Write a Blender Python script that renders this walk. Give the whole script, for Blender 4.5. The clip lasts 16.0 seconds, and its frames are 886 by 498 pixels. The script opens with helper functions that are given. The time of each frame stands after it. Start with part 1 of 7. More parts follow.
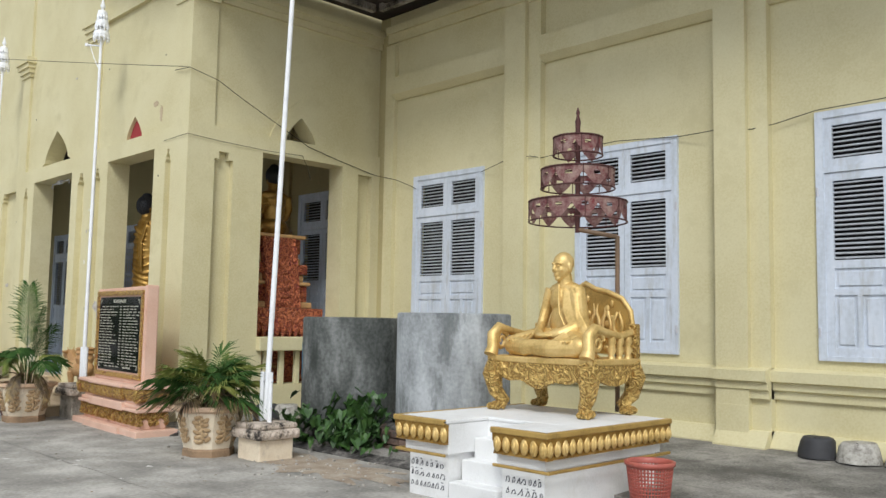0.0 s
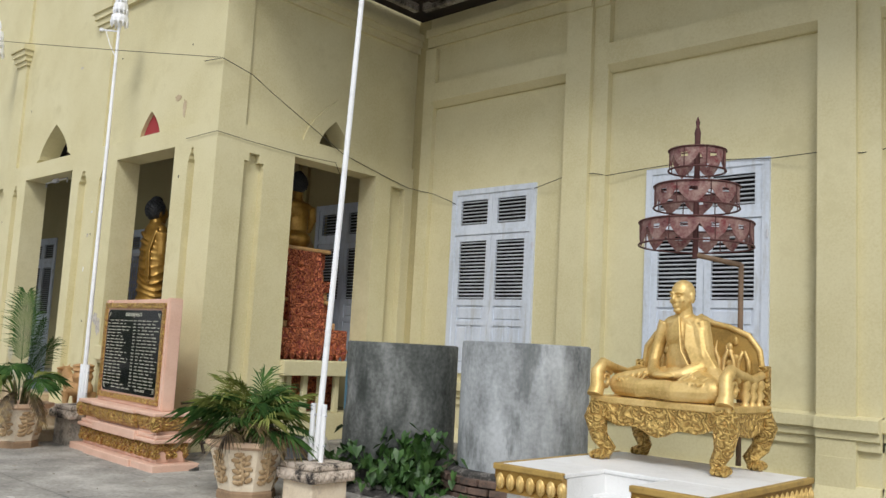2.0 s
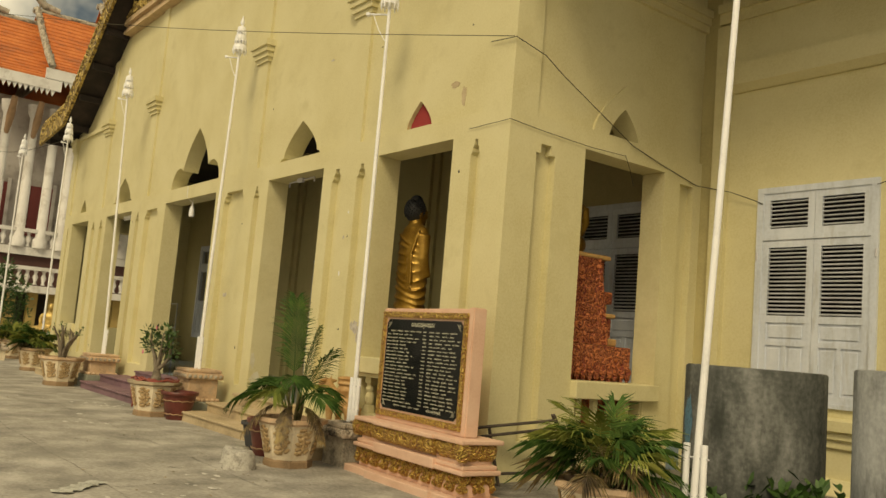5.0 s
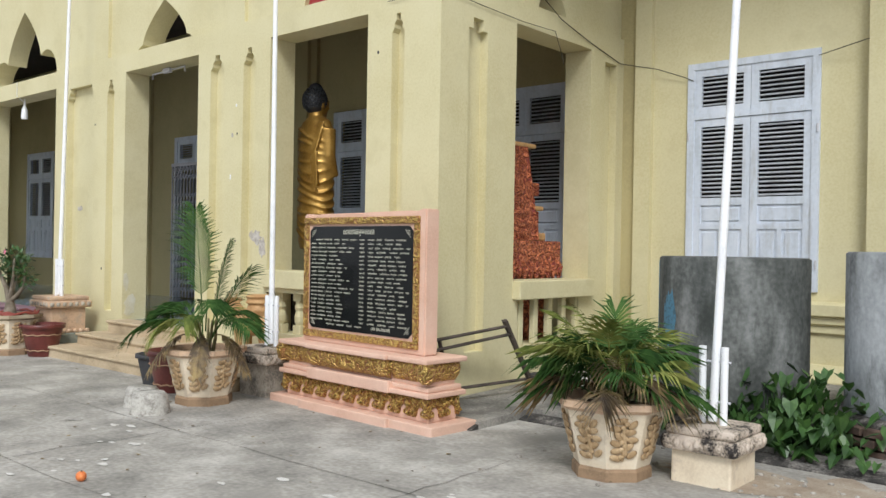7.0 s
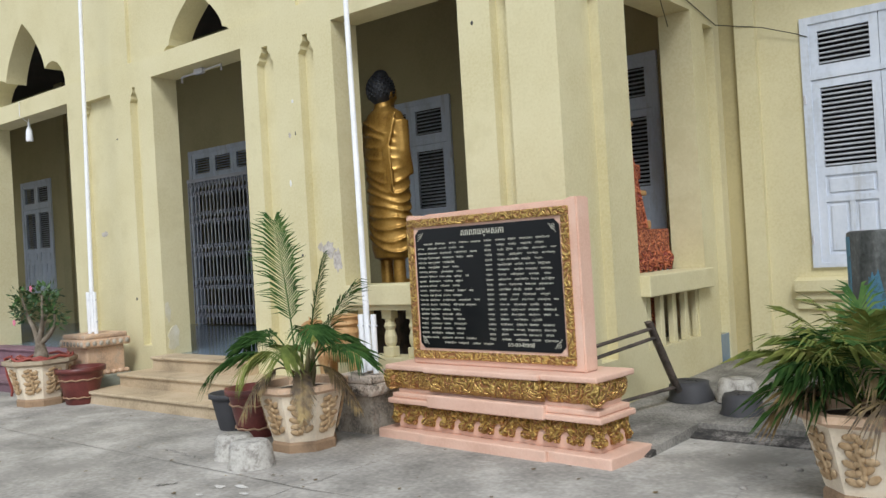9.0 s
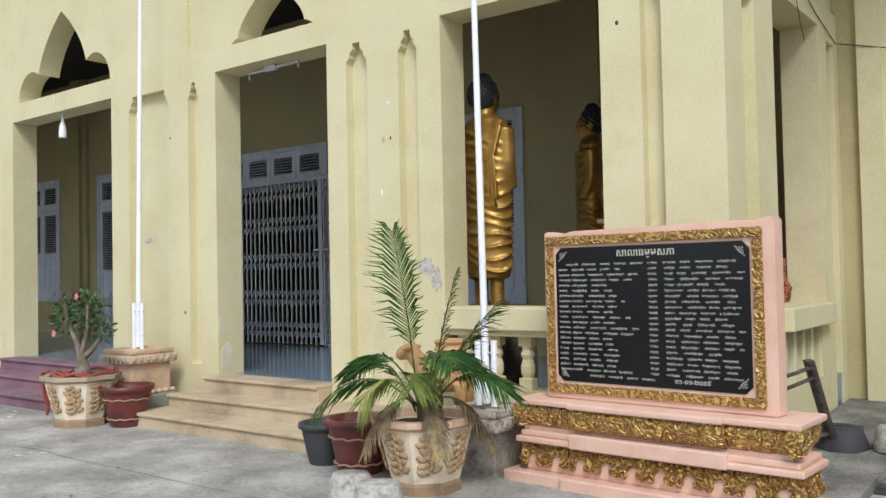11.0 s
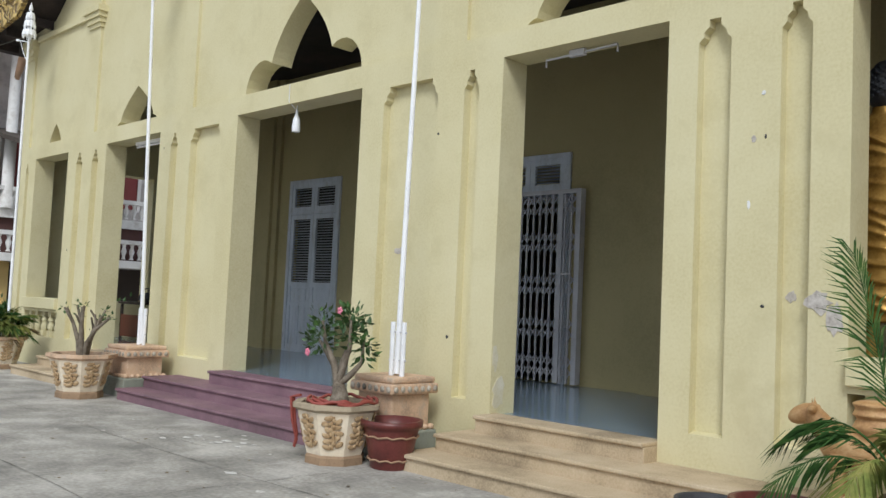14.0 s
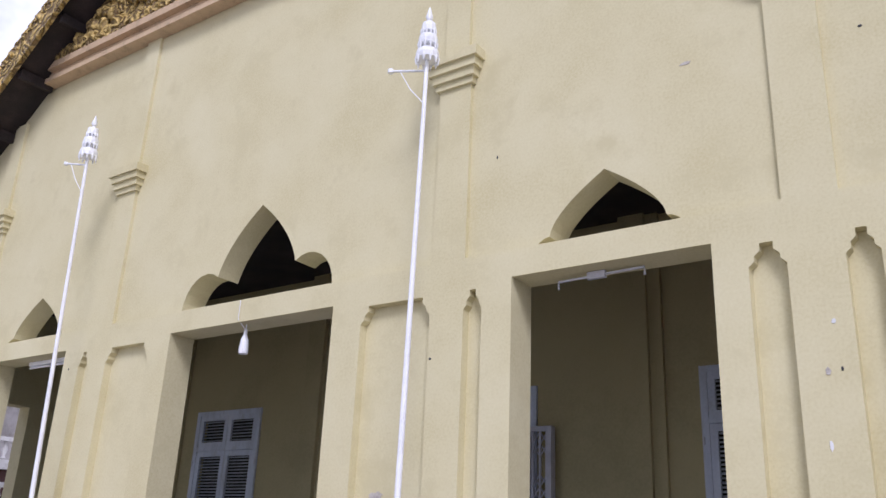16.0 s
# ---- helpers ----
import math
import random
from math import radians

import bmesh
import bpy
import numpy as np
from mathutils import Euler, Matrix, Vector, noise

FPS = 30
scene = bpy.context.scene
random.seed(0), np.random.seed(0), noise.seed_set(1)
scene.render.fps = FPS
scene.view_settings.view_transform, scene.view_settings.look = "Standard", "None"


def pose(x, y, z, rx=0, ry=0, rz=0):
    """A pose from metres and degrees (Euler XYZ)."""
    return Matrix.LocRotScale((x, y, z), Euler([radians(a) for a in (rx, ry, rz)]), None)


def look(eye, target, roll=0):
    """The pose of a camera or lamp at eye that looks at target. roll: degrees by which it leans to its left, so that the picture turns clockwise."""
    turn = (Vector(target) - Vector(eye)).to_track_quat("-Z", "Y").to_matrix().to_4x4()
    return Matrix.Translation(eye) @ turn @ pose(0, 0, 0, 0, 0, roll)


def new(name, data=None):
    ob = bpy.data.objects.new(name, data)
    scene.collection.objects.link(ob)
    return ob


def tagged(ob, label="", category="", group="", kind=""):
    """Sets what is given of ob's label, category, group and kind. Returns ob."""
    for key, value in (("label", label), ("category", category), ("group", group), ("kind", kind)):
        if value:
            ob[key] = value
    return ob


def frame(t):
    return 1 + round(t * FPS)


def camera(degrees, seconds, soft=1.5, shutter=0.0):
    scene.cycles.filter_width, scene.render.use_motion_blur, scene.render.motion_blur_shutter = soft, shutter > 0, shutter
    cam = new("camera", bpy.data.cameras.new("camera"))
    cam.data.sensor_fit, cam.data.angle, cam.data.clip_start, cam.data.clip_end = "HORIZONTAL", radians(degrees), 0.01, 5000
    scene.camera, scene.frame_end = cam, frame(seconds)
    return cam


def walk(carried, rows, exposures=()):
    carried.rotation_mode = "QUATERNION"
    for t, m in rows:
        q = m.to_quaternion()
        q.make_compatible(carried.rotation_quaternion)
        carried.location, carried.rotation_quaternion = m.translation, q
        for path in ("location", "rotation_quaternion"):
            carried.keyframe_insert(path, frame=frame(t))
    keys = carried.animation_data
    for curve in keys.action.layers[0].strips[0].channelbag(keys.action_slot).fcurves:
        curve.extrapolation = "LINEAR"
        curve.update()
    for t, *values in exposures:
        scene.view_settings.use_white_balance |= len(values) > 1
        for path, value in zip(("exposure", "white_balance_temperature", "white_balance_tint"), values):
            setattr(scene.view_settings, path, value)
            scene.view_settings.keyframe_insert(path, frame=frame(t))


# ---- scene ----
cam = camera(54.6, 16.0)
EXPOSURES = [(0, -0.5, 6170, 7), (0.8, -0.5, 6170, 7), (1.5, -0.43, 6620, 7), (2.0, -0.54, 6320, 8), (3.0, -0.8, 6170, 8), (3.6, -0.85, 6170, 7), (4.0, -1.16, 6120, 7), (4.5, -1.59, 7600, 6), (4.7, -1.25, 9200, 4), (5.0, -0.88, 11300, 2), (5.2, -0.74, 11300, 2), (6.2, -0.35, 8500, 4), (7.3, -0.34, 5930, 8), (9.0, -0.41, 6030, 8), (12.0, -0.3, 5850, 11), (12.6, -0.32, 5800, 12), (13.0, -0.24, 5900, 11), (14.0, -0.58, 6000, 7), (15.2, -0.58, 5900, 6), (15.6, -0.46, 5900, 11), (16.0, -0.56, 5660, 24)]
PATH = [
    (0, (10.943, -5.654, 1.455), (9.52, -4.259, 1.626), 1.0),
    (0.5, (10.539, -5.594, 1.509), (9.215, -4.1, 1.62), -0.5),
    (1, (10.134, -5.52, 1.504), (8.82, -4.014, 1.584), 0.1),
    (1.5, (9.727, -5.552, 1.499), (8.4, -4.061, 1.621), 2.3),
    (2, (9.348, -5.698, 1.486), (7.993, -4.244, 1.712), 3.1),
    (2.5, (8.948, -5.683, 1.483), (7.488, -4.349, 1.776), 3.5),
    (3, (8.577, -5.744, 1.466), (7.016, -4.529, 1.757), 5.2),
    (3.5, (8.246, -5.803, 1.458), (6.651, -4.645, 1.798), 6.0),
    (4, (7.776, -5.815, 1.472), (6.18, -4.694, 1.918), 5.2),
    (4.5, (7.407, -5.923, 1.477), (5.802, -4.806, 1.896), 4.9),
    (5, (7.044, -6.079, 1.468), (5.464, -4.874, 1.692), 4.8),
    (5.2, (6.877, -6.085, 1.474), (5.32, -4.839, 1.622), 3.9),
    (7.3, (5.21, -6.111, 1.532), (3.901, -4.599, 1.524), 0.9),
    (7.5, (5.008, -6.133, 1.531), (3.676, -4.641, 1.522), 1.0),
    (8, (4.612, -6.126, 1.53), (3.295, -4.621, 1.548), -1.3),
    (8.5, (4.162, -6.01, 1.533), (2.874, -4.48, 1.546), -3.6),
    (9, (3.734, -6.002, 1.522), (2.461, -4.46, 1.53), -3.4),
    (9.2, (3.556, -6.008, 1.522), (2.296, -4.455, 1.53), -3.0),
    (11.3, (1.954, -6.223, 1.551), (0.761, -4.621, 1.637), -0.2),
    (11.5, (1.756, -6.211, 1.539), (0.573, -4.603, 1.666), 1.1),
    (12, (1.353, -6.273, 1.541), (0.159, -4.675, 1.692), 3.5),
    (12.5, (0.911, -6.294, 1.531), (-0.194, -4.632, 1.661), 2.5),
    (13, (0.449, -6.184, 1.507), (-0.59, -4.479, 1.626), 0.3),
    (13.5, (0.069, -6.26, 1.505), (-1.162, -4.689, 1.633), 1.4),
    (14, (-0.355, -6.262, 1.5), (-1.751, -4.836, 1.624), 2.6),
    (14.5, (-0.776, -6.161, 1.514), (-2.266, -4.832, 1.63), 2.7),
    (15, (-1.188, -6.147, 1.476), (-2.653, -4.788, 1.566), 2.5),
    (15.5, (-1.583, -6.225, 1.545), (-2.858, -4.713, 1.84), 2.7),
    (16, (-1.998, -6.277, 1.532), (-3.101, -4.752, 2.208), 2.6),
]
walk(cam, [(t, look(eye, target, roll)) for t, eye, target, roll in PATH], EXPOSURES)

# ---- light ----
world = bpy.data.worlds.new("sky")
scene.world = world
world.use_nodes = True
_nt = world.node_tree
_sky = _nt.nodes.new("ShaderNodeTexSky")
_sky.sky_type, _sky.sun_disc = "NISHITA", False
SUN_EL, SUN_AZ = 44.0, 141.0
_sky.sun_elevation, _sky.sun_rotation = radians(SUN_EL), radians(SUN_AZ)
_sky.dust_density, _sky.air_density = 3.0, 1.0
_tc = _nt.nodes.new("ShaderNodeTexCoord")
_cl = _nt.nodes.new("ShaderNodeTexNoise")
_cl.inputs["Scale"].default_value, _cl.inputs["Detail"].default_value, _cl.inputs["Roughness"].default_value = 3.2, 6, 0.55
_nt.links.new(_tc.outputs["Generated"], _cl.inputs["Vector"])
_cr = _nt.nodes.new("ShaderNodeValToRGB")
_cr.color_ramp.elements[0].position, _cr.color_ramp.elements[1].position = 0.40, 0.56
_nt.links.new(_cl.outputs[0], _cr.inputs[0])
_cm = _nt.nodes.new("ShaderNodeMix")
_cm.data_type = "RGBA"
_nt.links.new(_cr.outputs[0], _cm.inputs[0])
_nt.links.new(_sky.outputs[0], _cm.inputs[6])
_cm.inputs[7].default_value = (16.0, 16.2, 16.5, 1)
_nt.links.new(_cm.outputs[2], _nt.nodes["Background"].inputs[0])
_nt.nodes["Background"].inputs[1].default_value = 0.10
_sun = new("sun", bpy.data.lights.new("sun", "SUN"))
_sun.data.energy, _sun.data.angle, _sun.data.color = 2.85, radians(18), (1.0, 0.97, 0.92)
_dir = Vector((math.sin(radians(SUN_AZ)) * math.cos(radians(SUN_EL)), math.cos(radians(SUN_AZ)) * math.cos(radians(SUN_EL)), math.sin(radians(SUN_EL))))
_sun.matrix_world = look(_dir * 40, (0, 0, 0))


# ---- materials ----
def material(name, rough=0.8, metal=0.0):
    m = bpy.data.materials.new(name)
    m.use_nodes = True
    bsdf = m.node_tree.nodes["Principled BSDF"]
    bsdf.inputs["Roughness"].default_value = rough
    bsdf.inputs["Metallic"].default_value = metal
    return m, m.node_tree, bsdf


def surface(name, base, dark=None, light=None, rough=0.8, metal=0.0, grain=60.0, patch=1.2, streak=0.0, bump=0.15, amount=0.5, spots=0.0, spot_col=None, spec=0.5, lo=0.36, hi=0.66, fine_mix=0.3):
    """Base colour broken up by fine grain, large patches, vertical streaks and stains, with fine relief."""
    m, nt, bsdf = material(name, rough, metal)
    N, L = nt.nodes.new, nt.links.new
    dark = dark or tuple(c * 0.72 for c in base)
    light = light or tuple(min(1, c * 1.12) for c in base)
    geo = N("ShaderNodeNewGeometry")
    mp = N("ShaderNodeMapping")
    L(geo.outputs["Position"], mp.inputs[0])
    big = N("ShaderNodeTexNoise")
    big.inputs["Scale"].default_value, big.inputs["Detail"].default_value, big.inputs["Roughness"].default_value = patch, 5, 0.6
    if streak:
        mp.inputs["Scale"].default_value = (streak, streak, 0.35)
    L(mp.outputs[0], big.inputs["Vector"])
    fine = N("ShaderNodeTexNoise")
    fine.inputs["Scale"].default_value, fine.inputs["Detail"].default_value = grain, 4
    L(geo.outputs["Position"], fine.inputs["Vector"])
    ramp = N("ShaderNodeValToRGB")
    e = ramp.color_ramp.elements
    e[0].position, e[0].color = lo, (*dark, 1)
    e[1].position, e[1].color = hi, (*light, 1)
    mid = e.new(0.5)
    mid.color = (*base, 1)
    mixf = N("ShaderNodeMix")
    mixf.data_type = "FLOAT"
    mixf.inputs[0].default_value = fine_mix
    L(big.outputs[0], mixf.inputs[2])
    L(fine.outputs[0], mixf.inputs[3])
    L(mixf.outputs[0], ramp.inputs[0])
    mix = N("ShaderNodeMix")
    mix.data_type = "RGBA"
    mix.inputs[0].default_value = amount
    mix.inputs[6].default_value = (*base, 1)
    L(ramp.outputs[0], mix.inputs[7])
    out = mix.outputs[2]
    if spots:
        sp = N("ShaderNodeTexNoise")
        sp.inputs["Scale"].default_value, sp.inputs["Detail"].default_value, sp.inputs["Roughness"].default_value = spots, 8, 0.7
        L(mp.outputs[0], sp.inputs["Vector"])
        r2 = N("ShaderNodeValToRGB")
        r2.color_ramp.elements[0].position, r2.color_ramp.elements[1].position = 0.54, 0.68
        L(sp.outputs[0], r2.inputs[0])
        m2 = N("ShaderNodeMix")
        m2.data_type = "RGBA"
        L(r2.outputs[0], m2.inputs[0])
        L(out, m2.inputs[6])
        m2.inputs[7].default_value = (*(spot_col or dark), 1)
        out = m2.outputs[2]
    L(out, bsdf.inputs["Base Color"])
    bsdf.inputs["Specular IOR Level"].default_value = spec
    if bump:
        b = N("ShaderNodeBump")
        b.inputs["Strength"].default_value, b.inputs["Distance"].default_value = bump, 0.01
        L(mixf.outputs[0], b.inputs["Height"])
        L(b.outputs[0], bsdf.inputs["Normal"])
    return m


def carved(name, gold, ground, scale=14.0, metal=0.6, rough=0.38, depth=0.05, line=0.0):
    """Relief of curling leaves: warped cells in gold over a darker ground."""
    m, nt, bsdf = material(name, rough, metal)
    N, L = nt.nodes.new, nt.links.new
    geo = N("ShaderNodeNewGeometry")
    warp = N("ShaderNodeTexNoise")
    warp.inputs["Scale"].default_value, warp.inputs["Detail"].default_value = scale * 0.6, 3
    L(geo.outputs["Position"], warp.inputs["Vector"])
    add = N("ShaderNodeVectorMath")
    add.operation = "MULTIPLY_ADD"
    L(warp.outputs["Color"], add.inputs[0])
    add.inputs[1].default_value = (0.16 * 14 / scale,) * 3
    L(geo.outputs["Position"], add.inputs[2])
    w = N("ShaderNodeTexVoronoi")
    w.feature = "SMOOTH_F1"
    w.inputs["Scale"].default_value = scale
    L(add.outputs[0], w.inputs["Vector"])
    sine = N("ShaderNodeMath")
    sine.operation = "MULTIPLY"
    sine.inputs[1].default_value = 21.0
    L(w.outputs["Distance"], sine.inputs[0])
    sn = N("ShaderNodeMath")
    sn.operation = "SINE"
    L(sine.outputs[0], sn.inputs[0])
    ramp = N("ShaderNodeValToRGB")
    ramp.color_ramp.elements[0].position, ramp.color_ramp.elements[0].color = 0.05, (*ground, 1)
    ramp.color_ramp.elements[1].position, ramp.color_ramp.elements[1].color = 0.5, (*gold, 1)
    rem = N("ShaderNodeMapRange")
    rem.inputs[1].default_value, rem.inputs[2].default_value = -1, 1
    L(sn.outputs[0], rem.inputs[0])
    L(rem.outputs[0], ramp.inputs[0])
    L(ramp.outputs[0], bsdf.inputs["Base Color"])
    b = N("ShaderNodeBump")
    b.inputs["Strength"].default_value, b.inputs["Distance"].default_value = 0.9, depth
    L(rem.outputs[0], b.inputs["Height"])
    L(b.outputs[0], bsdf.inputs["Normal"])
    return m


PLASTER = surface("yellow_plaster", (0.655, 0.595, 0.365), (0.585, 0.52, 0.295), (0.70, 0.645, 0.42), rough=0.85, grain=42, patch=0.9, bump=0.14, amount=0.9, spots=1.7, spot_col=(0.60, 0.54, 0.32), fine_mix=0.38)
# Yellow plaster taken down; the porch's shade is put into this copy.
INNER = surface("porch_plaster_shaded", (0.47, 0.405, 0.215), rough=0.85, grain=35, patch=0.8, bump=0.08)
FASCIA_OLD = surface("stained_board", (0.30, 0.27, 0.24), (0.03, 0.025, 0.022), (0.62, 0.60, 0.57), rough=0.9, patch=2.6, amount=1.0, spots=1.6, spot_col=(0.03, 0.025, 0.02))
# One near-black brown for roof underside, rafters, eaves and porch ceiling.
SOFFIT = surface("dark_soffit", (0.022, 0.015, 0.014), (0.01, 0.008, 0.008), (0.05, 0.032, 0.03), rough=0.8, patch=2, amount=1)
CONCRETE = surface("old_concrete", (0.335, 0.315, 0.285), (0.18, 0.172, 0.155), (0.53, 0.505, 0.465), rough=0.9, grain=26, patch=1.5, bump=0.5, amount=0.9, spots=0.9, spot_col=(0.27, 0.255, 0.23), lo=0.36, hi=0.64, fine_mix=0.28)
# Apron concrete, darker and more contrasty than the yard's.
APRONMAT = surface("dark_concrete", (0.20, 0.19, 0.172), (0.09, 0.085, 0.075), (0.35, 0.33, 0.30), rough=0.85, grain=45, patch=1.3, bump=0.35, amount=1.0, spots=2.2, spot_col=(0.12, 0.11, 0.10), lo=0.40, hi=0.61)
TANKMAT = surface("weathered_cement", (0.29, 0.305, 0.315), (0.09, 0.095, 0.10), (0.45, 0.47, 0.49), rough=0.92, grain=26, patch=2.4, streak=1.0, bump=0.25, amount=1.0, spots=2.6, spot_col=(0.12, 0.13, 0.13), lo=0.34, hi=0.64, fine_mix=0.2)
TANKDARK = surface("mouldy_cement", (0.085, 0.09, 0.085), (0.02, 0.024, 0.022), (0.22, 0.225, 0.22), rough=0.95, grain=26, patch=2.6, streak=1.0, bump=0.3, amount=1.0, spots=2.4, spot_col=(0.03, 0.035, 0.03), fine_mix=0.22)
SHUTTER = surface("pale_blue_paint", (0.62, 0.67, 0.76), (0.50, 0.54, 0.60), (0.70, 0.74, 0.82), rough=0.6, grain=25, patch=3, streak=2.0, bump=0.08, amount=0.8, spots=4, spot_col=(0.50, 0.52, 0.55))
# Shutter paint greyed down; shade among the slats is put into the colour.
SLAT = surface("louvre_shaded", (0.46, 0.48, 0.52), (0.34, 0.35, 0.37), (0.54, 0.57, 0.62), rough=0.7, patch=4, amount=1)
# Black for the added sheet that stands in for the unlit room.
DARKROOM = surface("gap_shade", (0.02, 0.02, 0.02), rough=0.9, bump=0)
FLOORTILE = surface("blue_grey_tile", (0.20, 0.27, 0.34), (0.16, 0.21, 0.27), (0.24, 0.31, 0.38), rough=0.13, grain=20, patch=1.5, bump=0.03, amount=0.6)
STEPTAN = surface("tan_stucco", (0.48, 0.375, 0.245), (0.27, 0.21, 0.135), (0.60, 0.49, 0.345), rough=0.85, patch=1.5, amount=0.9, bump=0.2)
STEPPURPLE = surface("purple_cement", (0.22, 0.125, 0.155), (0.14, 0.085, 0.10), (0.30, 0.19, 0.21), rough=0.7, patch=1.4, amount=0.9, bump=0.15)
CREAM = surface("cream_paint", (0.78, 0.67, 0.51), (0.66, 0.55, 0.41), (0.84, 0.75, 0.60), rough=0.7, patch=4, amount=0.9, spots=5, spot_col=(0.55, 0.45, 0.35))
OCHRE = surface("ochre_paint", (0.42, 0.25, 0.10), rough=0.6, patch=6, amount=0.8)
PINK = surface("pink_paint", (0.72, 0.47, 0.36), (0.62, 0.38, 0.28), (0.78, 0.55, 0.44), rough=0.65, patch=2.5, amount=0.7, spots=3.0, spot_col=(0.66, 0.44, 0.34))
PEACH = surface("peach_cement", (0.60, 0.41, 0.27), (0.35, 0.25, 0.18), (0.68, 0.50, 0.36), rough=0.85, patch=3.5, amount=1.0, spots=4, spot_col=(0.45, 0.36, 0.28))
BLOCKGREY = surface("mossy_block", (0.42, 0.37, 0.30), (0.14, 0.125, 0.11), (0.56, 0.51, 0.44), rough=0.95, patch=4, amount=1.0, bump=0.35, spots=5, spot_col=(0.12, 0.11, 0.10))
BLACKGRIME = surface("black_grime", (0.06, 0.055, 0.05), (0.02, 0.02, 0.02), (0.28, 0.26, 0.24), rough=0.95, patch=7, amount=1.0, bump=0.4)
WHITEPAINT = surface("white_paint", (0.78, 0.78, 0.78), (0.66, 0.66, 0.65), (0.82, 0.82, 0.82), rough=0.6, patch=2.0, amount=0.7, spots=2.2, spot_col=(0.68, 0.67, 0.64))
POLEWHITE = surface("white_enamel", (0.88, 0.89, 0.92), rough=0.45, patch=5, amount=0.4, bump=0.02)
GOLD = surface("gold_paint", (0.70, 0.495, 0.19), (0.50, 0.33, 0.10), (0.80, 0.60, 0.28), rough=0.5, metal=0.5, grain=50, patch=5, bump=0.06, amount=0.8)
BRONZE = surface("old_gold", (0.36, 0.205, 0.045), (0.20, 0.105, 0.022), (0.48, 0.30, 0.08), rough=0.38, metal=0.6, grain=40, patch=4, bump=0.06, amount=0.9)
HAIR = surface("black_lacquer", (0.018, 0.02, 0.025), rough=0.5, grain=90, bump=0.6)
GOLDCARVE = carved("carved_gold", (0.72, 0.49, 0.16), (0.44, 0.26, 0.07), scale=16, metal=0.45, rough=0.45)
GOLDCARVE_BIG = carved("carved_gold_gable", (0.62, 0.44, 0.15), (0.20, 0.13, 0.05), scale=4.5, depth=0.12, metal=0.2, rough=0.55)
GOLDCARVE_PINK = carved("carved_gold_on_pink", (0.68, 0.46, 0.14), (0.42, 0.20, 0.08), scale=20)
REDCARVE = carved("carved_red", (0.62, 0.19, 0.085), (0.22, 0.035, 0.025), scale=16, metal=0.1, rough=0.5)
MAROON = surface("maroon_glaze", (0.13, 0.03, 0.025), (0.08, 0.02, 0.018), (0.19, 0.05, 0.04), rough=0.4, patch=6, amount=0.8)
CHARCOAL = surface("dark_clay", (0.045, 0.045, 0.05), rough=0.7, patch=8)
SOIL = surface("soil", (0.07, 0.045, 0.03), rough=1.0, grain=80, patch=12, bump=0.8)
BOARDBLACK = surface("black_granite", (0.010, 0.011, 0.012), rough=0.14, grain=90, patch=2, bump=0, amount=0.6, spec=0.22)
LETTER = surface("pale_lettering", (0.60, 0.585, 0.48), rough=0.6, bump=0)
INK = surface("dark_lettering", (0.05, 0.05, 0.07), rough=0.8, bump=0)
CABLE = surface("dark_cable", (0.05, 0.045, 0.03), rough=0.7, bump=0)
STEELGREY = surface("grey_painted_steel", (0.56, 0.56, 0.61), rough=0.5, patch=5)
WOODDARK = surface("weathered_wood", (0.07, 0.055, 0.045), (0.035, 0.03, 0.025), (0.14, 0.11, 0.09), rough=0.9, patch=7, bump=0.3, amount=1)
ORANGETILE = surface("orange_roof_tile", (0.58, 0.16, 0.045), (0.38, 0.12, 0.05), (0.70, 0.24, 0.08), rough=0.75, patch=1.2, amount=1, grain=14)
REDCLOTH = surface("dull_red_cloth", (0.32, 0.035, 0.04), rough=0.9, patch=3)
LEAF = surface("leaf_green", (0.040, 0.095, 0.022), (0.02, 0.05, 0.014), (0.08, 0.16, 0.035), rough=0.45, grain=30, patch=6, amount=1.0, bump=0)
PALMLEAF = surface("palm_green", (0.042, 0.095, 0.024), (0.022, 0.050, 0.015), (0.09, 0.145, 0.038), rough=0.75, grain=20, patch=5, amount=1.0, bump=0, spec=0.08)
PALMYELLOW = surface("palm_yellowing", (0.17, 0.20, 0.05), (0.09, 0.12, 0.03), (0.28, 0.27, 0.08), rough=0.75, grain=20, patch=5, amount=1.0, bump=0, spec=0.08)
PALMDRY = surface("palm_dry", (0.17, 0.12, 0.06), (0.07, 0.05, 0.035), (0.32, 0.23, 0.09), rough=0.7, grain=20, patch=5, amount=1.0, bump=0)
BARK = surface("grey_bark", (0.19, 0.155, 0.115), (0.10, 0.08, 0.06), (0.28, 0.24, 0.19), rough=0.95, patch=14, bump=0.4, amount=1)


# ---- mesh helpers ----
def quad_box(bm, x0, x1, y0, y1, z0, z1, m=None):
    v = [bm.verts.new(p) for p in ((x0, y0, z0), (x1, y0, z0), (x1, y1, z0), (x0, y1, z0), (x0, y0, z1), (x1, y0, z1), (x1, y1, z1), (x0, y1, z1))]
    if m is not None:
        for q in v:
            q.co = m @ q.co
    for f in ((3, 2, 1, 0), (4, 5, 6, 7), (0, 1, 5, 4), (1, 2, 6, 5), (2, 3, 7, 6), (3, 0, 4, 7)):
        bm.faces.new([v[i] for i in f])
    return v


def soft_box(bm, x0, x1, y0, y1, z0, z1, r=0.01, m=None):
    """A box with bevelled edges."""
    tmp = bmesh.new()
    quad_box(tmp, x0, x1, y0, y1, z0, z1)
    bmesh.ops.bevel(tmp, geom=tmp.edges[:], offset=r, segments=2, affect="EDGES", profile=0.5)
    join(bm, tmp, m)


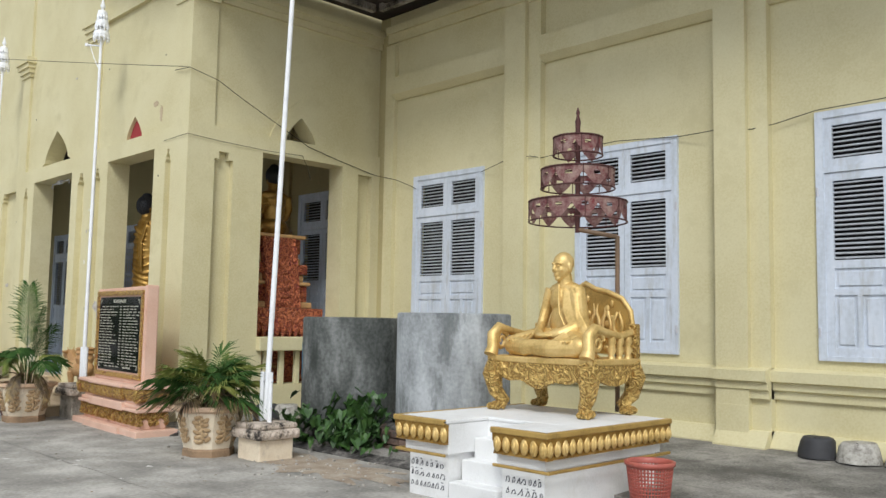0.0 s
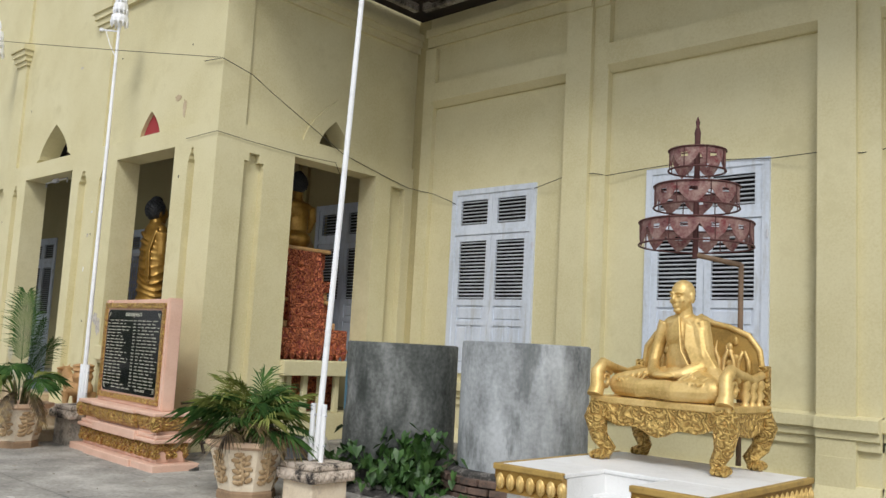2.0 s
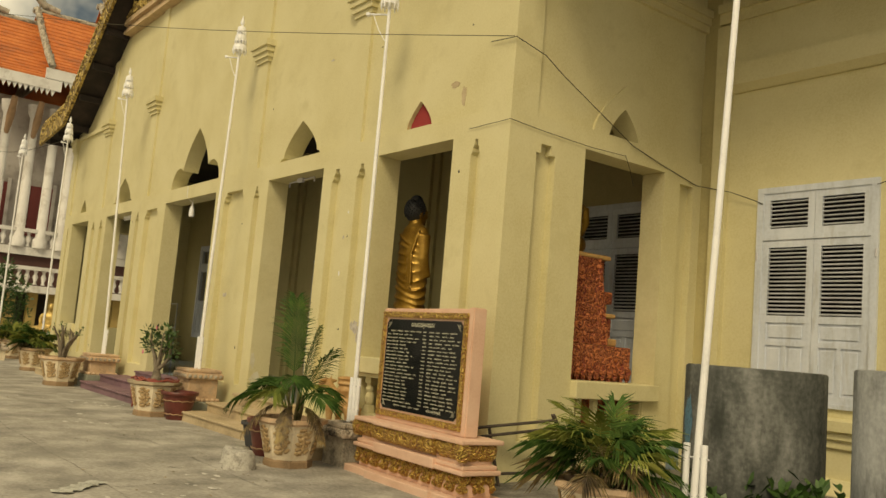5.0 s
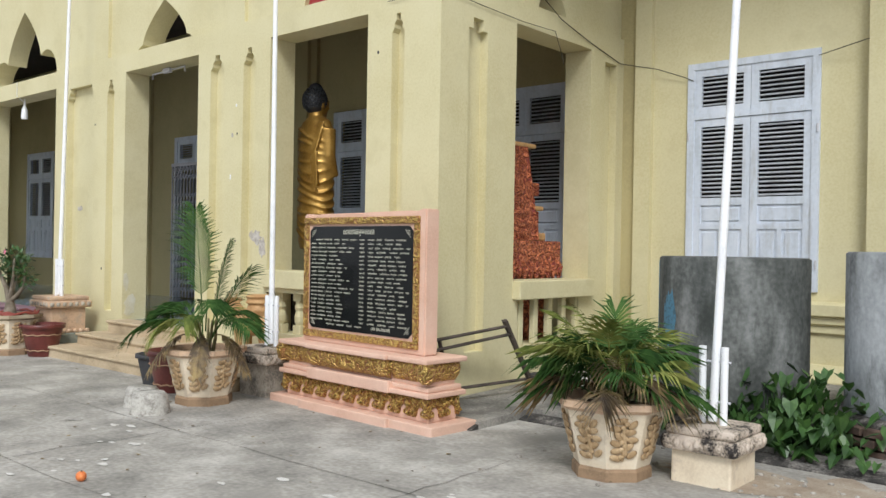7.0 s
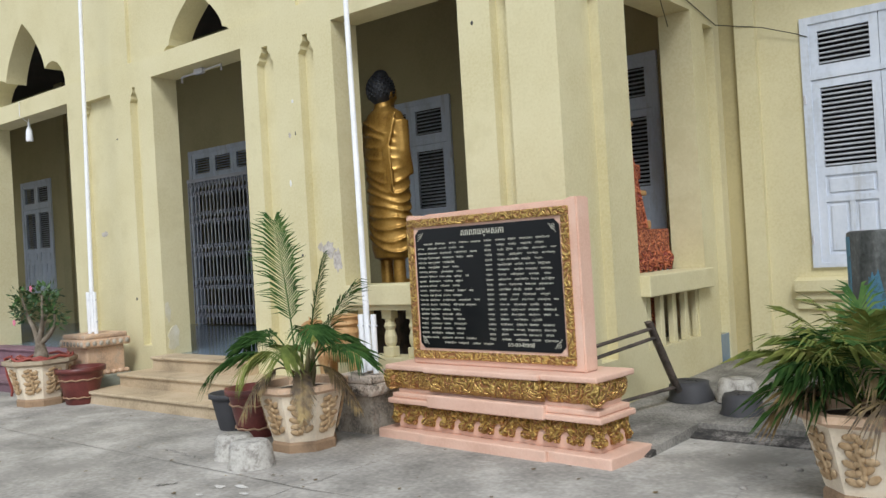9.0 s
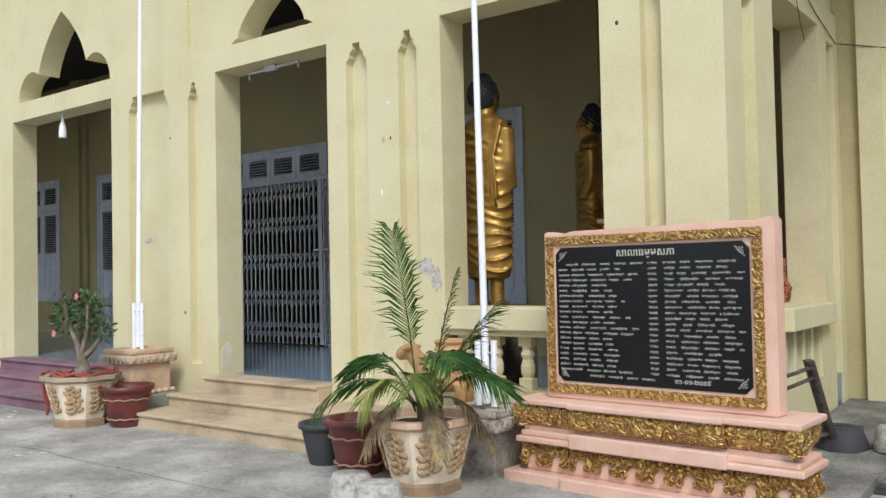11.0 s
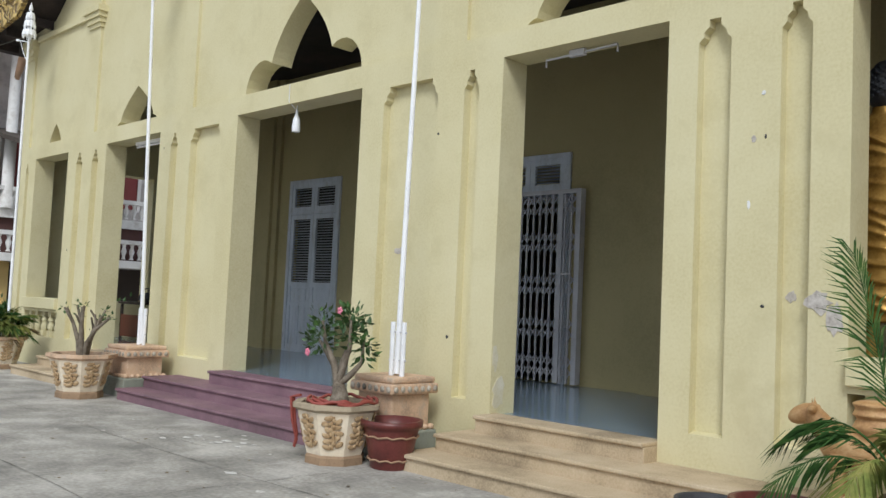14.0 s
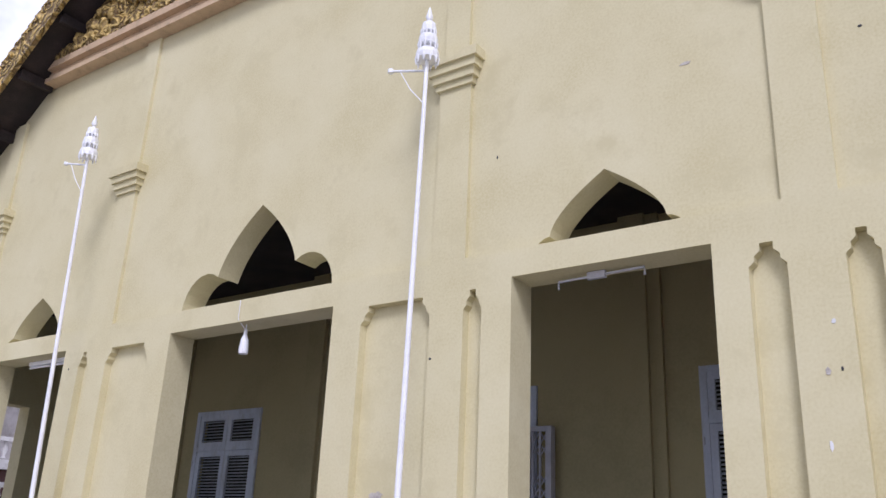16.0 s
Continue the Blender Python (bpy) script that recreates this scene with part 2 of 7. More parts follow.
def join(bm, tmp, m=None):
    if m is not None:
        tmp.transform(m)
    names = {}
    for v in tmp.verts:
        names[v] = bm.verts.new(v.co)
    for f in tmp.faces:
        g = bm.faces.new([names[v] for v in f.verts])
        g.smooth = f.smooth
    tmp.free()


def prism(bm, poly, axis, a, b):
    """A flat outline of (u, v) pushed from a to b along axis x, y or z."""
    put = {"x": lambda u, v, w: (w, u, v), "y": lambda u, v, w: (u, w, v), "z": lambda u, v, w: (u, v, w)}[axis]
    lo = [bm.verts.new(put(u, v, a)) for u, v in poly]
    hi = [bm.verts.new(put(u, v, b)) for u, v in poly]
    n = len(poly)
    faces = [bm.faces.new(lo), bm.faces.new(hi[::-1])]
    for i in range(n):
        faces.append(bm.faces.new((lo[i], hi[i], hi[(i + 1) % n], lo[(i + 1) % n])))
    bmesh.ops.recalc_face_normals(bm, faces=faces)


def lathe(bm, prof, n=24, cx=0, cy=0, sx=1.0, sy=1.0, smooth=True, turn=0.0, cap=True):
    """A profile of (radius, height) turned about the vertical."""
    rings = []
    for r, z in prof:
        rings.append([bm.verts.new((cx + sx * r * math.cos(turn + 2 * math.pi * i / n), cy + sy * r * math.sin(turn + 2 * math.pi * i / n), z)) for i in range(n)])
    for a, b in zip(rings, rings[1:]):
        for i in range(n):
            f = bm.faces.new((a[i], a[(i + 1) % n], b[(i + 1) % n], b[i]))
            f.smooth = smooth
    if cap:
        for ring in (rings[0][::-1], rings[-1]):
            bm.faces.new([bm.verts.new(v.co) for v in ring])


def tube(bm, pts, radii, n=8, flat=1.0):
    """A tapered tube through points."""
    pts = [Vector(p) for p in pts]
    if not hasattr(radii, "__len__"):
        radii = [radii] * len(pts)
    rings, side = [], None
    for i, p in enumerate(pts):
        d = (pts[min(i + 1, len(pts) - 1)] - pts[max(i - 1, 0)]).normalized()
        if side is None:
            side = d.cross(Vector((0, 0, 1)))
            if side.length < 0.05:
                side = d.cross(Vector((0, 1, 0)))
        side = (side - d * side.dot(d)).normalized()
        up = d.cross(side)
        rings.append([bm.verts.new(p + radii[i] * (math.cos(2 * math.pi * k / n) * side + flat * math.sin(2 * math.pi * k / n) * up)) for k in range(n)])
    for a, b in zip(rings, rings[1:]):
        for k in range(n):
            f = bm.faces.new((a[k], a[(k + 1) % n], b[(k + 1) % n], b[k]))
            f.smooth = True
    for ring in (rings[0][::-1], rings[-1]):
        bm.faces.new([bm.verts.new(v.co) for v in ring])


def ball(bm, c, r, m=None, seg=20, rings=12):
    """A rounded body of half-sizes r about c."""
    tmp = bmesh.new()
    bmesh.ops.create_uvsphere(tmp, u_segments=seg, v_segments=rings, radius=1)
    for f in tmp.faces:
        f.smooth = True
    k = Matrix.Translation(c) @ (m or Matrix.Identity(4)) @ Matrix.Diagonal((*r, 1))
    join(bm, tmp, k)


def mesh_of(name, bm, mat):
    bmesh.ops.recalc_face_normals(bm, faces=bm.faces[:])
    me = bpy.data.meshes.new(name)
    bm.to_mesh(me)
    bm.free()
    me.materials.append(mat)
    return me


def part(name, bm, mat, parent=None, label=""):
    ob = new(name, mesh_of(name, bm, mat))
    ob.parent = parent
    if label:
        ob["label"] = label
    return ob


def thing(name, label, category, group="", m=None):
    ob = new(name)
    if m is not None:
        ob.matrix_basis = m
    return tagged(ob, label, category, group)


def setting(name, bm, mat, label="", category="wall"):
    return tagged(part(name, bm, mat), label, category, kind="structure")


def box_part(name, dims, mat, parent, r=0.0, label=""):
    bm = bmesh.new()
    soft_box(bm, *dims, r=r) if r else quad_box(bm, *dims)
    return part(name, bm, mat, parent, label)


# ---- plan ----
MID = -9.2                      # middle of the gabled front
RIGHT, LEFT = 0.1, -18.5        # outer corners of the porch
DEEP = 0.36                     # thickness of the front wall
BACK = 3.47                     # face of the hall wall
FLOOR = 0.45                    # porch floor
BEAM, SILL = 3.92, 4.18         # underside and top of the beam over the openings
BAYS = {"A": (-2.51, -0.90, 4.54), "B": (-5.77, -3.97, 4.79), "C": (-10.51, -7.90, 5.34), "D": (-14.56, -12.68, 4.79), "E": (-17.67, -16.13, 4.54)}
PILASTERS = [(-3.42, -3.02), (-6.66, -6.28), (-12.12, -11.74), (-15.50, -15.10)]
RECESSES = [(-0.55, -0.38), (-3.70, -3.42), (-3.02, -2.79), (-7.51, -6.66), (-6.28, -6.08), (-11.74, -10.90), (-12.33, -12.12), (-15.10, -14.85), (-15.75, -15.50), (-18.15, -18.00)]
SLOPE = [(0, 12.95), (5.9, 8.20), (8.1, 6.60), (10.6, 6.38)]   # roof underside, by distance from the middle


SLOPE_R = SLOPE[:2] + [(8.1, 7.15), (10.6, 6.95)]              # the courtyard side ends higher


def roof_z(x):
    u, line = abs(x - MID), SLOPE_R if x > MID else SLOPE
    for (a, za), (b, zb) in zip(line, line[1:]):
        if u <= b:
            return za + (zb - za) * (u - a) / (b - a)
    return line[-1][1]


def arch(x0, x1, top, big):
    """Outline of the blind arch over a bay, from the left foot to the right foot."""
    mid, half, h = (x0 + x1) / 2, (x1 - x0) / 2, top - SILL
    pts = []
    if big == 2:          # trefoil: round side lobes and a pointed middle
        for k in range(9):
            a = math.pi * (1 - 0.68 * k / 8)
            pts.append((mid - half * 0.64 + half * 0.29 * math.cos(a), SILL + 0.37 * h * math.sin(a)))
        for k in range(1, 11):
            s = k / 10
            pts.append((mid - half * 0.485 * (1 - s) * (1 + 0.62 * s), SILL + h * (0.315 + 0.685 * s)))
    elif big == 1:        # pointed with small feet
        for k in range(4):
            pts.append((mid - half * (0.76 - 0.16 * k / 3), SILL + h * 0.12 * math.sin(math.pi * 0.5 * k / 3)))
        for k in range(9):
            s = k / 8
            pts.append((mid - half * 0.60 * (1 - s ** 1.6), SILL + h * (0.12 + 0.88 * s)))
    else:                 # plain small pointed arch
        for k in range(9):
            s = k / 8
            pts.append((mid - half * 0.34 * (1 - s ** 1.6), SILL + h * s))
    return pts + [(2 * mid - x, z) for x, z in pts[-2::-1]]


# ---- ground ----
bm = bmesh.new()
quad_box(bm, -400, 400, -300, 500, -0.5, 0.0)
setting("ground", bm, CONCRETE, "worn grey concrete courtyard with stains", "ground")
bm = bmesh.new()
prism(bm, [(0.33, -0.02), (0.33, 0.09), (BACK, 0.19), (BACK, -0.02)], "x", 0.96, 16.0)
prism(bm, [(-0.40, -0.02), (-0.40, 0.06), (BACK, 0.17), (BACK, -0.02)], "x", 0.12, 0.957)
setting("pavement", bm, APRONMAT, "raised concrete apron along the hall wall", "pavement")
# ---- porch shell ----
bm = bmesh.new()
quad_box(bm, LEFT + 0.02, RIGHT - 0.02, 0.12, BACK, -0.2, FLOOR)
setting("porch_floor", bm, FLOORTILE, "glossy blue-grey tiled porch floor", "floor")

bm = bmesh.new()
edges = [LEFT, *sorted(v for a, b, _ in BAYS.values() for v in (a, b)), RIGHT]
for a, b in zip(edges[::2], edges[1::2]):
    # piers with panels sunk into their front, the sunk tops stepped out like small corbels
    cuts = sorted({a, b, *(v for r in RECESSES for v in r if a < v < b)})
    for c, d in zip(cuts, cuts[1:]):
        if any(abs(c - r[0]) < 1e-6 for r in RECESSES):
            quad_box(bm, c, d, 0.10, DEEP, -0.1, BEAM)
            prism(bm, [(0.0, -0.1), (0.0, 0.56), (0.10, 0.575), (0.10, -0.1)], "x", c, d)
            q = min(0.09, (d - c) / 3)
            prism(bm, [(c, BEAM), (c, 3.68), (c + q * 0.5, 3.72), (c + q * 0.5, 3.76), (c + q, 3.80), (c + q, 3.86), (d - q, 3.86), (d - q, 3.80), (d - q * 0.5, 3.76), (d - q * 0.5, 3.72), (d, 3.68), (d, BEAM)], "y", 0.0, 0.10)
        else:
            quad_box(bm, c, d, 0.0, DEEP, -0.1, BEAM)
setting("wall_front", bm, PLASTER, "pale yellow plastered porch piers with sunk panels", "wall")

bm = bmesh.new()
out = [(LEFT, BEAM), (RIGHT, BEAM), (RIGHT, roof_z(RIGHT))]
for u in (8.1, 5.9):
    out.append((MID + u, roof_z(MID + u)))
out += [(MID, roof_z(MID)), (MID - 5.9, roof_z(MID - 5.9)), (MID - 8.1, roof_z(MID - 8.1)), (LEFT, roof_z(LEFT))]
foot = [(LEFT, SILL)]
for key in ("E", "D", "C", "B", "A"):
    foot += arch(*BAYS[key], 2 if key == "C" else 1 if key in "BD" else 0)
foot.append((RIGHT, SILL))
prism(bm, foot + out[2:], "y", 0.045, DEEP)
quad_box(bm, LEFT, RIGHT, 0.0, DEEP, BEAM, SILL)
setting("wall_gable", bm, PLASTER, "pale yellow gable wall with pointed blind arches", "wall")


def capital(bm, x0, x1, y, z, h=0.36, out=0.13):
    """Stepped pilaster head."""
    for k, (a, b, w) in enumerate(((0, 0.2, 0.25), (0.2, 0.45, 0.5), (0.45, 0.7, 0.75), (0.7, 1.0, 1.0))):
        quad_box(bm, x0 - out * w, x1 + out * w, y - out * w, 0.045, z + a * h, z + b * h)


bm = bmesh.new()
for a, b in PILASTERS:
    quad_box(bm, a, b, 0.0, 0.045, SILL, 6.05)
    capital(bm, a, b, 0.0, 6.05)
    top = min(8.5, roof_z((a + b) / 2) - 0.05)
    quad_box(bm, a + 0.04, b - 0.04, 0.0, 0.045, 6.41, top)
for a, b in ((-0.40, RIGHT), (LEFT, -18.10)):
    quad_box(bm, a, b, 0.0, 0.045, SILL, 5.95)
    capital(bm, a + 0.04, b - 0.04, 0.0, 5.95, 0.4, 0.1)
quad_box(bm, -2.86, -0.52, -0.02, 0.045, 6.28, 6.38)
quad_box(bm, -17.98, -15.65, -0.02, 0.045, 6.28, 6.38)
setting("front_trim", bm, PLASTER, "yellow plaster pilasters with stepped capitals", "trim")


def hole_wall(bm, x0, x1, y0, y1, z0, z1, holes):
    """A wall along x with openings (left, right, bottom, top)."""
    x = x0
    for a, b, lo, hi in sorted(holes):
        quad_box(bm, x, a, y0, y1, z0, z1)
        quad_box(bm, a, b, y0, y1, z0, lo)
        quad_box(bm, a, b, y0, y1, hi, z1)
        x = b
    quad_box(bm, x, x1, y0, y1, z0, z1)


# ---- hall wall, shared by porch and courtyard ----
WINDOWS = [(-17.00, -15.55), (-5.28, -3.80), (-2.15, -0.66), (0.985, 2.473), (4.15, 5.64), (7.29, 8.78), (10.44, 11.93)]
WLO, WHI = 1.13, 3.75
DOOR = (-14.05, -12.52, FLOOR, 3.70)
GATE = (-10.10, -7.45, FLOOR, 3.68)
bm = bmesh.new()
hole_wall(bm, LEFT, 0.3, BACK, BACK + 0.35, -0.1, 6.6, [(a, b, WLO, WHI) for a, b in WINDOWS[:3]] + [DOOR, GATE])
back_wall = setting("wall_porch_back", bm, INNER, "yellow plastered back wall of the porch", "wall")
bm = bmesh.new()
hole_wall(bm, 0.303, 16.0, BACK, BACK + 0.35, -0.1, 6.6, [(a, b, WLO, WHI) for a, b in WINDOWS[3:]])
hall = setting("wall_hall", bm, PLASTER, "yellow plastered hall wall with pilasters and mouldings", "wall")
for x in (3.0, 6.2, 9.4, 12.6):
    bm = bmesh.new()
    for z0, z1, p in ((0.10, 0.62, 0.19), (0.62, 5.95, 0.18), (5.95, 6.1, 0.21), (6.1, 6.3, 0.26)):
        quad_box(bm, x, x + 0.38, BACK - p, BACK, z0, z1)
        quad_box(bm, x + 0.38, x + 0.60, BACK - p + 0.075, BACK, z0, z1)
    part("pilaster", bm, PLASTER, hall)
bm = bmesh.new()
quad_box(bm, 0.303, 0.52, BACK - 0.08, BACK, 0.1, 6.0)
part("pilaster", bm, PLASTER, hall)
for a, b in ((0.52, 3.0), (3.60, 6.2), (6.80, 9.4), (10.0, 12.6), (13.2, 16)):
    bm = bmesh.new()
    prism(bm, [(BACK, 5.06), (BACK - 0.05, 5.06), (BACK - 0.15, 5.14), (BACK - 0.15, 5.42), (BACK, 5.47)], "x", a, b)
    part("beam", bm, PLASTER, hall)
bm = bmesh.new()
quad_box(bm, 0.303, 16.0, BACK - 0.05, BACK, 6.05, 6.2)
quad_box(bm, 0.303, 16.0, BACK - 0.10, BACK, 6.2, 6.32)
part("cornice", bm, PLASTER, hall)
# string course under the windows and sloped foot
for a, b, p in ((0.8, 3.0, 0), (3.0, 3.6, 0.12), (3.6, 6.2, 0), (6.2, 6.8, 0.12), (6.8, 9.4, 0), (9.4, 10.0, 0.12), (10.0, 12.6, 0), (12.6, 13.2, 0.12), (13.2, 16, 0)):
    y = BACK - p
    bm = bmesh.new()
    prism(bm, [(BACK, 0.70), (y - 0.04, 0.70), (y - 0.04, 0.78), (y - 0.08, 0.80), (y - 0.08, 0.87), (y - 0.13, 0.89), (y - 0.13, 1.00), (y - 0.02, 1.03), (BACK, 1.03)], "x", a, b)
    part("string_course", bm, PLASTER, hall)
    bm = bmesh.new()
    prism(bm, [(BACK, 0.1), (y - 0.16, 0.1), (y - 0.16, 0.20), (y - 0.05, 0.36), (BACK, 0.36)], "x", a, b)
    part("foot", bm, PLASTER, hall)
# ---- side wall of the porch ----
S0, S1 = 1.21, 2.70
bm = bmesh.new()
X0 = RIGHT - DEEP
quad_box(bm, X0, RIGHT, DEEP, 0.42, -0.1, BEAM)
quad_box(bm, X0, RIGHT - 0.10, 0.42, 0.72, -0.1, BEAM)
quad_box(bm, RIGHT - 0.10, RIGHT, 0.42, 0.72, -0.1, 0.5)
quad_box(bm, RIGHT - 0.10, RIGHT, 0.42, 0.72, 3.83, BEAM)
quad_box(bm, RIGHT - 0.10, RIGHT, 0.42, 0.49, 3.72, 3.83)
quad_box(bm, RIGHT - 0.10, RIGHT, 0.65, 0.72, 3.72, 3.83)
quad_box(bm, X0, RIGHT, 0.72, S0, -0.1, BEAM)
quad_box(bm, X0, RIGHT, S1, 3.02, -0.1, BEAM)
quad_box(bm, X0, RIGHT - 0.10, 3.02, BACK, -0.1, BEAM)
quad_box(bm, RIGHT - 0.10, RIGHT, 3.02, 3.30, 3.83, BEAM)
quad_box(bm, RIGHT - 0.10, RIGHT, 3.30, BACK - 0.001, -0.1, BEAM)
quad_box(bm, X0, RIGHT, DEEP, BACK - 0.001, BEAM, SILL)
foot = [(DEEP, SILL)] + [(y, z) for y, z in arch(S0 - 0.12, S1 - 0.02, 4.56, 0)] + [(BACK - 0.001, SILL), (BACK - 0.001, 6.6), (DEEP, 6.6)]
prism(bm, foot, "x", X0, RIGHT - 0.045)
# raised surround of the small arch and a frieze under the eaves
ring = arch(S0 - 0.12, S1 - 0.02, 4.86, 0)
mid = (S0 + S1) / 2 - 0.07
outer = [(mid + (y - mid) * 2.0, SILL + (z - SILL)) for y, z in ring]
prism(bm, outer + arch(S0 - 0.12, S1 - 0.02, 4.56, 0)[::-1], "x", RIGHT - 0.045, RIGHT - 0.01)
quad_box(bm, RIGHT - 0.045, RIGHT, DEEP, 0.40, SILL, 6.6)
for k in range(3):
    quad_box(bm, RIGHT, RIGHT + 0.05 + 0.05 * k, -0.02 - 0.02 * k, 0.40 + 0.02 * k, 5.95 + 0.13 * k, 6.08 + 0.13 * k)
    quad_box(bm, RIGHT - 0.045, RIGHT + 0.01 + 0.03 * k, 0.46, BACK - 0.001, 6.0 + 0.1 * k, 6.1 + 0.1 * k)
setting("wall_side", bm, PLASTER, "yellow plastered side wall of the porch", "wall")
bm = bmesh.new()
quad_box(bm, LEFT, LEFT + DEEP, DEEP, 1.21, -0.1, 6.6)
quad_box(bm, LEFT, LEFT + DEEP, 2.70, BACK, -0.1, 6.6)
quad_box(bm, LEFT, LEFT + DEEP, 1.21, 2.70, -0.1, 1.20)
quad_box(bm, LEFT, LEFT + DEEP, 1.21, 2.70, BEAM, 6.6)
setting("wall_left", bm, PLASTER, "yellow plastered far side wall of the porch", "wall")
bm = bmesh.new()
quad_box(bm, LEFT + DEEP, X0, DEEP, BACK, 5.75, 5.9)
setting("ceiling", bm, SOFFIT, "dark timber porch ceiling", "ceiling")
# hall behind
bm = bmesh.new()
quad_box(bm, LEFT, LEFT + 0.3, BACK + 0.35, 16, -0.1, 6.6)
quad_box(bm, 15.7, 16.0, BACK + 0.35, 16, -0.1, 6.6)
quad_box(bm, LEFT, 16.0, 16, 16.3, -0.1, 6.6)
quad_box(bm, LEFT, 16.0, BACK + 0.35, 16, 6.6, 6.8)
setting("wall_north", bm, PLASTER, "plain walls that close the hall", "wall")

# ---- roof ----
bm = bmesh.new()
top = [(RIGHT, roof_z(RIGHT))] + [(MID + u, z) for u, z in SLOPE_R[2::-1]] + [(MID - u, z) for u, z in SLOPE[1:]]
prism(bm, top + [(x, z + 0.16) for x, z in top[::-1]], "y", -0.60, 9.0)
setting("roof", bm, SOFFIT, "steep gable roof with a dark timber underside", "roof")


# ---- eaves, barge boards and carved gable ----
bm = bmesh.new()
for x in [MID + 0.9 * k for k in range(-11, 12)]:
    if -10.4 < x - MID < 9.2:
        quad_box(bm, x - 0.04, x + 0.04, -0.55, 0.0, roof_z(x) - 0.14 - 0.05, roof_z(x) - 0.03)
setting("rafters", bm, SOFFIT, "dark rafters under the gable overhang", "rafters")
for side in (1, -1):
    bm = bmesh.new()
    pts = [(MID + side * u, z) for u, z in (SLOPE if side < 0 else SLOPE_R[:3] + [(RIGHT - MID, roof_z(RIGHT))])]
    prism(bm, [(x, z - 0.10) for x, z in pts] + [(x, z + 0.34) for x, z in pts[::-1]], "y", -0.68, -0.603)
    n = 70
    for k in range(n):
        u = (10.4 if side < 0 else 9.2) * (k + 0.5) / n
        x, z = MID + side * u, roof_z(MID + side * u) + 0.34
        lathe(bm, [(0.075, z - 0.05), (0.085, z + 0.05), (0.02, z + 0.2), (0.005, z + 0.24)], 6, x, -0.64, smooth=False)
    setting("barge_board", bm, GOLDCARVE_BIG, "faded gilded barge board with leaf crest", "trim")
bm = bmesh.new()
tip = MID + 10.95
prism(bm, [(tip - 2.9, roof_z(tip - 2.9) - 0.04), (tip - 0.6, 6.86), (tip + 0.05, 6.70), (tip + 0.30, 6.78), (tip + 0.34, 6.97), (tip + 0.1, 7.16), (tip - 0.6, 7.28), (tip - 2.9, roof_z(tip - 2.9) + 0.3)], "y", -0.78, -0.684)
bmesh.ops.bevel(bm, geom=bm.edges[:], offset=0.02, segments=2, affect="EDGES")
ob = part("roof_finial", bm, surface("scaled_plaster", (0.66, 0.56, 0.36), (0.45, 0.36, 0.2), (0.72, 0.63, 0.44), patch=9, bump=0.5, amount=1), None)
tagged(ob, "pale scaled serpent tail ending the gable edge", "roof ornament")

bm = bmesh.new()
gz = 8.52
gx = 5.9 * (12.95 - gz - 0.3) / (12.95 - 8.2)
prism(bm, [(MID - gx, gz + 0.3), (MID + gx, gz + 0.3), (MID, roof_z(MID))], "y", -0.12, 0.03)
setting("pediment", bm, GOLDCARVE_BIG, "gilded carved pediment of curling leaves", "pediment")
bm = bmesh.new()
rnd = random.Random(4)
for k in range(230):
    x = MID + rnd.uniform(-gx, gx)
    z = rnd.uniform(gz + 0.36, roof_z(x) - 0.12)
    if z < roof_z(x) - 0.15:
        ball(bm, (x, -0.14, z), (rnd.uniform(0.07, 0.17), 0.10, rnd.uniform(0.05, 0.12)), pose(0, 0, 0, 0, rnd.uniform(0, 180), 0), 8, 6)
setting("pediment_relief", bm, GOLDCARVE_BIG, "raised gilded leaf scrolls of the pediment", "pediment")
bm = bmesh.new()
for z0, z1, o in ((gz - 0.02, 0.06 + gz, 0.16), (gz + 0.06, gz + 0.18, 0.11), (gz + 0.18, gz + 0.3, 0.20)):
    quad_box(bm, MID - gx - 0.35, MID + gx + 0.35, -o, 0.04, z0, z1)
setting("pediment_moulding", bm, surface("pinkish_moulding", (0.55, 0.40, 0.25), patch=4, amount=1), "pinkish stepped moulding under the pediment", "trim")
bm = bmesh.new()
for k in range(84):
    x = MID - gx + (k + 0.5) * 2 * gx / 84
    lathe(bm, [(0.05, gz + 0.30), (0.07, gz + 0.38), (0.015, gz + 0.52)], 6, x, -0.17, smooth=False)
setting("pediment_crest", bm, GOLDCARVE_BIG, "row of small gilded leaves on the moulding", "trim")

# stained timber eaves over the side wall and the hall wall, meeting in the inner corner
EZ = 6.42
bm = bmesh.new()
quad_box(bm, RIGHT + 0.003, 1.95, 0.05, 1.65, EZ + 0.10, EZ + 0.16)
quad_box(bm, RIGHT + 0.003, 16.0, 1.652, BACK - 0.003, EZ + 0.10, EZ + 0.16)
setting("eaves_soffit", bm, SOFFIT, "near-black timber soffit under the eaves", "eaves")
for k, x in enumerate((0.50, 0.85, 1.20, 1.55, 1.88)):
    bm = bmesh.new()
    quad_box(bm, x, x + (0.16 if k % 2 else 0.09), 0.05, 2.90 - (x - 0.5) * 0.93, EZ - 0.02, EZ + 0.098)
    setting("eaves_board", bm, FASCIA_OLD if k % 2 == 0 else SOFFIT, "peeling white board blackened by mould", "eaves")
for k, y in enumerate((2.90, 2.60, 2.30, 2.00, 1.72)):
    bm = bmesh.new()
    quad_box(bm, 0.66 + (2.90 - y) * 1.07, 16.0, y, y + (0.16 if k % 2 else 0.09), EZ - 0.025, EZ + 0.097)
    setting("eaves_board", bm, FASCIA_OLD if k % 2 == 0 else SOFFIT, "peeling white board blackened by mould", "eaves")
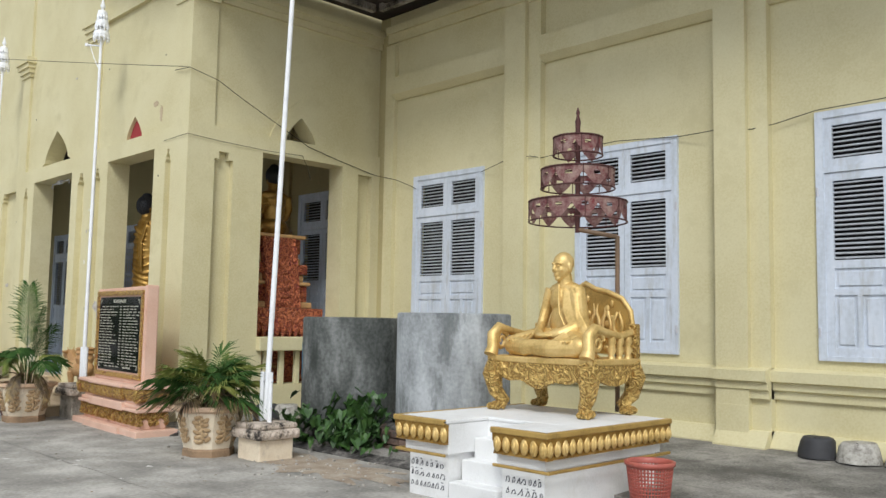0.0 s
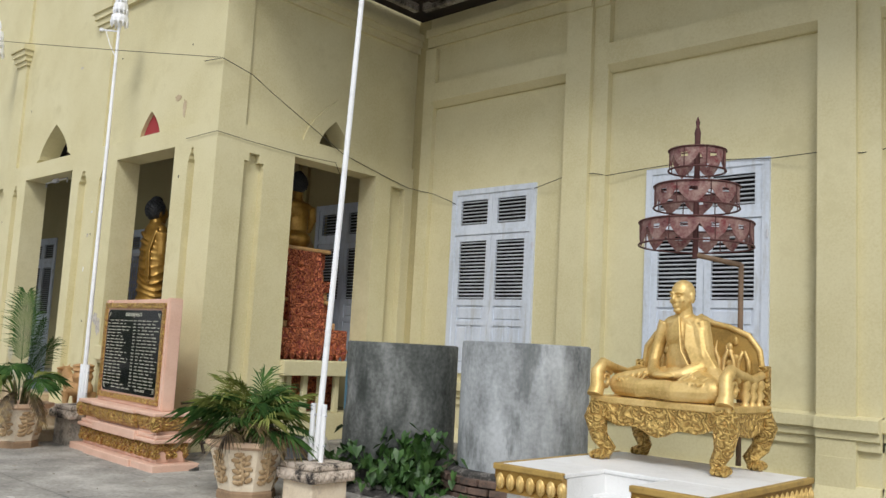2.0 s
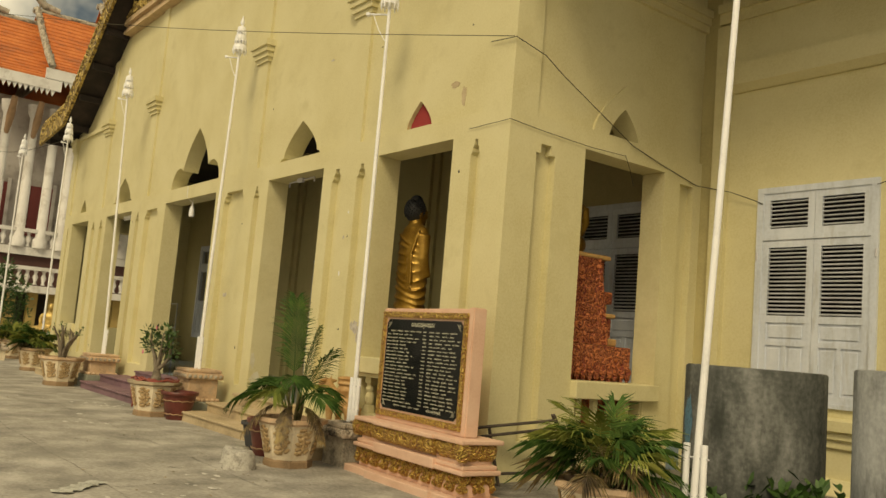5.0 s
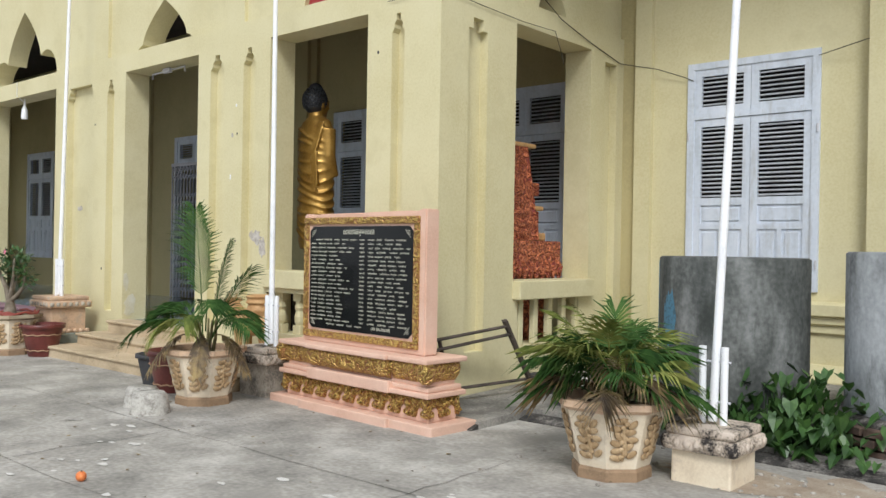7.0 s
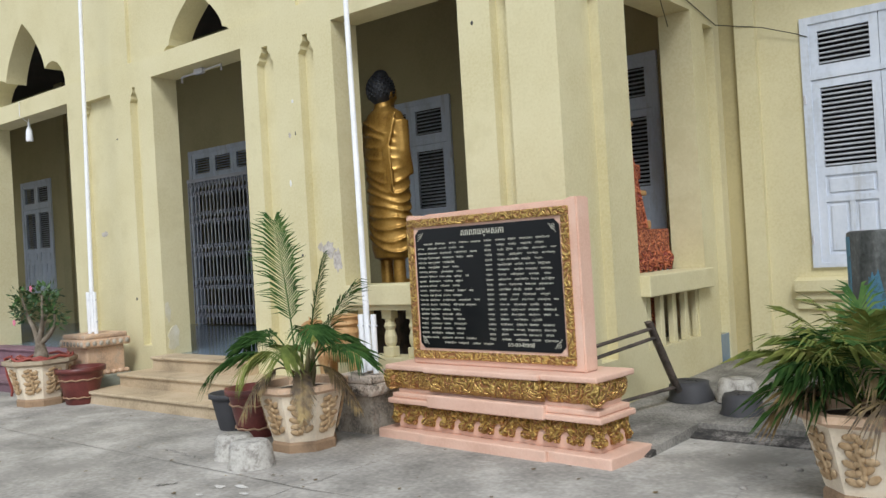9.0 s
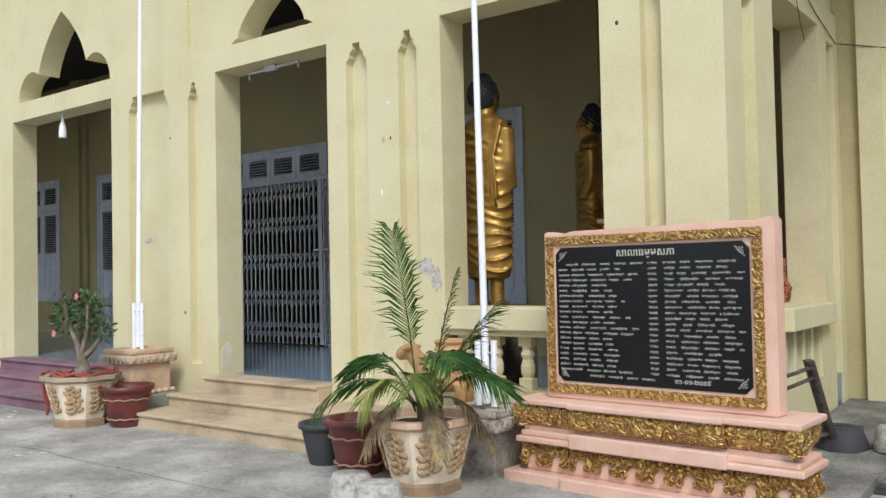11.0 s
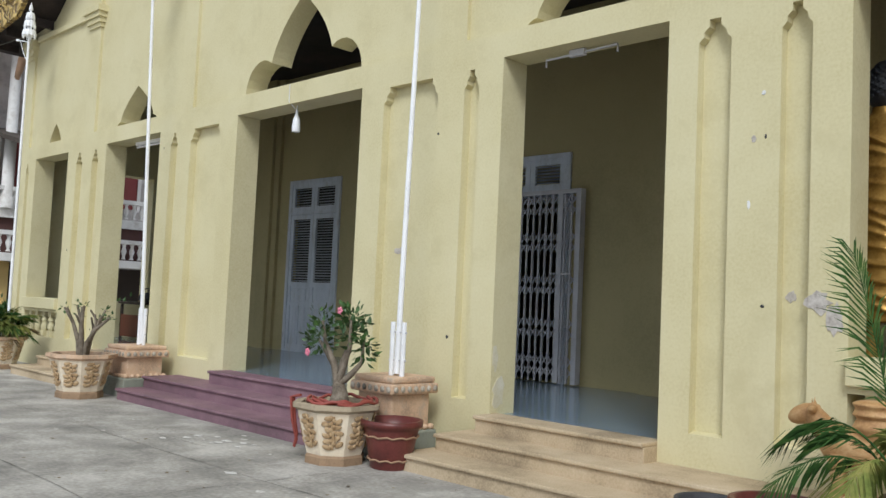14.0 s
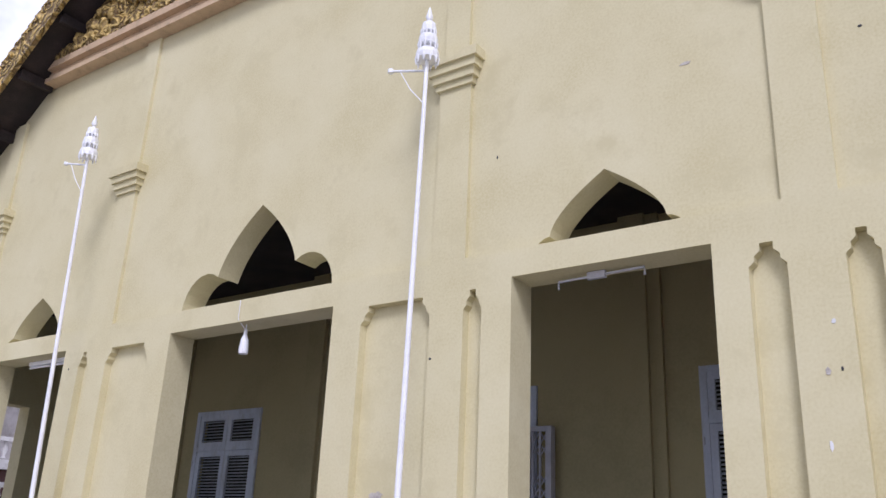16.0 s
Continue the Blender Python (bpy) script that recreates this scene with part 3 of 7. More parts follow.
bm = bmesh.new()
quad_box(bm, 1.96, 16.0, 1.62, 1.65, EZ - 0.02, EZ + 0.40)
quad_box(bm, 1.952, 1.98, 0.05, 1.619, EZ - 0.02, EZ + 0.40)
setting("eaves_fascia", bm, FASCIA_OLD, "stained outer fascia of the eaves", "eaves")
bm = bmesh.new()
prism(bm, [(1.5, EZ + 0.42), (1.5, EZ + 0.54), (9.0, EZ + 4.9), (9.0, EZ + 4.7)], "x", 1.0, 16.2)
setting("hall_roof", bm, ORANGETILE, "orange tiled hall roof", "roof")


bm = bmesh.new()
prism(bm, arch(*BAYS["A"], 0), "y", 0.10, 0.13)
setting("arch_panel", bm, REDCLOTH, "dull red board filling the small pointed arch", "panel")


# ---- louvred shutters ----
def louvre(parent, x0, x1, z0, z1, y, shared):
    """Tilted slats, one piece each, in a frame from x0 to x1."""
    n = max(3, round((z1 - z0) / 0.049))
    w = round(x1 - x0, 3)
    if w not in shared:
        bm = bmesh.new()
        quad_box(bm, 0, w, -0.019, 0.019, -0.004, 0.004, pose(0, 0, 0, 30))
        shared[w] = mesh_of("slat", bm, SLAT)
    for k in range(n):
        ob = new("slat", shared[w])
        ob.parent = parent
        ob.location = (x0, y, z0 + (k + 0.5) * (z1 - z0) / n)


SLATS = {}


def leaf(parent, name, x0, x1, z0, z1, y, lo, panels, handle=False):
    """One shutter leaf: stiles, rails, slats above lo and raised panels below it."""
    bm = bmesh.new()
    s, t = 0.085, 0.04
    quad_box(bm, x0, x0 + s, y, y + t, z0, z1)
    quad_box(bm, x1 - s, x1, y, y + t, z0, z1)
    quad_box(bm, x0 + s, x1 - s, y, y + t, z1 - s, z1)
    quad_box(bm, x0 + s, x1 - s, y, y + t, z0, z0 + s)
    if panels:
        quad_box(bm, x0 + s, x1 - s, y, y + t, lo - s, lo)
    ob = part(name, bm, SHUTTER, parent)
    louvre(ob, x0 + s, x1 - s, (lo if panels else z0 + s), z1 - s, y + 0.02, SLATS)
    if panels:
        mid = lo - s - (lo - s - z0 - s) * 0.30
        bm = bmesh.new()
        quad_box(bm, x0 + s, x1 - s, y + 0.018, y + 0.03, z0 + s, lo - s)
        quad_box(bm, x0 + s, x1 - s, y, y + 0.018, mid - 0.03, mid + 0.03)
        xm = (x0 + x1) / 2
        quad_box(bm, xm - 0.025, xm + 0.025, y, y + 0.018, z0 + s, mid - 0.03)
        for a, b, c, d in ((x0 + s, x1 - s, mid + 0.03, lo - s), (x0 + s, xm - 0.025, z0 + s, mid - 0.03), (xm + 0.025, x1 - s, z0 + s, mid - 0.03)):
            soft_box(bm, a + 0.035, b - 0.035, y + 0.004, y + 0.018, c + 0.035, d - 0.035, 0.006)
        part("panel", bm, SHUTTER, ob)
    return ob


def shuttered(name, x0, x1, z0, z1, low, label, category):
    """A pair of louvred leaves with a louvred transom in a proud frame."""
    th = tagged(new(name), label, category, kind="structure")
    f, y = 0.075, BACK - 0.02
    bm = bmesh.new()
    for a, b, c, d in ((x0 - 0.01, x0 + f, z0, z1), (x1 - f, x1 + 0.01, z0, z1), (x0 + f, x1 - f, z1 - f, z1), (x0 + f, x1 - f, z0, z0 + 0.05), (x0 + f, x1 - f, z1 - 0.66, z1 - 0.60)):
        quad_box(bm, a, b, y - 0.015, y + 0.10, c, d)
    part("window_frame", bm, SHUTTER, th)
    xm = (x0 + x1) / 2
    for a, b in ((x0 + f, xm - 0.003), (xm + 0.003, x1 - f)):
        leaf(th, "transom", a, b, z1 - 0.60, z1 - f, y, 0, False)
        leaf(th, "shutter", a, b, z0 + 0.05, z1 - 0.665, y, low, True)
    bm = bmesh.new()
    for a in (x0 + 0.01, x1 - 0.01):
        for z in (z0 + 0.25, z1 - 0.9):
            lathe(bm, [(0.012, z), (0.012, z + 0.09)], 8, a, y - 0.02)
    part("hinge", bm, STEELGREY, th)
    # Added black sheet: darkness between the slats, painted instead of left unlit.
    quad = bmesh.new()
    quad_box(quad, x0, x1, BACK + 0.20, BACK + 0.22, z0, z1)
    part("shade_sheet", quad, DARKROOM, th)
    return th


for k, (a, b) in enumerate(WINDOWS):
    shuttered(f"window_{k + 1}", a, b, WLO, WHI, 2.17, "pale blue louvred window shutters, closed, paint chalking", "window")
shuttered("door_1", DOOR[0], DOOR[1], DOOR[2], DOOR[3], 1.76, "pale blue louvred double door, closed", "door")

# main doorway with its transom and folding steel gate
th = tagged(new("door_2"), "doorway with a louvred transom above a folding gate", "door", kind="structure")
bm = bmesh.new()
for a, b, c, d in ((GATE[0] - 0.02, GATE[0] + 0.08, FLOOR, GATE[3]), (GATE[1] - 0.08, GATE[1] + 0.02, FLOOR, GATE[3]), (GATE[0] + 0.08, GATE[1] - 0.08, GATE[3] - 0.07, GATE[3]), (GATE[0] + 0.08, GATE[1] - 0.08, 3.08, 3.16)):
    quad_box(bm, a, b, BACK - 0.035, BACK + 0.1, c, d)
part("door_frame", bm, SHUTTER, th)
n = 4
w = (GATE[1] - GATE[0] - 0.16) / n
for k in range(n):
    leaf(th, "transom", GATE[0] + 0.08 + k * w + 0.003, GATE[0] + 0.08 + (k + 1) * w - 0.003, 3.16, GATE[3] - 0.07, BACK - 0.02, 0, False)
gate = thing("folding_gate", "grey steel scissor gate drawn across the dark doorway", "gate")
GX0, GX1, GZ0, GZ1, GY = -10.05, -7.22, FLOOR + 0.02, 3.08, BACK - 0.11
bm = bmesh.new()
quad_box(bm, GX0, GX1, GY - 0.03, GY + 0.03, GZ1, GZ1 + 0.06)
part("top_rail", bm, STEELGREY, gate)
n = 26
pitch = (GX1 - GX0) / n
bm = bmesh.new()
quad_box(bm, -0.012, 0.012, -0.012, 0.012, GZ0, GZ1)
bar = mesh_of("bar", bm, STEELGREY)
for k in range(n + 1):
    ob = new("bar", bar)
    ob.parent, ob.location = gate, (GX0 + k * pitch, GY, 0)
for zc in (GZ0 + 0.20, GZ0 + 0.72, GZ0 + 1.32, GZ0 + 1.92, GZ0 + 2.44):
    bm = bmesh.new()
    for dz in (-0.075, 0.075):
        for k in range(n):
            for s in (1, -1):
                tube(bm, [(GX0 + k * pitch, GY - 0.018 * s, zc + dz - s * 0.075), (GX0 + (k + 1) * pitch, GY - 0.018 * s, zc + dz + s * 0.075)], 0.010, 4)
    part("lattice", bm, STEELGREY, gate)
box_part("lock_post", (GX1 - 0.30, GX1 - 0.24, GY - 0.03, GY + 0.03, GZ0, GZ1), STEELGREY, gate)
box_part("latch", (GX1 - 0.42, GX1 - 0.06, GY - 0.05, GY - 0.03, 1.95, 1.98), STEELGREY, gate)
box_part("end_post", (GX1 - 0.02, GX1 + 0.06, GY - 0.03, GY + 0.08, GZ0, GZ1 + 0.06), STEELGREY, gate)

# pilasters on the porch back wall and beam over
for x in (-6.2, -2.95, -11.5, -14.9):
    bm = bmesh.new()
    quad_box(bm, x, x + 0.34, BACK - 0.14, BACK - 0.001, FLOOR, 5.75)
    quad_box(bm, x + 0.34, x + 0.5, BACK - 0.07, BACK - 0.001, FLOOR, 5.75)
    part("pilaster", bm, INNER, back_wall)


# ---- steps ----
def step(name, x0, x1, y0, y1, z0, z1, mat, label):
    bm = bmesh.new()
    soft_box(bm, x0, x1, y0, y1, z0, z1 - 0.034, 0.01)
    soft_box(bm, x0 - 0.012, x1, y0 - 0.028, y1, z1 - 0.035, z1, 0.010)     # tread with a proud nosing
    setting(name, bm, mat, label, "step")


for k, (x0, x1, y0) in enumerate(((-6.02, -2.00, -0.94), (-5.92, -2.00, -0.56), (-5.77, -3.97, -0.20))):
    step("steps_right", x0, x1, y0, 0.119 if k == 2 else -0.002, -0.1, 0.15 * (k + 1) + (0.012 if k == 2 else 0), STEPTAN, "worn tan cement step up to the porch")
for k, (x0, x1, y0) in enumerate(((-11.62, -6.98, -0.92), (-11.62, -6.98, -0.55), (-10.51, -7.90, -0.20))):
    step("steps_middle", x0, x1, y0, 0.119 if k == 2 else -0.002, -0.1, 0.15 * (k + 1) + (0.012 if k == 2 else 0), STEPPURPLE, "purple painted cement step up to the porch")
for k, (x0, x1, y0) in enumerate(((-15.5, -12.4, -0.94), (-15.4, -12.5, -0.56), (-14.56, -12.68, -0.20))):
    step("steps_left", x0, x1, y0, 0.119 if k == 2 else -0.002, -0.1, 0.15 * (k + 1) + (0.012 if k == 2 else 0), STEPTAN, "worn tan cement step up to the porch")


# ---- parapets ----
def baluster_mesh():
    bm = bmesh.new()
    soft_box(bm, -0.065, 0.065, -0.05, 0.05, 0, 0.10, 0.008)
    lathe(bm, [(0.045, 0.10), (0.06, 0.14), (0.062, 0.2), (0.045, 0.26), (0.062, 0.30), (0.045, 0.34), (0.05, 0.37)], 10, smooth=False)
    soft_box(bm, -0.065, 0.065, -0.05, 0.05, 0.37, 0.46, 0.008)
    return mesh_of("baluster", bm, PLASTER)


BAL = baluster_mesh()
for a, b in (BAYS["A"][:2], BAYS["E"][:2]):
    th = tagged(new("parapet"), "yellow plastered parapet with a thick rail and squat balusters", "parapet", kind="structure")
    box_part("rail", (a + 0.001, b - 0.001, -0.07, 0.30, 1.05, 1.25), PLASTER, th, 0.012)
    box_part("under_rail", (a + 0.001, b - 0.001, -0.02, 0.24, 1.0, 1.05), PLASTER, th)
    box_part("plinth", (a + 0.001, b - 0.001, 0.0, 0.28, -0.1, 0.54), PLASTER, th)
    n = 5
    for k in range(n):
        ob = new("baluster", BAL)
        ob.parent, ob.location = th, (a + (k + 0.5) * (b - a) / n, 0.10, 0.54)
th = tagged(new("parapet"), "yellow plastered parapet with flat upright slats", "parapet", kind="structure")
box_part("rail", (X0 + 0.04, RIGHT + 0.10, S0 + 0.001, S1 - 0.001, 1.0, 1.20), PLASTER, th, 0.012)
box_part("plinth", (X0 + 0.04, RIGHT - 0.001, S0 + 0.001, S1 - 0.001, -0.1, 0.50), PLASTER, th)
n = 5
for k in range(n):
    y = S0 + 0.05 + (k + 0.5) * (S1 - S0 - 0.1) / n
    box_part("slat", (RIGHT - 0.085, RIGHT - 0.02, y - 0.042, y + 0.042, 0.50, 1.0), PLASTER, th, 0.01)
box_part("jamb", (-0.06, RIGHT, S0 + 0.001, S0 + 0.09, 0.50, 1.0), PLASTER, th)
box_part("jamb", (-0.06, RIGHT, S1 - 0.2, S1 - 0.001, 0.50, 1.0), PLASTER, th)


# ---- flagpoles ----
MOULDY = surface("mouldy_peach_cement", (0.44, 0.37, 0.30), (0.035, 0.03, 0.028), (0.62, 0.53, 0.45), rough=0.92, patch=5.0, amount=1.0, bump=0.35, lo=0.42, hi=0.56)


def pole_block(x, y, w, h, mat, label, foot=True):
    th = thing("pole_plinth", label, "plinth", "flagpole plinths", pose(x, y, 0))
    box_part("shaft", (-w * 0.40, w * 0.40, -w * 0.40, w * 0.40, -0.02, h - 0.16), mat, th, 0.015)
    bm = bmesh.new()
    soft_box(bm, -w * 0.5, w * 0.5, -w * 0.5, w * 0.5, h - 0.16, h - 0.06, 0.02)
    soft_box(bm, -w * 0.46, w * 0.46, -w * 0.46, w * 0.46, h - 0.06, h, 0.02)
    part("cap", bm, MOULDY if not foot else PEACH, th)
    bm = bmesh.new()
    for s in (-1, 1):
        for k in range(7):
            for c in ((-w * 0.42 + k * w * 0.14, s * w * 0.505), (s * w * 0.505, -w * 0.42 + k * w * 0.14)):
                ball(bm, (*c, h - 0.11), (0.03, 0.012, 0.03) if abs(c[1]) > w * 0.5 else (0.012, 0.03, 0.03), None, 8, 6)
    part("moulding", bm, MOULDY if not foot else BLOCKGREY, th, "moulding of small leaves black with mould")["kind"] = "stuff"
    if foot:
        bm = bmesh.new()
        soft_box(bm, -w * 0.5, w * 0.5, -w * 0.5, w * 0.5, -0.02, 0.26, 0.02)
        part("foot", bm, surface("greenish_cement", (0.26, 0.27, 0.22), patch=4, amount=1), th)
        bm = bmesh.new()
        for k in range(28):
            s, q = divmod(k, 7)
            c = [(-w * 0.42 + q * w * 0.14, -w * 0.43), (w * 0.43, -w * 0.42 + q * w * 0.14), (-w * 0.42 + q * w * 0.14, w * 0.43), (-w * 0.43, -w * 0.42 + q * w * 0.14)][s]
            ball(bm, (*c, 0.285), (0.036, 0.036, 0.03), None, 8, 6)
        part("leaf_band", bm, PEACH, th)
    return th


def flagpole(x, y, z0, top, lean=(0, 0), finial=True):
    th = thing("flagpole", "tall white painted steel flagpole clamped between two short posts", "flagpole", "flagpoles in front of the porch", pose(x, y, z0))
    bm = bmesh.new()
    tube(bm, [(0, 0, 0.02), (lean[0], lean[1], top - z0)], [0.030, 0.021], 12)
    part("pole", bm, POLEWHITE, th)
    for s in (-1, 1):
        bm = bmesh.new()
        tube(bm, [(0.075 * s, 0, 0.0), (0.078 * s, 0, 0.52)], 0.026, 10)
        part("post", bm, POLEWHITE, th)
    for z in (0.15, 0.42):
        bm = bmesh.new()
        tube(bm, [(-0.12, -0.0, z), (0.12, 0.0, z)], 0.009, 6)
        part("bolt", bm, STEELGREY, th)
    if finial:
        lx, ly, lz = lean[0], lean[1], top - z0
        bm = bmesh.new()
        for k, (r, dz) in enumerate(((0.12, 0.0), (0.10, 0.17), (0.075, 0.32))):
            lathe(bm, [(r * 0.95, lz + dz), (r, lz + dz + 0.05), (r * 0.9, lz + dz + 0.10), (r * 0.25, lz + dz + 0.125), (r * 0.22, lz + dz + 0.17)], 14, lx, ly, smooth=False)
            for q in range(10):
                a = 2 * math.pi * q / 10
                lathe(bm, [(0.004, lz + dz - 0.06), (0.018, lz + dz), (0.012, lz + dz + 0.04)], 5, lx + r * 0.9 * math.cos(a), ly + r * 0.9 * math.sin(a), smooth=False)
        lathe(bm, [(0.03, lz + 0.47), (0.04, lz + 0.5), (0.006, lz + 0.62)], 8, lx, ly)
        part("finial", bm, POLEWHITE, th, "white tiered parasol finial")
        bm = bmesh.new()
        tube(bm, [(lx, ly, lz - 0.12), (lx - 0.42, ly - 0.05, lz - 0.02)], 0.013, 6)
        tube(bm, [(lx, ly, lz - 0.5), (lx - 0.18, ly - 0.02, lz - 0.28), (lx - 0.3, ly - 0.04, lz - 0.06)], 0.006, 5)
        lathe(bm, [(0.03, lz - 0.04), (0.03, lz + 0.0)], 8, lx - 0.42, ly - 0.05)
        part("bracket", bm, POLEWHITE, th)
    return th


pole_block(3.08, -0.52, 0.52, 0.38, CREAM, "small cement plinth with flaking cream paint", False)
flagpole(3.075, -0.53, 0.38, 8.4, (0.29, 0.095), False)
pole_block(-1.70, -0.55, 0.56, 0.49, BLOCKGREY, "small mossy cement plinth at the porch front", False)
flagpole(-1.695, -0.547, 0.49, 5.66, (-0.097, 0.046))
pole_block(-6.60, -0.48, 0.62, 0.77, PEACH, "peach cement plinth beside the steps, chipped and mouldy")
flagpole(-6.50, -0.55, 0.77, 6.16, (-0.018, 0.11))
pole_block(-12.05, -0.46, 0.66, 0.70, PEACH, "peach cement plinth beside the steps")
flagpole(-12.02, -0.42, 0.70, 6.38, (-0.025, -0.18))
pole_block(-16.55, -0.75, 0.5, 0.45, BLOCKGREY, "small cement plinth at the porch end", False)
flagpole(-16.75, -0.60, 0.45, 6.05, (-0.05, 0.0))
pole_block(-20.7, -0.9, 0.6, 0.45, CREAM, "small cream plinth beyond the porch", False)
flagpole(-20.7, -0.9, 0.45, 6.1, (0.0, 0.0))


# ---- notice board ----
nb = thing("notice_board", "black stone board in gilded frame on a pink moulded pedestal", "notice board", m=pose(-0.234, -0.587, 0, 0, 0, -3.3))
bm = bmesh.new()
soft_box(bm, -1.14, 1.14, -0.275, 0.275, -0.01, 0.075, 0.01)
soft_box(bm, -0.62, 0.62, -0.31, -0.25, -0.01, 0.08, 0.01)
part("plinth", bm, PINK, nb)
bm = bmesh.new()
soft_box(bm, -1.00, 1.00, -0.17, 0.17, 0.07, 0.30, 0.02)
soft_box(bm, -1.05, 1.05, -0.235, 0.235, 0.285, 0.33, 0.012)
soft_box(bm, -1.02, 1.02, -0.205, 0.205, 0.33, 0.375, 0.012)
soft_box(bm, -0.58, 0.58, -0.25, -0.18, 0.28, 0.385, 0.012)
soft_box(bm, -0.97, 0.97, -0.175, 0.175, 0.37, 0.58, 0.012)
soft_box(bm, -1.045, 1.045, -0.25, 0.25, 0.568, 0.612, 0.012)
soft_box(bm, -0.57, 0.57, -0.285, -0.20, 0.566, 0.610, 0.012)
part("mouldings", bm, PINK, nb)


def cushion(n, w, name):
    """A bulging gilded band of n carved lobes, w wide."""
    bm = bmesh.new()
    prof = [(0.0, 0.0), (0.020, 0.012), (0.050, 0.045), (0.066, 0.090), (0.070, 0.125), (0.055, 0.158), (0.0, 0.165)]
    cols = 10 * n
    grid = []
    for i in range(cols + 1):
        u = i / 10
        dip = 0.016 * (1 - abs(math.sin(math.pi * u)) ** 0.35)
        grid.append([bm.verts.new((-w / 2 + w * i / cols, -max(0.0, o - dip), z)) for o, z in prof])
    for c0, c1 in zip(grid, grid[1:]):
        for q in range(len(prof) - 1):
            f = bm.faces.new((c0[q], c1[q], c1[q + 1], c0[q + 1]))
            f.smooth = True
    bm.faces.new(grid[0])
    bm.faces.new(grid[-1][::-1])
    bm.faces.new([c[0] for c in grid] + [c[-1] for c in grid[::-1]])
    return part(name, bm, GOLDCARVE_PINK, nb, "gilded bulging band of carved leaves")


for x, y, turn, n, w in ((-0.80, -0.172, 0, 3, 0.46), (0.80, -0.172, 0, 3, 0.46), (0.0, -0.205, 0, 7, 1.14), (0.965, 0.0, 90, 2, 0.38), (-0.965, 0.0, -90, 2, 0.38)):
    cushion(n, w, "leaf_band").matrix_basis = pose(x, y, 0.405, 0, 0, turn)
for x, y, q in ((1.0, -0.205, 1), (-1.0, -0.205, -1)):
    bm = bmesh.new()
    lathe(bm, [(0.035, 0.405), (0.06, 0.43), (0.075, 0.49), (0.078, 0.54), (0.06, 0.57)], 14, x, y)
    part("corner_leaf", bm, GOLDCARVE_PINK, nb)
bm = bmesh.new()
out = [(-0.104, 0.292), (-0.104, 0.16), (-0.09, 0.11), (-0.065, 0.10), (-0.05, 0.12), (-0.055, 0.15), (-0.035, 0.185), (0.0, 0.20), (0.035, 0.185), (0.055, 0.15), (0.05, 0.12), (0.065, 0.10), (0.09, 0.11), (0.104, 0.16), (0.104, 0.292)]
prism(bm, out, "y", -0.03, 0.02)
bmesh.ops.bevel(bm, geom=bm.edges[:], offset=0.008, segments=2, affect="EDGES")
for s_ in (-1, 1):
    tube(bm, [(s_ * (0.062 + (0.034 - 0.003 * j) * math.cos(0.8 * j)), -0.032, 0.135 + (0.034 - 0.003 * j) * math.sin(0.8 * j)) for j in range(10)], [0.013 - 0.0006 * j for j in range(10)], 6)
    ball(bm, (s_ * 0.05, -0.03, 0.225), (0.036, 0.016, 0.024), pose(0, 0, 0, 0, s_ * 40, 0), 10, 8)
    ball(bm, (s_ * 0.085, -0.03, 0.26), (0.016, 0.014, 0.03), None, 8, 6)
ball(bm, (0, -0.032, 0.255), (0.018, 0.016, 0.036), None, 8, 6)
scroll = mesh_of("scroll", bm, GOLDCARVE_PINK)
for k in range(10):
    ob = new("scroll", scroll)
    ob.parent, ob.matrix_basis = nb, pose(-0.918 + k * 0.204, -0.215, 0.02, -14) @ Matrix.Diagonal((0.98, 1, 0.95, 1))
for q in (-1, 1):
    for y in (-0.11, 0.09):
        ob = new("scroll", scroll)
        ob.parent, ob.matrix_basis = nb, pose(q * 1.035, y, 0.02, 0, 0, q * 90) @ pose(0, 0, 0, -14) @ Matrix.Diagonal((0.98, 1, 0.95, 1))
SX0, SX1, SZ0, SZ1 = -0.845, 0.867, 0.612, 1.865
bm = bmesh.new()
prism(bm, [(SX0, SZ0), (SX1, SZ0), (SX1, SZ1), (SX1 - 0.07, SZ1), (SX1 - 0.12, SZ1 - 0.022), (SX1 - 0.2, SZ1 - 0.012), (0.0, SZ1 - 0.02), (SX0 + 0.24, SZ1 - 0.025), (SX0 + 0.14, SZ1 - 0.05), (SX0 + 0.05, SZ1 - 0.02), (SX0, SZ1 - 0.025)], "y", -0.10, 0.06)
bmesh.ops.bevel(bm, geom=bm.edges[:], offset=0.012, segments=2, affect="EDGES")
part("slab", bm, PINK, nb, "pink painted cement slab")
fx0, fx1, fz0, fz1 = SX0 + 0.025, SX1 - 0.07, SZ0 + 0.05, SZ1 - 0.06
for a, b, c, d in ((fx0, fx1, fz1 - 0.065, fz1), (fx0, fx1, fz0, fz0 + 0.065), (fx0, fx0 + 0.065, fz0 + 0.066, fz1 - 0.066), (fx1 - 0.065, fx1, fz0 + 0.066, fz1 - 0.066)):
    box_part("frame_rail", (a, b, -0.125, -0.095, c, d), GOLDCARVE_PINK, nb, 0.012, "gilded carved frame")
bx0, bx1, bz0, bz1 = fx0 + 0.085, fx1 - 0.085, fz0 + 0.085, fz1 - 0.085
bm = bmesh.new()
c = 0.045
prism(bm, [(bx0 + c, bz0), (bx1 - c, bz0), (bx1, bz0 + c), (bx1, bz1 - c), (bx1 - c, bz1), (bx0 + c, bz1), (bx0, bz1 - c), (bx0, bz0 + c)], "y", -0.108, -0.09)
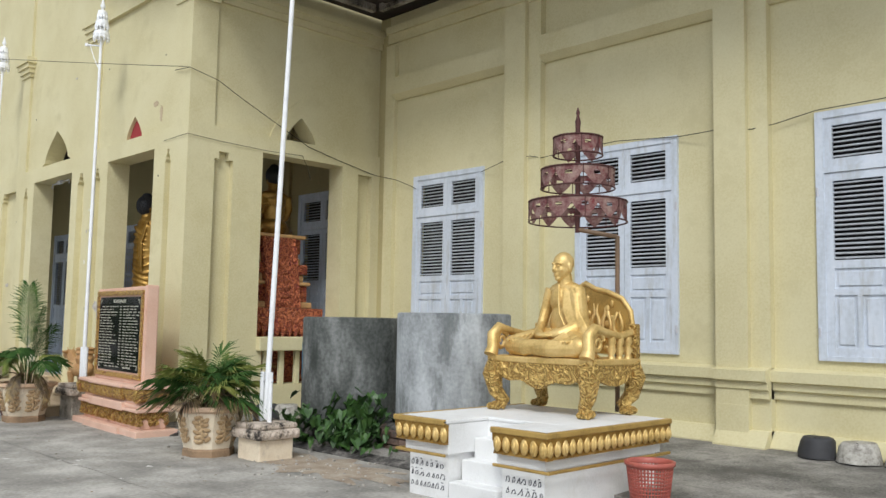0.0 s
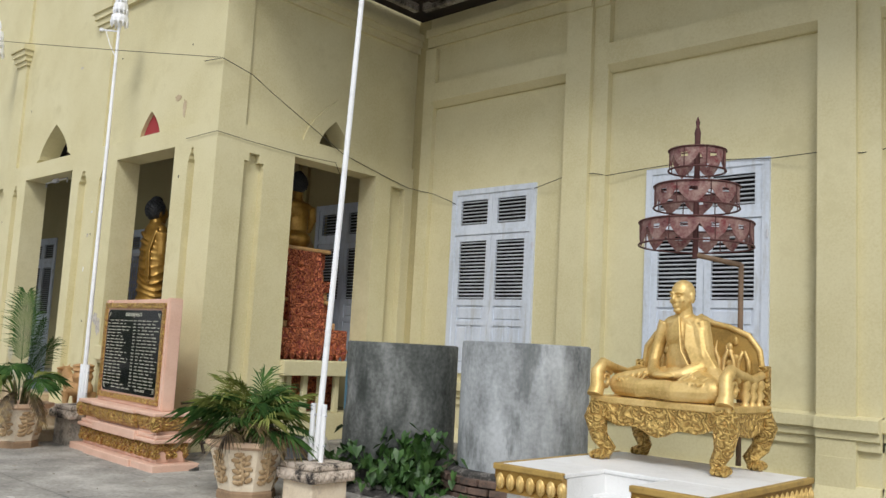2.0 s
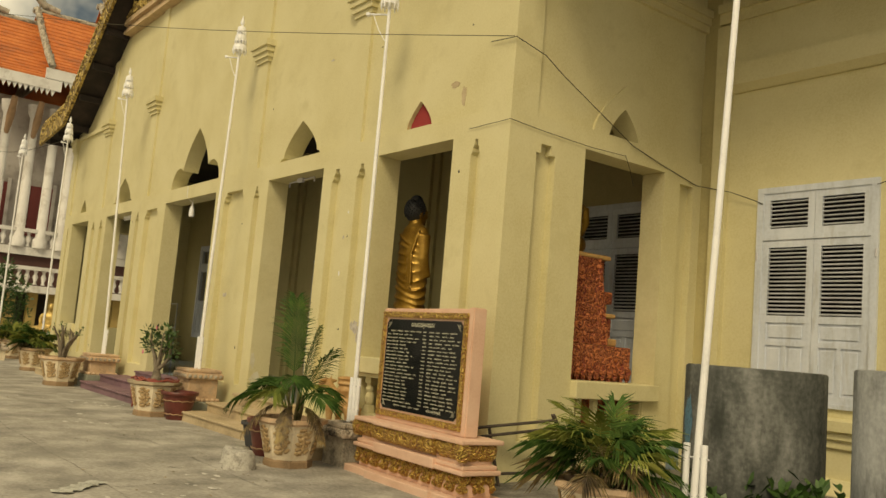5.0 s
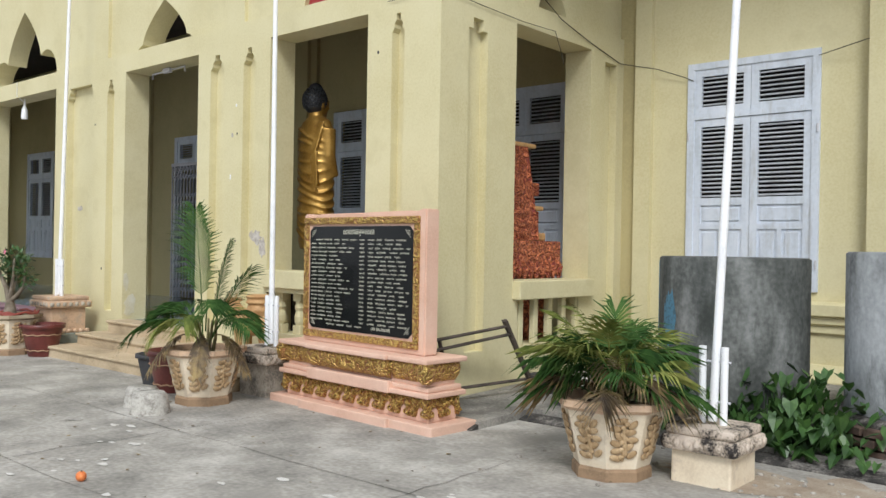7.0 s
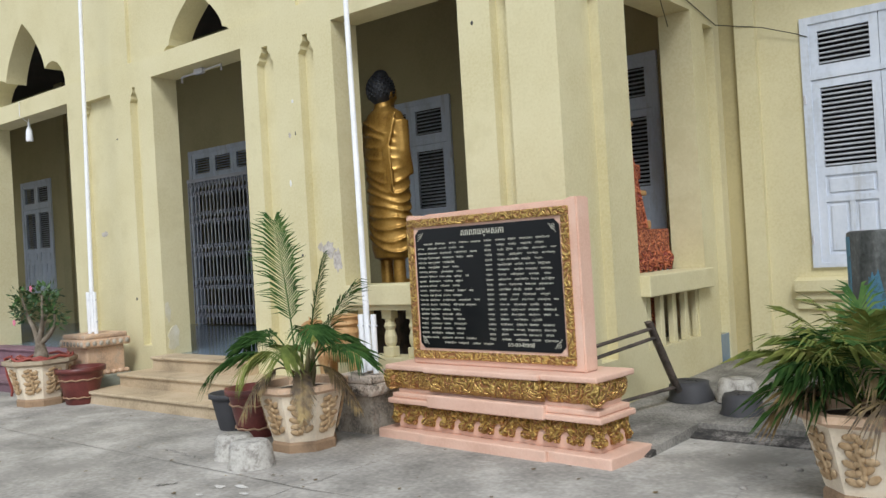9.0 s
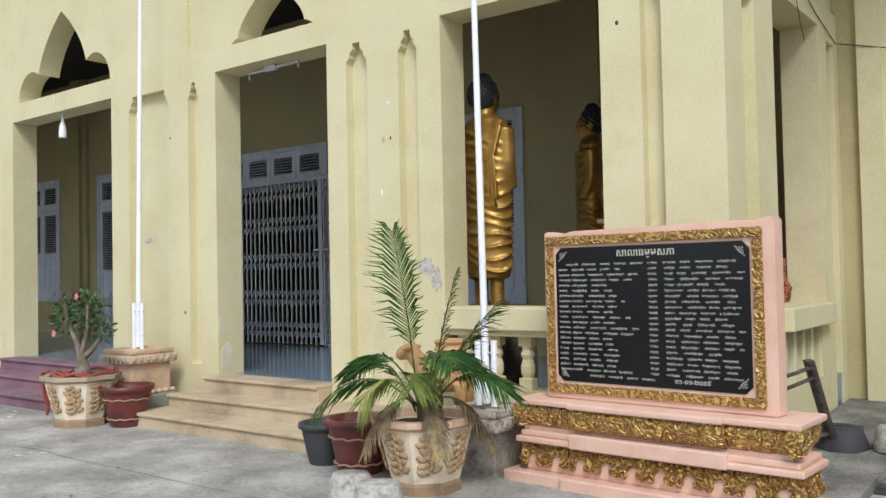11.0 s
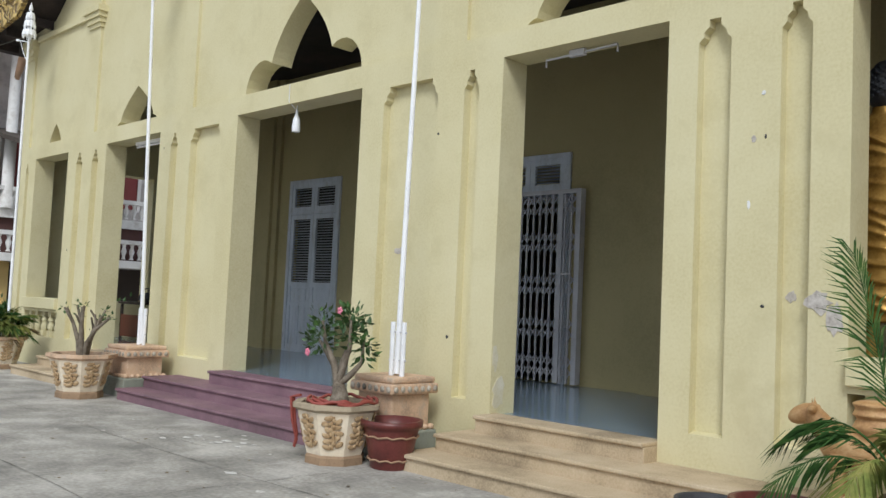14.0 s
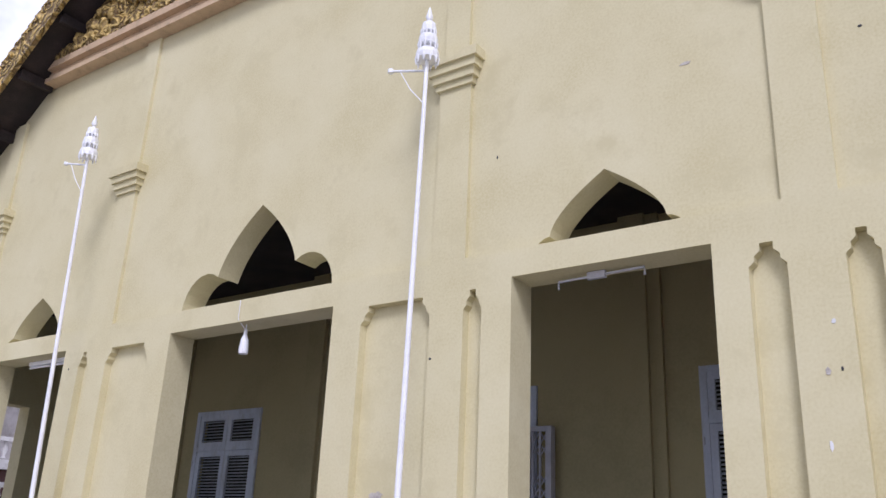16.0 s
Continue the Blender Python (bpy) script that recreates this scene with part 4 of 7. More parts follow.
black = part("panel", bm, BOARDBLACK, nb, "polished black stone panel")
bm = bmesh.new()
rnd = random.Random(11)
rows = 22


def strokes(bm, x, z, w, h):
    """One word: letters as small hooked strokes with marks above and below."""
    y, end = x, x + w
    while y < end:
        g = h * rnd.uniform(0.75, 1.15)
        t = h * 0.17
        lo, hi = z - h * 0.5, z + h * rnd.uniform(0.35, 0.5)
        quad_box(bm, y + g * 0.62, y + g * 0.62 + t, -0.1105, -0.1085, lo, hi)
        quad_box(bm, y, y + g * 0.6, -0.1105, -0.1085, hi - t, hi)
        quad_box(bm, y, y + t, -0.1105, -0.1085, rnd.choice((lo, z)), hi - t - 0.0005) if rnd.random() < 0.75 else None
        quad_box(bm, y, y + g * 0.5, -0.1105, -0.1085, lo, lo + t) if rnd.random() < 0.4 else None
        quad_box(bm, y, y + g * 0.55, -0.1105, -0.1085, hi + t * 1.4, hi + t * 2.4) if rnd.random() < 0.3 else None
        quad_box(bm, y + g * 0.2, y + g * 0.5, -0.1105, -0.1085, lo - t * 2.6, lo - t * 1.4) if rnd.random() < 0.25 else None
        y += g


for r in range(rows):
    z = bz1 - 0.125 - r * (bz1 - bz0 - 0.175) / (rows - 1)
    if r in (0, rows - 1):
        spans = [(bx0 + (0.09 if r == 0 else 0.27), bx1 - (0.09 if r == 0 else 0.62))]
    else:
        left = (0.60, 0.52, 0.66, 0.62, 0.48, 0.46, 0.50, 0.56, 0.50, 0.50)[r % 10]
        spans = [(bx0 + 0.025, bx0 + 0.115), (bx0 + 0.135, bx0 + left), (bx0 + 0.745, bx0 + 0.805), (bx0 + 0.865, bx1 - (0.04, 0.10, 0.03, 0.05, 0.16, 0.09)[r % 6])]
    for c0, c1 in spans:
        x = c0
        while x < c1 - 0.02:
            w = min(rnd.uniform(0.06, 0.13), c1 - x)
            strokes(bm, x, z, w, 0.0110)
            x += w + rnd.uniform(0.028, 0.05)
part("lettering", bm, LETTER, black, "rows of pale engraved writing")["kind"] = "stuff"


def wording(body, size, x, z, name):
    """Flat raised letters of the built-in font on the black panel."""
    cu = bpy.data.curves.new(name, "FONT")
    cu.body, cu.size, cu.extrude, cu.align_x = body, size, 0.001, "CENTER"
    tmp = bpy.data.objects.new(name, cu)
    scene.collection.objects.link(tmp)
    me = bpy.data.meshes.new_from_object(tmp.evaluated_get(bpy.context.evaluated_depsgraph_get()))
    bpy.data.objects.remove(tmp)
    bpy.data.curves.remove(cu)
    me.materials.clear()
    me.materials.append(LETTER)
    ob = new(name, me)
    ob.parent, ob.matrix_basis = black, pose(x, -0.1095, z, 90)
    return ob


wording("\u179f\u17b6\u179b\u17b6\u1792\u1798\u17d2\u1798\u179f\u1797\u17b6", 0.072, (bx0 + bx1) / 2, bz1 - 0.074, "title")
wording("\u17e0\u17e1-\u17e0\u17e1-\u17e2\u17e0\u17e0\u17e5", 0.044, bx1 - 0.40, bz0 + 0.036, "date")
ENGRAVE = surface("grey_engraving", (0.35, 0.34, 0.28), bump=0)
for cx, cz, sx, sz in ((bx0, bz0, 1, 1), (bx1, bz0, -1, 1), (bx0, bz1, 1, -1), (bx1, bz1, -1, -1)):
    bm = bmesh.new()
    for q in range(3):
        r0 = 0.012 + 0.016 * q
        tube(bm, [(cx + sx * (0.035 + r0 * math.cos(a)), -0.109, cz + sz * (0.035 + r0 * math.sin(a))) for a in [j * math.pi / 16 for j in range(9)]], 0.004, 4)
    for j in range(6):
        ball(bm, (cx + sx * (0.03 + 0.012 * j), -0.109, cz + sz * (0.095 - 0.012 * j)), (0.006, 0.003, 0.006), None, 6, 4)
    part("corner_scroll", bm, ENGRAVE, black)
bm = bmesh.new()
lathe(bm, [(0.001, -0.004), (0.075, -0.004), (0.075, 0.0), (0.001, 0.0)], 18, cap=False)
ob = part("yellow_spot", bm, surface("faded_yellow", (0.36, 0.33, 0.03), rough=0.5, bump=0), black, "smeared yellow round mark")
ob.matrix_basis = pose(0.28, -0.1075, bz0 + 0.26, 90)


# ---- pots and plants ----
def motif_mesh():
    """Raised spray of leaves on a pot's side, in the plane y = 0."""
    bm = bmesh.new()
    tube(bm, [(0.0, 0, -0.15), (0.02, -0.008, -0.05), (-0.01, -0.008, 0.06), (0.015, 0, 0.16)], [0.01, 0.013, 0.012, 0.006], 6)
    for k in range(11):
        z = -0.13 + k * 0.027
        s = 1 if k % 2 else -1
        ball(bm, (s * (0.048 + 0.014 * math.sin(k * 1.7)), -0.004, z), (0.044, 0.008, 0.024), pose(0, 0, 0, 0, -s * (20 + 25 * math.sin(k * 2.3)), 0), 8, 6)
        ball(bm, (s * 0.012, -0.008, z + 0.01), (0.022, 0.010, 0.020), None, 8, 6)
    return mesh_of("motif", bm, surface("flaking_gilt", (0.43, 0.295, 0.16), (0.34, 0.22, 0.11), (0.62, 0.46, 0.28), rough=0.75, patch=12, amount=1))


MOTIF = motif_mesh()


def cream_pot(th, s=1.0, turn=22.5, rim_mat=None):
    """Eight-sided cream planter with raised gilt sprays."""
    t = radians(turn)
    bm = bmesh.new()
    lathe(bm, [(0.285 * s, 0.08 * s), (0.30 * s, 0.13 * s), (0.405 * s, 0.52 * s), (0.36 * s, 0.52 * s), (0.33 * s, 0.40 * s)], 8, smooth=False, turn=t)
    pot = part("pot", bm, CREAM, th)
    bm = bmesh.new()
    lathe(bm, [(0.405 * s, 0.515 * s), (0.455 * s, 0.545 * s), (0.455 * s, 0.59 * s), (0.375 * s, 0.59 * s), (0.37 * s, 0.50 * s)], 8, smooth=False, turn=t, cap=False)
    part("rim", bm, rim_mat or PEACH, pot)
    bm = bmesh.new()
    lathe(bm, [(0.305 * s, 0.0), (0.305 * s, 0.07 * s), (0.285 * s, 0.10 * s)], 8, smooth=False, turn=t)
    part("foot", bm, surface("brown_foot", (0.30, 0.20, 0.12), patch=8, amount=1), pot)
    for k in range(8):
        a = t + math.pi / 8 + k * math.pi / 4
        ob = new("motif", MOTIF)
        ob.parent = pot
        r = 0.333 * s
        ob.matrix_basis = Matrix.Translation((r * math.cos(a), r * math.sin(a), 0.32 * s)) @ pose(0, 0, 0, 0, 0, math.degrees(a) + 90) @ pose(0, 0, 0, 14) @ Matrix.Scale(s * 1.08, 4)
    bm = bmesh.new()
    lathe(bm, [(0.02, 0.53 * s), (0.2 * s, 0.525 * s), (0.372 * s, 0.51 * s), (0.37 * s, 0.45 * s)], 8, smooth=False, turn=t)
    part("soil", bm, SOIL, th)


def frond(th, rnd, base, az, length, rise, droop, width, mat, n=28, rach=0.010, first=0.22, blade=0.0088, ahead=0.62, fan=0.0):
    """A feathery palm frond: a bent midrib with paired narrow leaflets."""
    bm = bmesh.new()
    pts = []
    for k in range(13):
        s = k / 12
        out = length * (s * math.cos(rise) + 0.10 * s * s)
        up = length * (s * math.sin(rise) - droop * s ** 2.2)
        pts.append(Vector((base[0] + out * math.cos(az), base[1] + out * math.sin(az), base[2] + up)))
    tube(bm, pts, [rach * (1 - 0.75 * k / 12) for k in range(13)], 5)
    side = Vector((-math.sin(az), math.cos(az), 0))
    for k in range(n):
        s = first + (1 - first) * (k + 0.5) / n
        i = min(int(s * 12), 11)
        p = pts[i].lerp(pts[i + 1], s * 12 - i)
        d = (pts[i + 1] - pts[i]).normalized()
        up = d.cross(side).normalized() * -1
        q = (s - first) / (1 - first)
        ll = width * ((1 - fan) * math.sin(math.pi * (0.12 + 0.82 * q)) ** 0.7 + fan * (0.72 + 0.28 * q)) * rnd.uniform(0.85, 1.1)
        lead = ahead * (1 - fan) + fan * (0.25 + 2.6 * q * q)
        for sg in (1, -1):
            dirn = (side * sg * 0.8 + d * lead + up * rnd.uniform(0.05, 0.3)).normalized()
            wv = (d * 0.7 - side * sg * 0.7) * blade
            a, b = p + dirn * ll * 0.5 + Vector((0, 0, -0.02 * ll)), p + dirn * ll + Vector((0, 0, -0.32 * ll * rnd.uniform(0.5, 1.3)))
            v = [bm.verts.new(q) for q in (p - wv * 0.5, p + wv * 0.5, a + wv, b, a - wv)]
            bm.faces.new(v)
    return part("frond", bm, mat, th)


def stalks(th, rnd, n, h, spread, z):
    for k in range(n):
        bm = bmesh.new()
        a, r = rnd.uniform(0, 6.28), rnd.uniform(0.02, 0.12)
        tube(bm, [(r * math.cos(a), r * math.sin(a), z - 0.02), (r * 1.5 * math.cos(a), r * 1.5 * math.sin(a), z + h * 0.5), ((r + spread) * math.cos(a), (r + spread) * math.sin(a), z + h)], [0.018, 0.015, 0.009], 6)
        part("stem", bm, PALMSTEM, th)


PALMSTEM = surface("palm_stem", (0.16, 0.14, 0.06), patch=9, amount=1)


def palm(x, y, seed, s, fronds, label, turn=22.5):
    th = thing("potted_palm", label, "potted plant", "planters along the porch", pose(x, y, 0))
    cream_pot(th, s, turn)
    rnd = random.Random(seed)
    stalks(th, rnd, 7, 0.35, 0.05, 0.5 * s)
    for az, ln, rise, droop, wd, dry, up in fronds(rnd):
        if fronds is bushy:     # short fan-like fronds, their leaflets set close to the tip
            frond(th, rnd, (0.08 * math.cos(az), 0.08 * math.sin(az), 0.55 * s + up), az, ln, rise, droop, wd, PALMDRY if dry else (PALMYELLOW if rnd.random() < 0.35 else PALMLEAF), 10, 0.006, 0.50, 0.0085, 0.85, 0.9)
            continue
        frond(th, rnd, (0.06 * math.cos(az), 0.06 * math.sin(az), 0.55 * s + up), az, ln, rise, droop, wd, PALMDRY if dry else (PALMYELLOW if rnd.random() < 0.2 and ln < 0.9 else PALMLEAF), 38 if ln > 1.2 else 26, 0.009, 0.36, 0.0078, 0.9, 0.25)
    return th


def bushy(rnd):
    for k in range(84):
        lay = rnd.random()
        dry = rnd.random() < (0.32 if lay < 0.35 else 0.07)
        yield (rnd.uniform(0, 6.283), rnd.uniform(0.36, 0.60) * (0.8 if dry else 1.0), radians(38 + 50 * lay), rnd.uniform(0.22, 0.58) * (1.25 if dry else 1.0), rnd.uniform(0.25, 0.34), dry, rnd.uniform(0.0, 0.10) + 0.10 * lay)


def sparse(rnd):
    yield (radians(165), 1.36, radians(83), 0.01, 0.42, False, 0.05)
    yield (radians(20), 1.05, radians(84), 0.02, 0.17, False, 0.05)
    yield (radians(10), 0.98, radians(64), 0.14, 0.30, False, 0.08)
    for az, ln, r, dr in ((185, 1.02, 60, 0.72), (205, 0.85, 70, 0.55), (330, 0.95, 64, 0.62), (300, 0.85, 70, 0.68), (0, 1.0, 56, 0.62), (250, 0.80, 62, 0.80), (45, 0.75, 66, 0.6), (110, 0.80, 64, 0.6), (225, 0.95, 50, 0.75)):
        yield (radians(az), ln, radians(r), dr, 0.34, False, rnd.uniform(0.02, 0.22))
    for az in (320, 262, 10):
        yield (radians(az), 0.55, radians(35), 1.1, 0.16, True, 0.12)


palm(-1.715, -1.33, 3, 0.90, sparse, "feathery green palm in a cream octagonal planter")
palm(2.49, -0.85, 8, 0.90, bushy, "bushy green palm with brown tips in a cream octagonal planter")
palm(-16.45, -0.80, 21, 0.95, bushy, "dark green bushy palm in a cream octagonal planter")
palm(-21.9, -0.2, 22, 0.95, bushy, "green bushy palm in a pale planter beyond the porch")


def round_pot(name, x, y, r, h, mat, label, bands=True):
    th = thing(name, label, "pot", "", pose(x, y, 0))
    bm = bmesh.new()
    lathe(bm, [(r * 0.62, 0), (r * 0.66, 0.02), (r * 0.92, h * 0.8), (r * 0.93, h * 0.86), (r * 1.06, h * 0.88), (r * 1.06, h), (r * 0.93, h), (r * 0.88, h * 0.8), (r * 0.8, h * 0.74)], 28)
    body = part("body", bm, mat, th)
    if bands:
        for z in (0.2, 0.68):
            bm = bmesh.new()
            n, rr = 36, r * (0.66 + 0.26 * z / 0.8) + 0.008
            tube(bm, [(rr * math.cos(6.2832 * k / n), rr * math.sin(6.2832 * k / n), h * z + 0.008 * math.sin(k * 2.1)) for k in range(n + 1)], 0.009, 5)
            part("band", bm, surface("tan_glaze", (0.38, 0.24, 0.15), patch=9), body)
    bm = bmesh.new()
    lathe(bm, [(0.01, h * 0.79), (r * 0.87, h * 0.775)], 20, cap=False)
    part("soil", bm, SOIL, th)
    return th


round_pot("glazed_pot", -6.10, -0.95, 0.27, 0.43, MAROON, "maroon glazed pot with wavy bands beside the steps")
round_pot("glazed_pot", -2.47, -1.20, 0.27, 0.43, MAROON, "maroon glazed pot with wavy bands behind the palm")
round_pot("clay_pot", -2.94, -1.12, 0.21, 0.34, CHARCOAL, "dark grey clay pot on the ground", False)


def leaf_cards(bm, rnd, c, n, r, size, flat=0.8):
    """A loose cluster of small pointed leaves about c."""
    for k in range(n):
        d = Vector((rnd.gauss(0, 1), rnd.gauss(0, 1), rnd.gauss(0, flat))).normalized()
        p = Vector(c) + d * r * rnd.uniform(0.3, 1.0)
        axis = (d + Vector((rnd.uniform(-.6, .6), rnd.uniform(-.6, .6), rnd.uniform(-.3, .6)))).normalized()
        sd = axis.cross(Vector((rnd.uniform(-1, 1), rnd.uniform(-1, 1), 1))).normalized()
        s = size * rnd.uniform(0.7, 1.25)
        nrm = axis.cross(sd)
        v = [bm.verts.new(q) for q in (p, p + axis * s * 0.45 + sd * s * 0.26 + nrm * s * 0.06, p + axis * s, p + axis * s * 0.45 - sd * s * 0.26 + nrm * s * 0.06)]
        bm.faces.new((v[0], v[1], v[2]))
        bm.faces.new((v[0], v[2], v[3]))


# desert rose with pink flowers and red cord round its foot
th = thing("potted_desert_rose", "desert rose with pink flowers in a cream octagonal planter", "potted plant", "planters along the porch", pose(-6.60, -1.18, 0))
cream_pot(th, 0.92, 22.5, surface("dirty_cream_rim", (0.42, 0.34, 0.24), patch=7, amount=1))
rnd = random.Random(5)
bm = bmesh.new()
tips = []
tube(bm, [(0, 0, 0.46), (0.03, 0, 0.62), (-0.02, 0.01, 0.72)], [0.11, 0.075, 0.05], 10)
for ends in (((0.05, 0, 0.85), (0.16, -0.02, 1.05), (0.13, 0.0, 1.30)), ((-0.10, 0.02, 0.86), (-0.24, 0.0, 1.02), (-0.36, 0.02, 1.10)), ((-0.05, -0.03, 0.9), (-0.12, -0.08, 1.08), (-0.16, -0.10, 1.28)), ((0.10, 0.06, 0.80), (0.20, 0.10, 0.92), (0.18, 0.12, 1.15)), ((-0.02, 0.05, 0.9), (0.0, 0.12, 1.1), (-0.04, 0.16, 1.34))):
    tube(bm, [(-0.01, 0.0, 0.70), *ends], [0.04, 0.03, 0.02, 0.012], 7)
    tips += [ends[2], tuple((Vector(ends[1]) + Vector(ends[2])) / 2)]
part("trunk", bm, BARK, th)
for c in tips:
    bm = bmesh.new()
    leaf_cards(bm, rnd, c, 38, 0.15, 0.085)
    part("foliage", bm, LEAF, th)
PETAL = surface("pink_petal", (0.75, 0.22, 0.32), rough=0.6, bump=0)
for c in ((-0.30, -0.14, 0.98), (0.10, -0.10, 1.38)):
    bm = bmesh.new()
    for k in range(5):
        a = k * 1.2566
        ball(bm, (c[0] + 0.022 * math.cos(a), c[1] - 0.01, c[2] + 0.022 * math.sin(a)), (0.018, 0.007, 0.018), None, 8, 6)
    part("flower", bm, PETAL, th)
bm = bmesh.new()
for k in range(4):
    pts = [(0.38 * math.cos(2.6 + 0.28 * j + k) * (0.6 + 0.12 * k), 0.38 * math.sin(2.6 + 0.28 * j + k) * (0.6 + 0.12 * k), 0.56 + 0.02 * math.sin(j * 1.7 + k)) for j in range(12)]
    tube(bm, pts, 0.016, 6)
for k in range(2):
    tube(bm, [(-0.30 - 0.02 * k, -0.20, 0.58), (-0.38, -0.22 - 0.03 * k, 0.56), (-0.36, -0.21 - 0.03 * k, 0.36), (-0.33, -0.20, 0.22 - 0.05 * k), (-0.36, -0.20, 0.10)], 0.015, 6)
part("cord", bm, surface("red_plastic_cord", (0.28, 0.06, 0.045), rough=0.5, patch=12), th, "faded red plastic cord")

th = thing("potted_frangipani", "bare grey-branched shrub in a cream octagonal planter", "potted plant", "planters along the porch", pose(-12.03, -1.25, 0))
cream_pot(th, 1.0, 22.5)
rnd = random.Random(9)
bm = bmesh.new()
ends = []
for k in range(9):
    a, l = rnd.uniform(0, 6.28), rnd.uniform(0.45, 0.75)
    sp = rnd.uniform(0.15, 0.5)
    p1 = (0.08 * math.cos(a), 0.08 * math.sin(a), 0.52 + l * 0.35)
    p2 = (sp * 0.6 * math.cos(a), sp * 0.6 * math.sin(a), 0.52 + l * 0.7)
    p3 = (sp * math.cos(a + 0.2), sp * math.sin(a + 0.2), 0.52 + l)
    tube(bm, [(0.03 * math.cos(a), 0.03 * math.sin(a), 0.48), p1, p2, p3], [0.045, 0.032, 0.024, 0.016], 7)
    ends.append(p3)
    q = tuple(Vector(p2) + Vector((rnd.uniform(-.15, .15), rnd.uniform(-.15, .15), 0.2)))
    tube(bm, [p2, q], [0.02, 0.013], 6)
    ends.append(q)
part("trunk", bm, BARK, th)
for c in ends[::2]:
    bm = bmesh.new()
    leaf_cards(bm, rnd, c, 7, 0.05, 0.06)
    part("leaf_tuft", bm, LEAF, th)

# broad-leaved weeds at the foot of the tanks
th = thing("weeds", "clump of broad heart-shaped green leaves growing at the tanks", "plant")
rnd = random.Random(31)
for c, n, r in (((2.75, 0.42, 0.20), 110, 0.34), ((3.15, 0.50, 0.26), 150, 0.42), ((3.50, 0.42, 0.22), 120, 0.36), ((3.35, 0.62, 0.42), 60, 0.3), ((2.45, 0.38, 0.13), 60, 0.25)):
    bm = bmesh.new()
    for k in range(n):
        p = Vector((c[0] + rnd.gauss(0, r * 0.6), c[1] + rnd.gauss(0, r * 0.35), max(0.10, c[2] + rnd.gauss(0, r * 0.45))))
        sz = rnd.uniform(0.06, 0.125)
        a, tilt = rnd.uniform(0, 360), rnd.uniform(15, 75)
        m = Matrix.Translation(p) @ pose(0, 0, 0, tilt, 0, a)
        v = [bm.verts.new(m @ Vector(q) * 1.0) for q in ((0, 0.25 * sz, 0), (0.45 * sz, 0.5 * sz, 0.08 * sz), (0.5 * sz, 0, 0.1 * sz), (0, -0.9 * sz, -0.1 * sz), (-0.5 * sz, 0, 0.1 * sz), (-0.45 * sz, 0.5 * sz, 0.08 * sz))]
        bm.faces.new((v[0], v[1], v[2], v[3]))
        bm.faces.new((v[0], v[3], v[4], v[5]))
    part("leaves", bm, LEAF, th)
bm = bmesh.new()
for k in range(26):
    x, y = rnd.uniform(2.5, 3.6), rnd.uniform(0.40, 0.62)
    tube(bm, [(x, y, 0.08), (x + rnd.uniform(-.05, .05), y, 0.25), (x + rnd.uniform(-.12, .12), y - 0.05, rnd.uniform(0.3, 0.5))], 0.006, 5)
part("stems", bm, LEAF, th)

# ---- cement water tanks ----
def tank(x, y, r, z0, z1, mat, label):
    th = thing("water_tank", label, "water tank", "round cement tanks", pose(x, y, 0))
    bm = bmesh.new()
    lathe(bm, [(r, z0), (r, z1 - 0.015), (r - 0.02, z1), (r - 0.075, z1), (r - 0.085, z1 - 0.02), (r - 0.085, z0 + 0.3), (0.02, z0 + 0.3)], 56)
    part("shell", bm, mat, th)
    bm = bmesh.new()
    lathe(bm, [(r + 0.10, 0.05), (r + 0.10, z0 - 0.03), (r + 0.06, z0)], 40, smooth=False)
    part("footing", bm, BLACKGRIME, th, "dark crumbling footing")
    return th


t1 = tank(4.05, 1.30, 0.645, 0.34, 1.56, TANKMAT, "round grey cement tank streaked by rain")
t2 = tank(2.56, 1.03, 0.61, 0.24, 1.50, TANKDARK, "round dark cement tank black with mould")
bm = bmesh.new()
rnd = random.Random(2)
cols = []
for k in range(11):     # one ragged smear of blue paint
    a = radians(229 + 1.7 * k)
    q = math.sin(math.pi * (k + 0.6) / 11.2)
    cols.append([bm.verts.new((0.613 * math.cos(a), 0.613 * math.sin(a), z)) for z in (1.02 - 0.20 * q - rnd.uniform(0, 0.12), 1.04 + 0.17 * q + rnd.uniform(-0.05, 0.05))])
for c, d in zip(cols, cols[1:]):
    bm.faces.new((c[0], d[0], d[1], c[1]))
bm2 = bmesh.new()
for k in range(5):
    a = radians(196 + 3.0 * k)
    m = Matrix.Translation((0.612 * math.cos(a), 0.612 * math.sin(a), 1.0)) @ pose(0, 0, 0, 90, 0, math.degrees(a) + 90)
    quad_box(bm2, -0.018, 0.018, -0.48 + 0.05 * (k % 3), 0.46, -0.002, 0.002, m)
part("paint_stripe", bm2, surface("blue_stripe", (0.11, 0.26, 0.38), (0.08, 0.14, 0.18), patch=12, amount=1), t2, "upright stripe of blue paint")
part("paint_smear", bm, surface("blue_smear", (0.09, 0.22, 0.32), (0.06, 0.1, 0.12), patch=20, amount=1), t2, "ragged smear of blue paint")
BRICK = []
for k in range(2):
    bm = bmesh.new()
    soft_box(bm, -0.10, 0.10, -0.05, 0.05, -0.03, 0.03, 0.006)
    BRICK.append(mesh_of("brick", bm, surface("dark_brick", (0.13, 0.085, 0.065), (0.06, 0.05, 0.045), (0.2, 0.13, 0.1), patch=9, amount=1, bump=0.4)))
